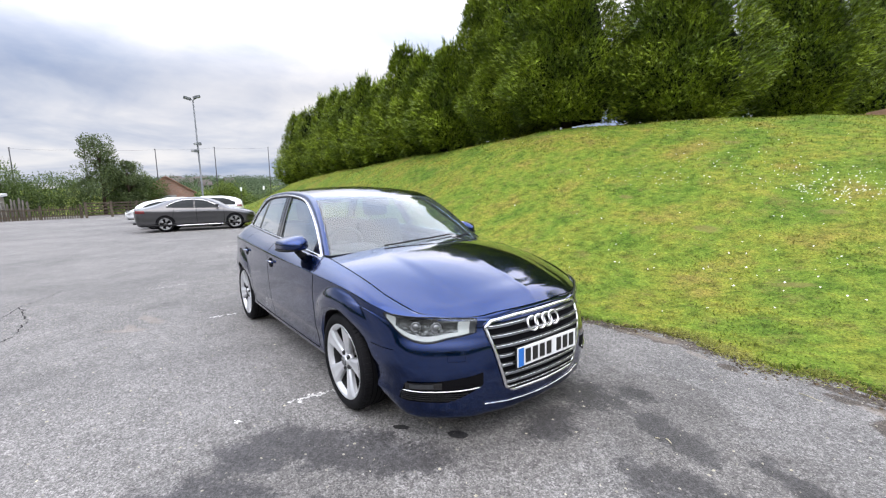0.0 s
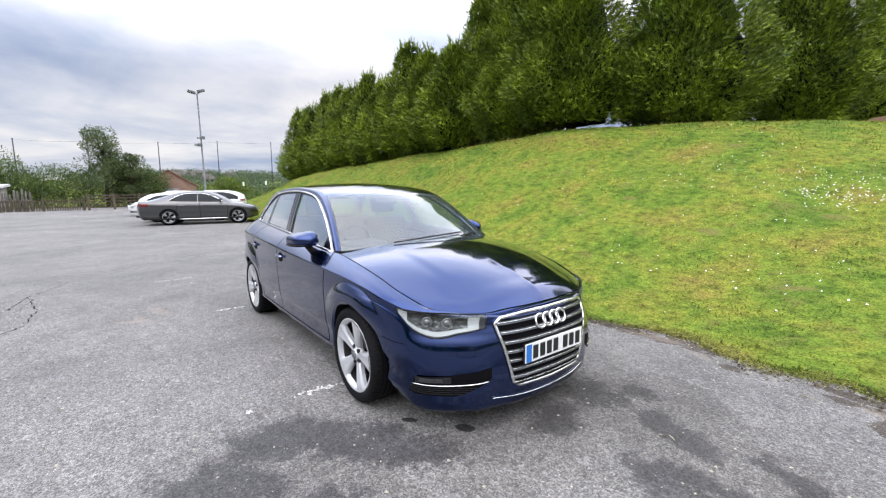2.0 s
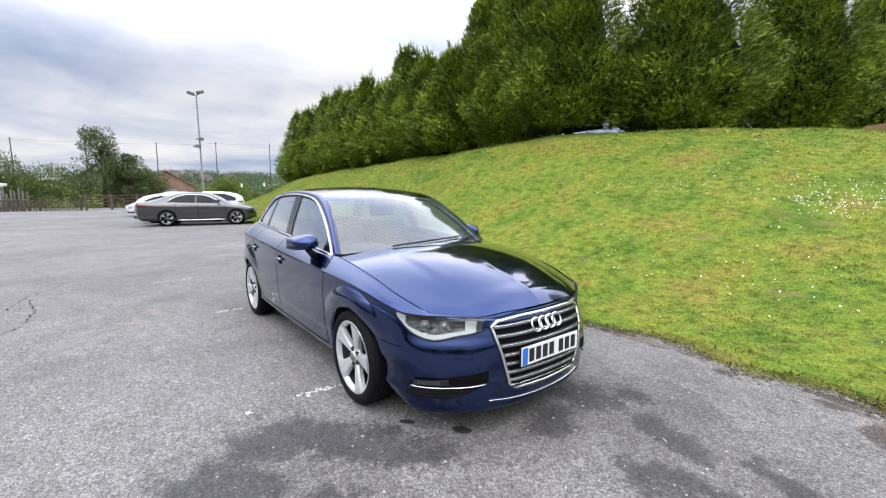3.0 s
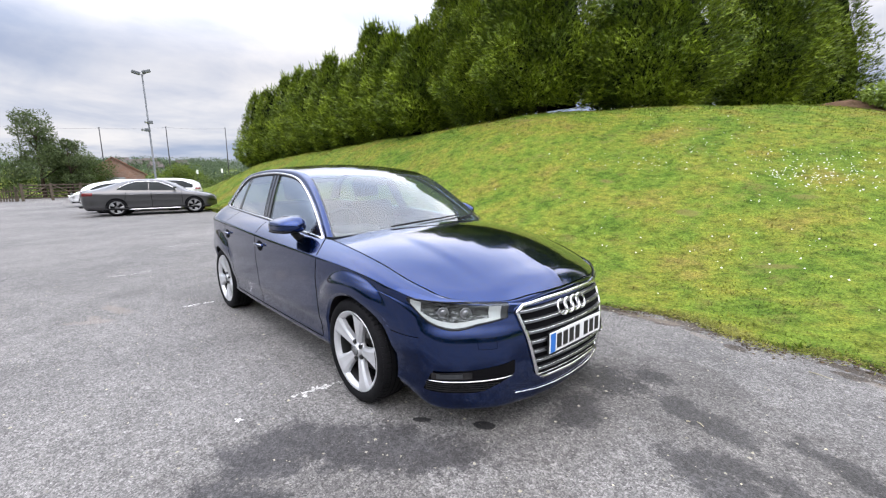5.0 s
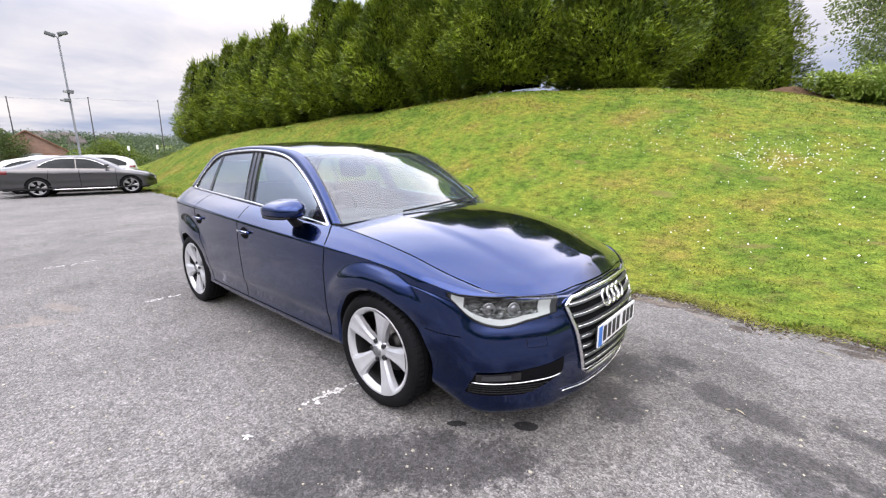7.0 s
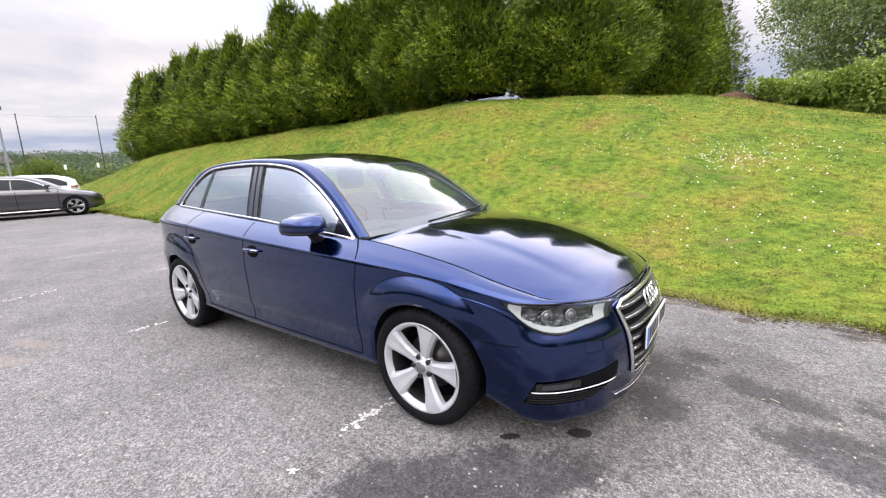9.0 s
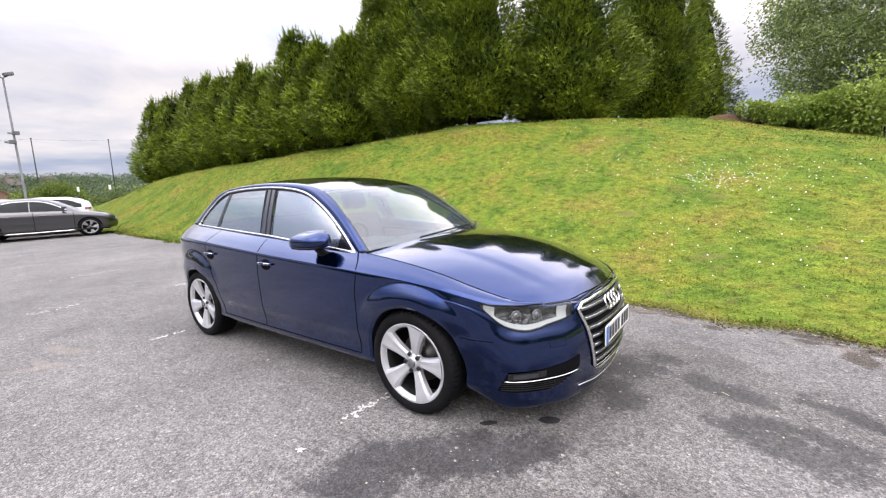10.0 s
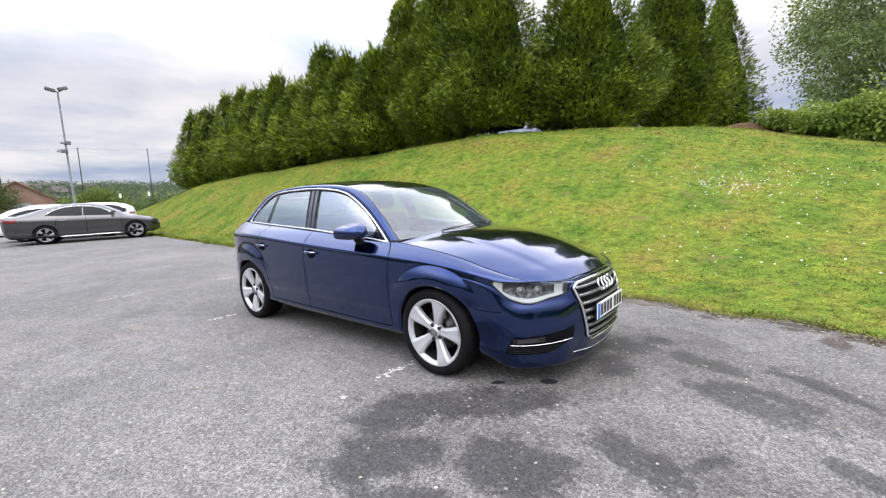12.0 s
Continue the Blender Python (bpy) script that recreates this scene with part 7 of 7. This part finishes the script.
far_woods()
far_wall, far_roof = plain("far_wall", (0.22, 0.20, 0.19), 0.9, 0, 0.2, 0.4, 5, 0), plain("far_roof", (0.135, 0.115, 0.110), 0.9, 0, 0.2, 0.4, 5, 0)
rng = np.random.default_rng(81)
for k in range(9):
    x, y = rng.uniform(-320, -230), rng.uniform(15, 125)
    z = float(land(x, y))
    w, d, h = rng.uniform(2.2, 3.4), rng.uniform(2.4, 3.2), rng.uniform(2.6, 3.4)
    house = thing("far_house", "distant pale house with a dark roof among trees", "house", (x, y, z - 0.3), rng.uniform(-30, 30), "houses on the ridge")
    bm = bmesh.new()
    box(bm, (-d, -w, 0), (d, w, h), 0.05)
    part("wall", bm, far_wall, house)
    bm = bmesh.new()
    pts = [bm.verts.new(v) for v in ((-d - 0.4, -w - 0.4, h), (d + 0.4, -w - 0.4, h), (d + 0.4, w + 0.4, h), (-d - 0.4, w + 0.4, h), (0, -w - 0.2, h + 2.6), (0, w + 0.2, h + 2.6))]
    for f in ((0, 1, 4), (1, 2, 5, 4), (2, 3, 5), (3, 0, 4, 5), (3, 2, 1, 0)):
        bm.faces.new([pts[i] for i in f])
    part("roof", bm, far_roof, house)
    for yy in (-0.5, 0.5):
        bm = bmesh.new()
        box(bm, (d, yy * w - 0.7, h * 0.55), (d + 0.06, yy * w + 0.7, h * 0.85))
        part("window", bm, GLOSSBLACK, house)


# ---- tall stakes behind the fence, white markers past the bank ----
def stake_screen():
    rng = np.random.default_rng(91)
    screen = thing("stake_screen", "pale weathered upright stakes standing behind the picket fence", "fence", (-44.2, 0, 0))
    pale = plain("pale_timber", (0.150, 0.138, 0.122), 0.9, 0, 0.3, 4, 60, 0.4, 0, 0.01)
    y = -10.4
    while y < -7.6:
        h = rng.uniform(1.35, 1.85)
        v, f = tube_mesh([(0, y, -0.1), (rng.normal(0, 0.02), y + rng.normal(0, 0.02), h * 0.6), (0, y + rng.normal(0, 0.03), h - 0.1), (0, y, h)], [0.085, 0.08, 0.075, 0.02], 7)
        link_mesh("stake", v, f, pale, screen)
        y += rng.uniform(0.19, 0.30)
    v, f = tube_mesh([(0.1, -10.4, 0.9), (0.1, -9, 0.92), (0.1, -7.6, 0.9)], 0.05, 6)
    link_mesh("rail", v, f, pale, screen)


stake_screen()
for x, y, top in ((-45.1, 8.65, 2.35), (-44.4, 10.75, 2.45)):
    z0 = float(land(x, y))
    post = thing("marker_post", "slim post with a small white board beyond the bank", "marker post", (x, y, z0), 0, "white markers")
    v, f = tube_mesh([(0, 0, -0.1), (0, 0, top - z0)], 0.018, 6)
    link_mesh("post", v, f, pole_mat, post)
    bm = bmesh.new()
    box(bm, (0.03, -0.09, top - z0 - 0.36), (0.06, 0.09, top - z0 + 0.04), 0.01)
    part("board", bm, PLATEWHITE, post)
